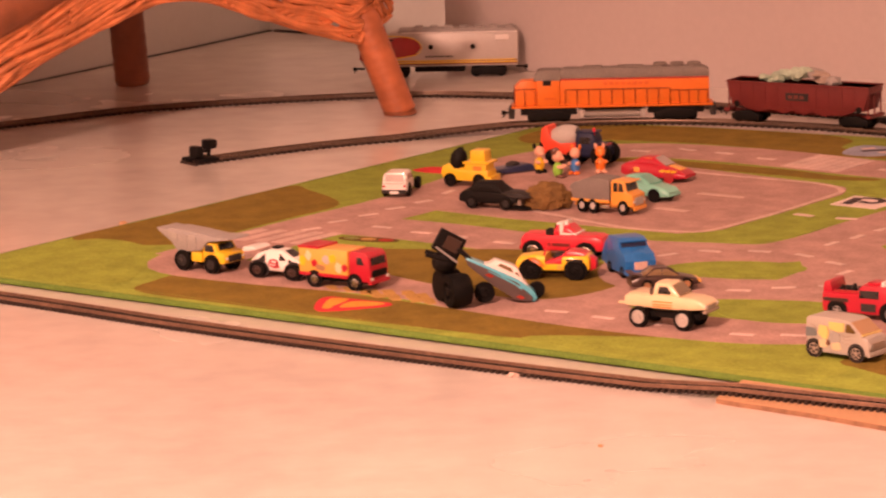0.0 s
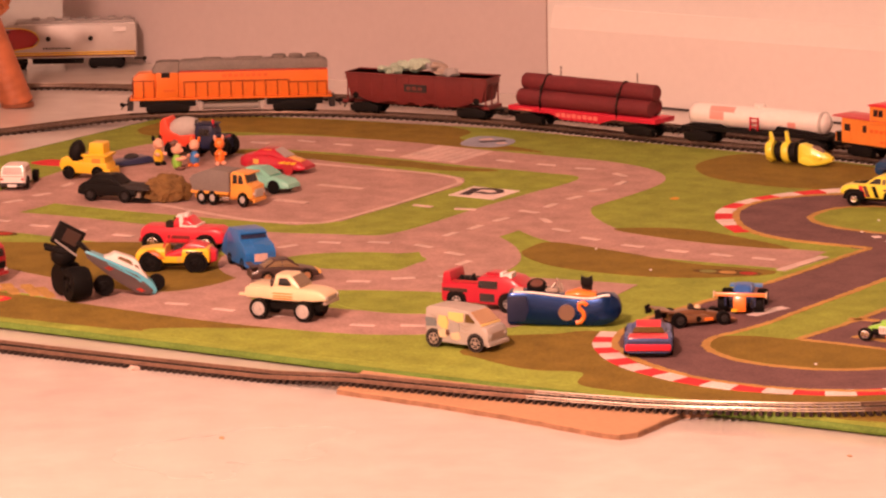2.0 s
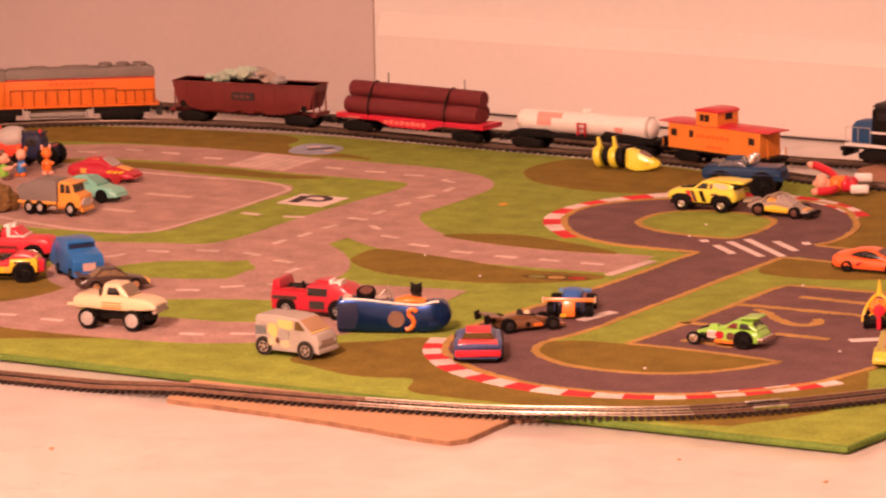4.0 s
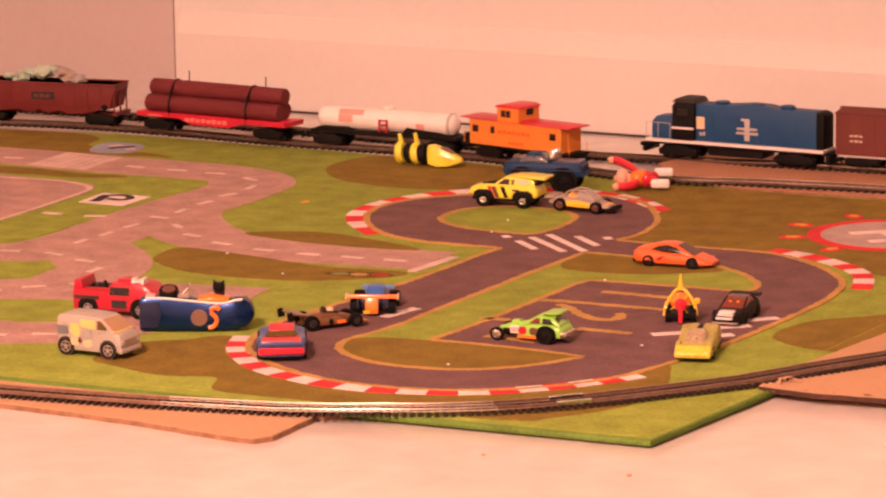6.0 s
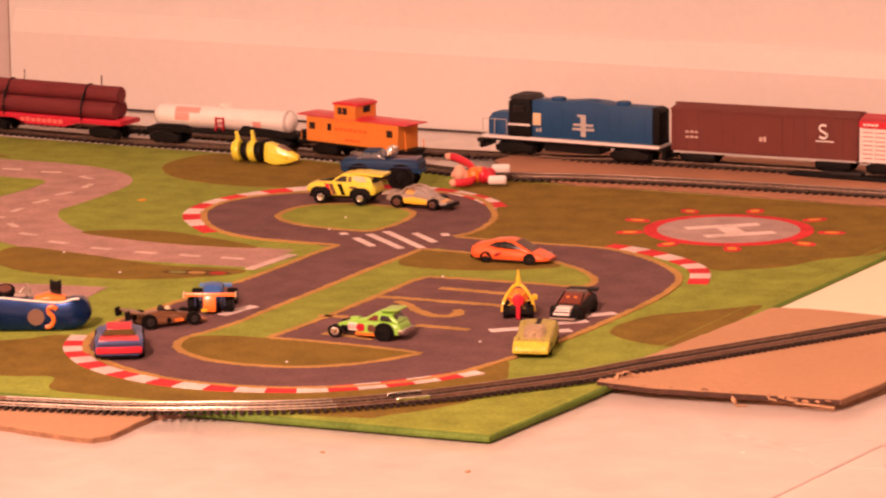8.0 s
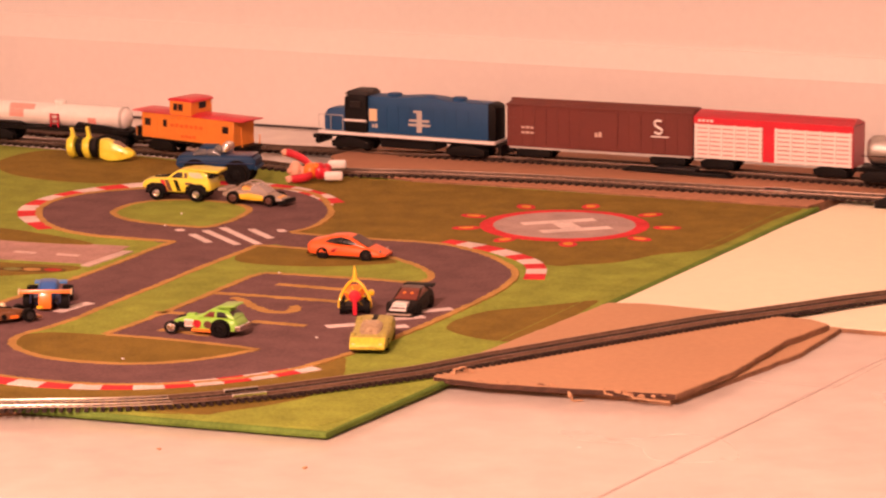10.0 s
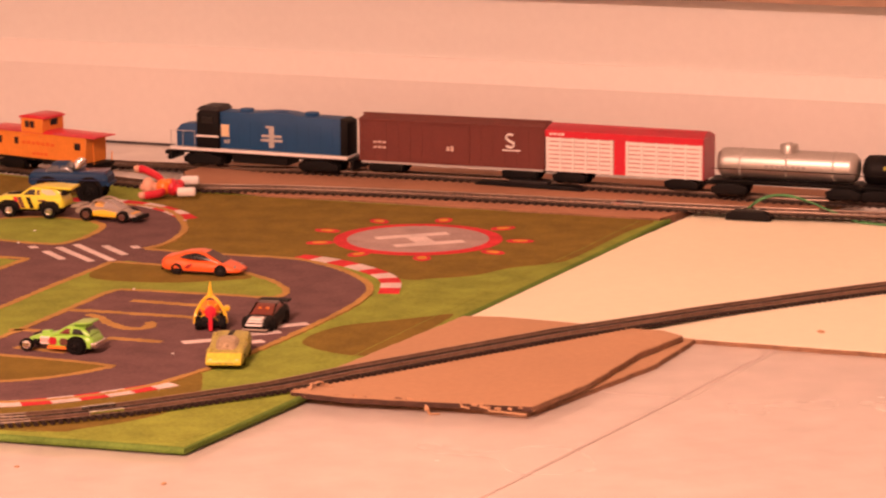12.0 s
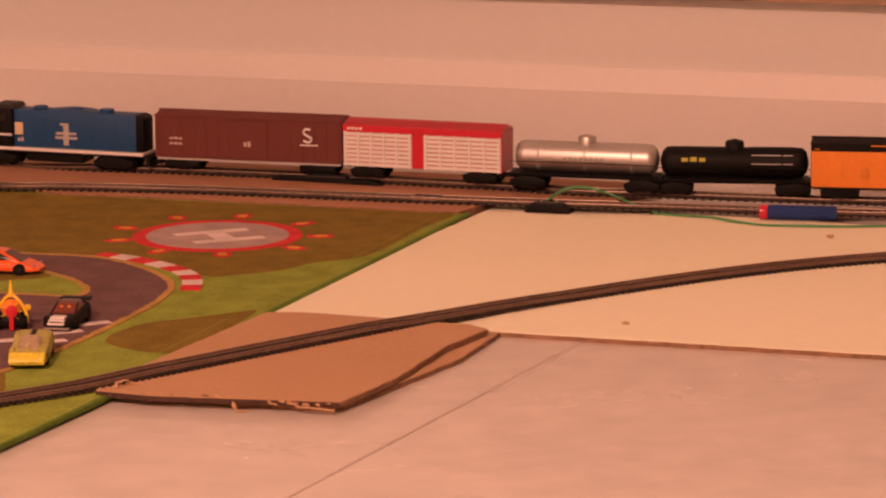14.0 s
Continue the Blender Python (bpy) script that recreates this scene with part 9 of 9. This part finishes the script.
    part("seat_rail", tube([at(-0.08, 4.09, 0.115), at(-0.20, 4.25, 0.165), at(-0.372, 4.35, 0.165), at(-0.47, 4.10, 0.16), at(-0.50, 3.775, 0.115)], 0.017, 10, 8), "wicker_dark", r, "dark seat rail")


wicker_chair()


# ---- small things round the tracks ----
def stub_bumper():
    r = thing("track_bumper", "black plastic bumper at the end of the track", "bumper", pose(-0.250, 3.757, 0.002, 0, 0, 38))
    part("foot", box(-0.012, 0.016, -0.015, 0.015, 0.0, 0.004, 0.0008), "black", r)
    part("buffer_block", box(-0.010, -0.001, -0.011, 0.004, 0.004, 0.0165, 0.0012), "black", r)
    part("buffer_post", rod((0.012, 0.0, 0.003), (0.013, 0.0, 0.014), 0.0022), "black", r)
    part("buffer", box(0.007, 0.019, -0.006, 0.006, 0.0115, 0.0215, 0.0022, 2), "black", r)
    part("buffer_face", box(0.0185, 0.0215, -0.0035, 0.0035, 0.0130, 0.0195, 0.0008), "dark_grey", r)
    part("cross_beam", box(-0.002, 0.012, -0.002, 0.002, 0.008, 0.0115, 0.0008), "black", r)


def feeder():
    r = thing("track_terminal", "black plastic power terminal clipped to the track", "terminal", pose(1.350, 2.998, 0.0046, 0, 0, -38))
    part("case", prism([(-0.021, 0.0), (-0.021, 0.005), (-0.014, 0.0085), (0.014, 0.0085), (0.021, 0.005), (0.021, 0.0)], 0.0085, 0.0008), "black", r)
    for s in (-1, 1):
        part("terminal_screw", lathe([(0.0022, 0.008), (0.0022, 0.0098), (0.001, 0.0102)], 10, pose(s * 0.007, 0, 0)), "chrome", r)
    w = thing("feeder_wire", "thin twisted green wire from the track terminal", "wire", Matrix())
    run = ((1.353, 3.010, 0.012), (1.369, 3.009, 0.021), (1.383, 2.995, 0.025), (1.399, 2.977, 0.021), (1.418, 2.962, 0.012), (1.434, 2.945, 0.0056), (1.449, 2.925, 0.0052), (1.468, 2.906, 0.0052), (1.477, 2.880, 0.0052), (1.494, 2.854, 0.0052), (1.526, 2.833, 0.0052), (1.557, 2.816, 0.0052), (1.592, 2.803, 0.0052), (1.75, 2.74, 0.0052))
    for k in (0, 1):
        part("wire_strand", tube([(x + 0.0009 * math.sin(2.2 * i + 3.14 * k), y + 0.0009 * math.cos(2.2 * i + 3.14 * k), z + 0.0005 * k) for i, (x, y, z) in enumerate(run)], 0.0009, 6, 6), "wire", w)


def foam_dart():
    r = thing("foam_dart", "blue foam dart with an orange-red tip", "dart", pose(1.537, 2.864, 0.0046 + 0.0068, 0, 90, -33))
    part("foam_body", lathe([(0.0050, -0.034), (0.0062, -0.033), (0.0066, -0.030), (0.0066, 0.028), (0.0062, 0.029)], 18, pose(0, 0, 0, 0, 0, 0) @ pose(0, 0, 0.002)), "dart_blue", r)
    part("tip", lathe([(0.0064, -0.0395), (0.0066, -0.038), (0.0066, -0.033), (0.0060, -0.032)], 18, pose(0, 0, 0.002)), "bright_red", r, "orange-red rubber tip")


def switch_machine():
    r = thing("switch_machine", "long black switch machine beside the rear rails", "switch", pose(1.218, 3.212, 0.0084, 0, 0, -44))
    part("case", prism([(-0.055, 0.0), (-0.050, 0.0040), (0.050, 0.0040), (0.058, 0.0)], 0.0075, 0.0008), "black", r)
    part("lever_box", box(-0.020, 0.020, -0.006, 0.006, 0.004, 0.0062, 0.0006), "dark_grey", r)


stub_bumper()
feeder()
foam_dart()
switch_machine()
# rail joiners, crumbs and torn bits
for line, z, x in ((LINE_FRONT, Z_FRONT, 0.605), (LINE_INNER, Z_INNER, 1.262)):
    p, a, h = spot(line, z, x)
    r = thing("rail_joiner", "shiny metal rail joiner on the track", "rail joiner", pose(p.x, p.y, h, 0, 0, a), "rail joiners")
    for s in (-1, 1):
        part("clip", box(-0.013, 0.013, s * 0.0085 - 0.0012, s * 0.0085 + 0.0012, -0.0022, 0.0004, 0.0003), "chrome", r)
rng = random.Random(21)
for x, y, z, size in ((0.05, 2.70, 0.0, 0.0035), (1.478, 2.985, 0.0042, 0.0016), (1.20, 2.53, 0.0042, 0.0022), (1.52, 2.78, 0.0042, 0.003), (0.105, 2.47, 0.0, 0.0018), (0.52, 2.35, 0.0, 0.0012), (-0.30, 3.40, 0.0, 0.004), (0.865, 3.165, TOP, 0.0014), (0.60, 2.27, 0.0, 0.0015)):
    own = bmesh.new()
    bmesh.ops.create_icosphere(own, subdivisions=2, radius=1.0)
    for v in own.verts:
        v.co *= 0.7 + 0.6 * rng.random()
    own.transform(pose(x, y, z + size * 0.42 + 0.0009 * (z == TOP), 0, 0, rng.uniform(0, 180)) @ Matrix.Diagonal((size * 1.3, size, size * 0.5, 1)))
    tagged(link("crumb", own, "card" if rng.random() < 0.6 else "print_tan"), "tiny brown crumb lying on the floor", "crumb", "crumbs")
# ragged flaps along the torn cardboard
for i in range(22):
    t = (i + 0.5) / 22
    p = Vector((0.752, 2.458)).lerp(Vector((0.890, 2.358)), t + rng.uniform(-0.02, 0.02))
    w = rng.uniform(0.5, 1.3)
    own = prism([(-0.003 * w, 0.0), (-0.002 * w, 0.0011), (0.001 * w, 0.0016), (0.0035 * w, 0.0005), (0.003 * w, -0.0006)], 0.0009)
    own.transform(pose(p.x, p.y - 0.0008, 0.0055 + rng.uniform(0, 0.0036), rng.uniform(-30, 30), rng.uniform(-20, 40), -36 + rng.uniform(-20, 20)))
    tagged(link("torn_flap", own, "card" if i % 3 else "card_side"), "torn brown paper flap on the cardboard edge", "paper flap", "torn flaps")


def paper_strip(pts, width, label):
    own = ribbon([Vector((x, y)) for x, y, z in pts], width, 0.0, 0.0007, 4)
    heights = [z for x, y, z in pts]
    line = [Vector((x, y)) for x, y, z in pts]
    for v in own.verts:
        k = min(range(len(line)), key=lambda n: (line[n] - v.co.xy).length)
        v.co.z += heights[k]
    tagged(link("torn_flap", own, "card", smooth=True), label, "paper flap", "torn flaps")


paper_strip([(0.762, 2.463, 0.0092), (0.766, 2.468, 0.0120), (0.771, 2.465, 0.0135), (0.775, 2.468, 0.0110), (0.780, 2.465, 0.0092)], 0.0026, "curled brown paper strip on the cardboard corner")
paper_strip([(0.828, 2.404, 0.0090), (0.829, 2.399, 0.0062), (0.828, 2.396, 0.0030), (0.830, 2.393, 0.0006), (0.836, 2.391, 0.0008)], 0.0030, "torn brown paper strip hanging to the floor")
paper_strip([(0.850, 2.387, 0.0088), (0.852, 2.383, 0.0062), (0.855, 2.382, 0.0055)], 0.0050, "wad of torn brown paper on the edge")
paper_strip([(0.861, 2.378, 0.0092), (0.863, 2.374, 0.0068), (0.868, 2.368, 0.0050), (0.878, 2.361, 0.0045), (0.888, 2.354, 0.0040)], 0.0034, "long torn brown paper strip along the edge")

for x, y in ((0.725, 3.163), (0.488, 2.974), (0.698, 3.111), (0.704, 2.623), (0.740, 2.874), (0.457, 3.076), (0.549, 2.598)):
    own = ball(x, y, TOP + 0.0016, 0.0012, 0.0009, 0.0007)
    tagged(link("lint", own, "white", smooth=True), "tiny speck of white lint on the mat", "lint", "lint specks")
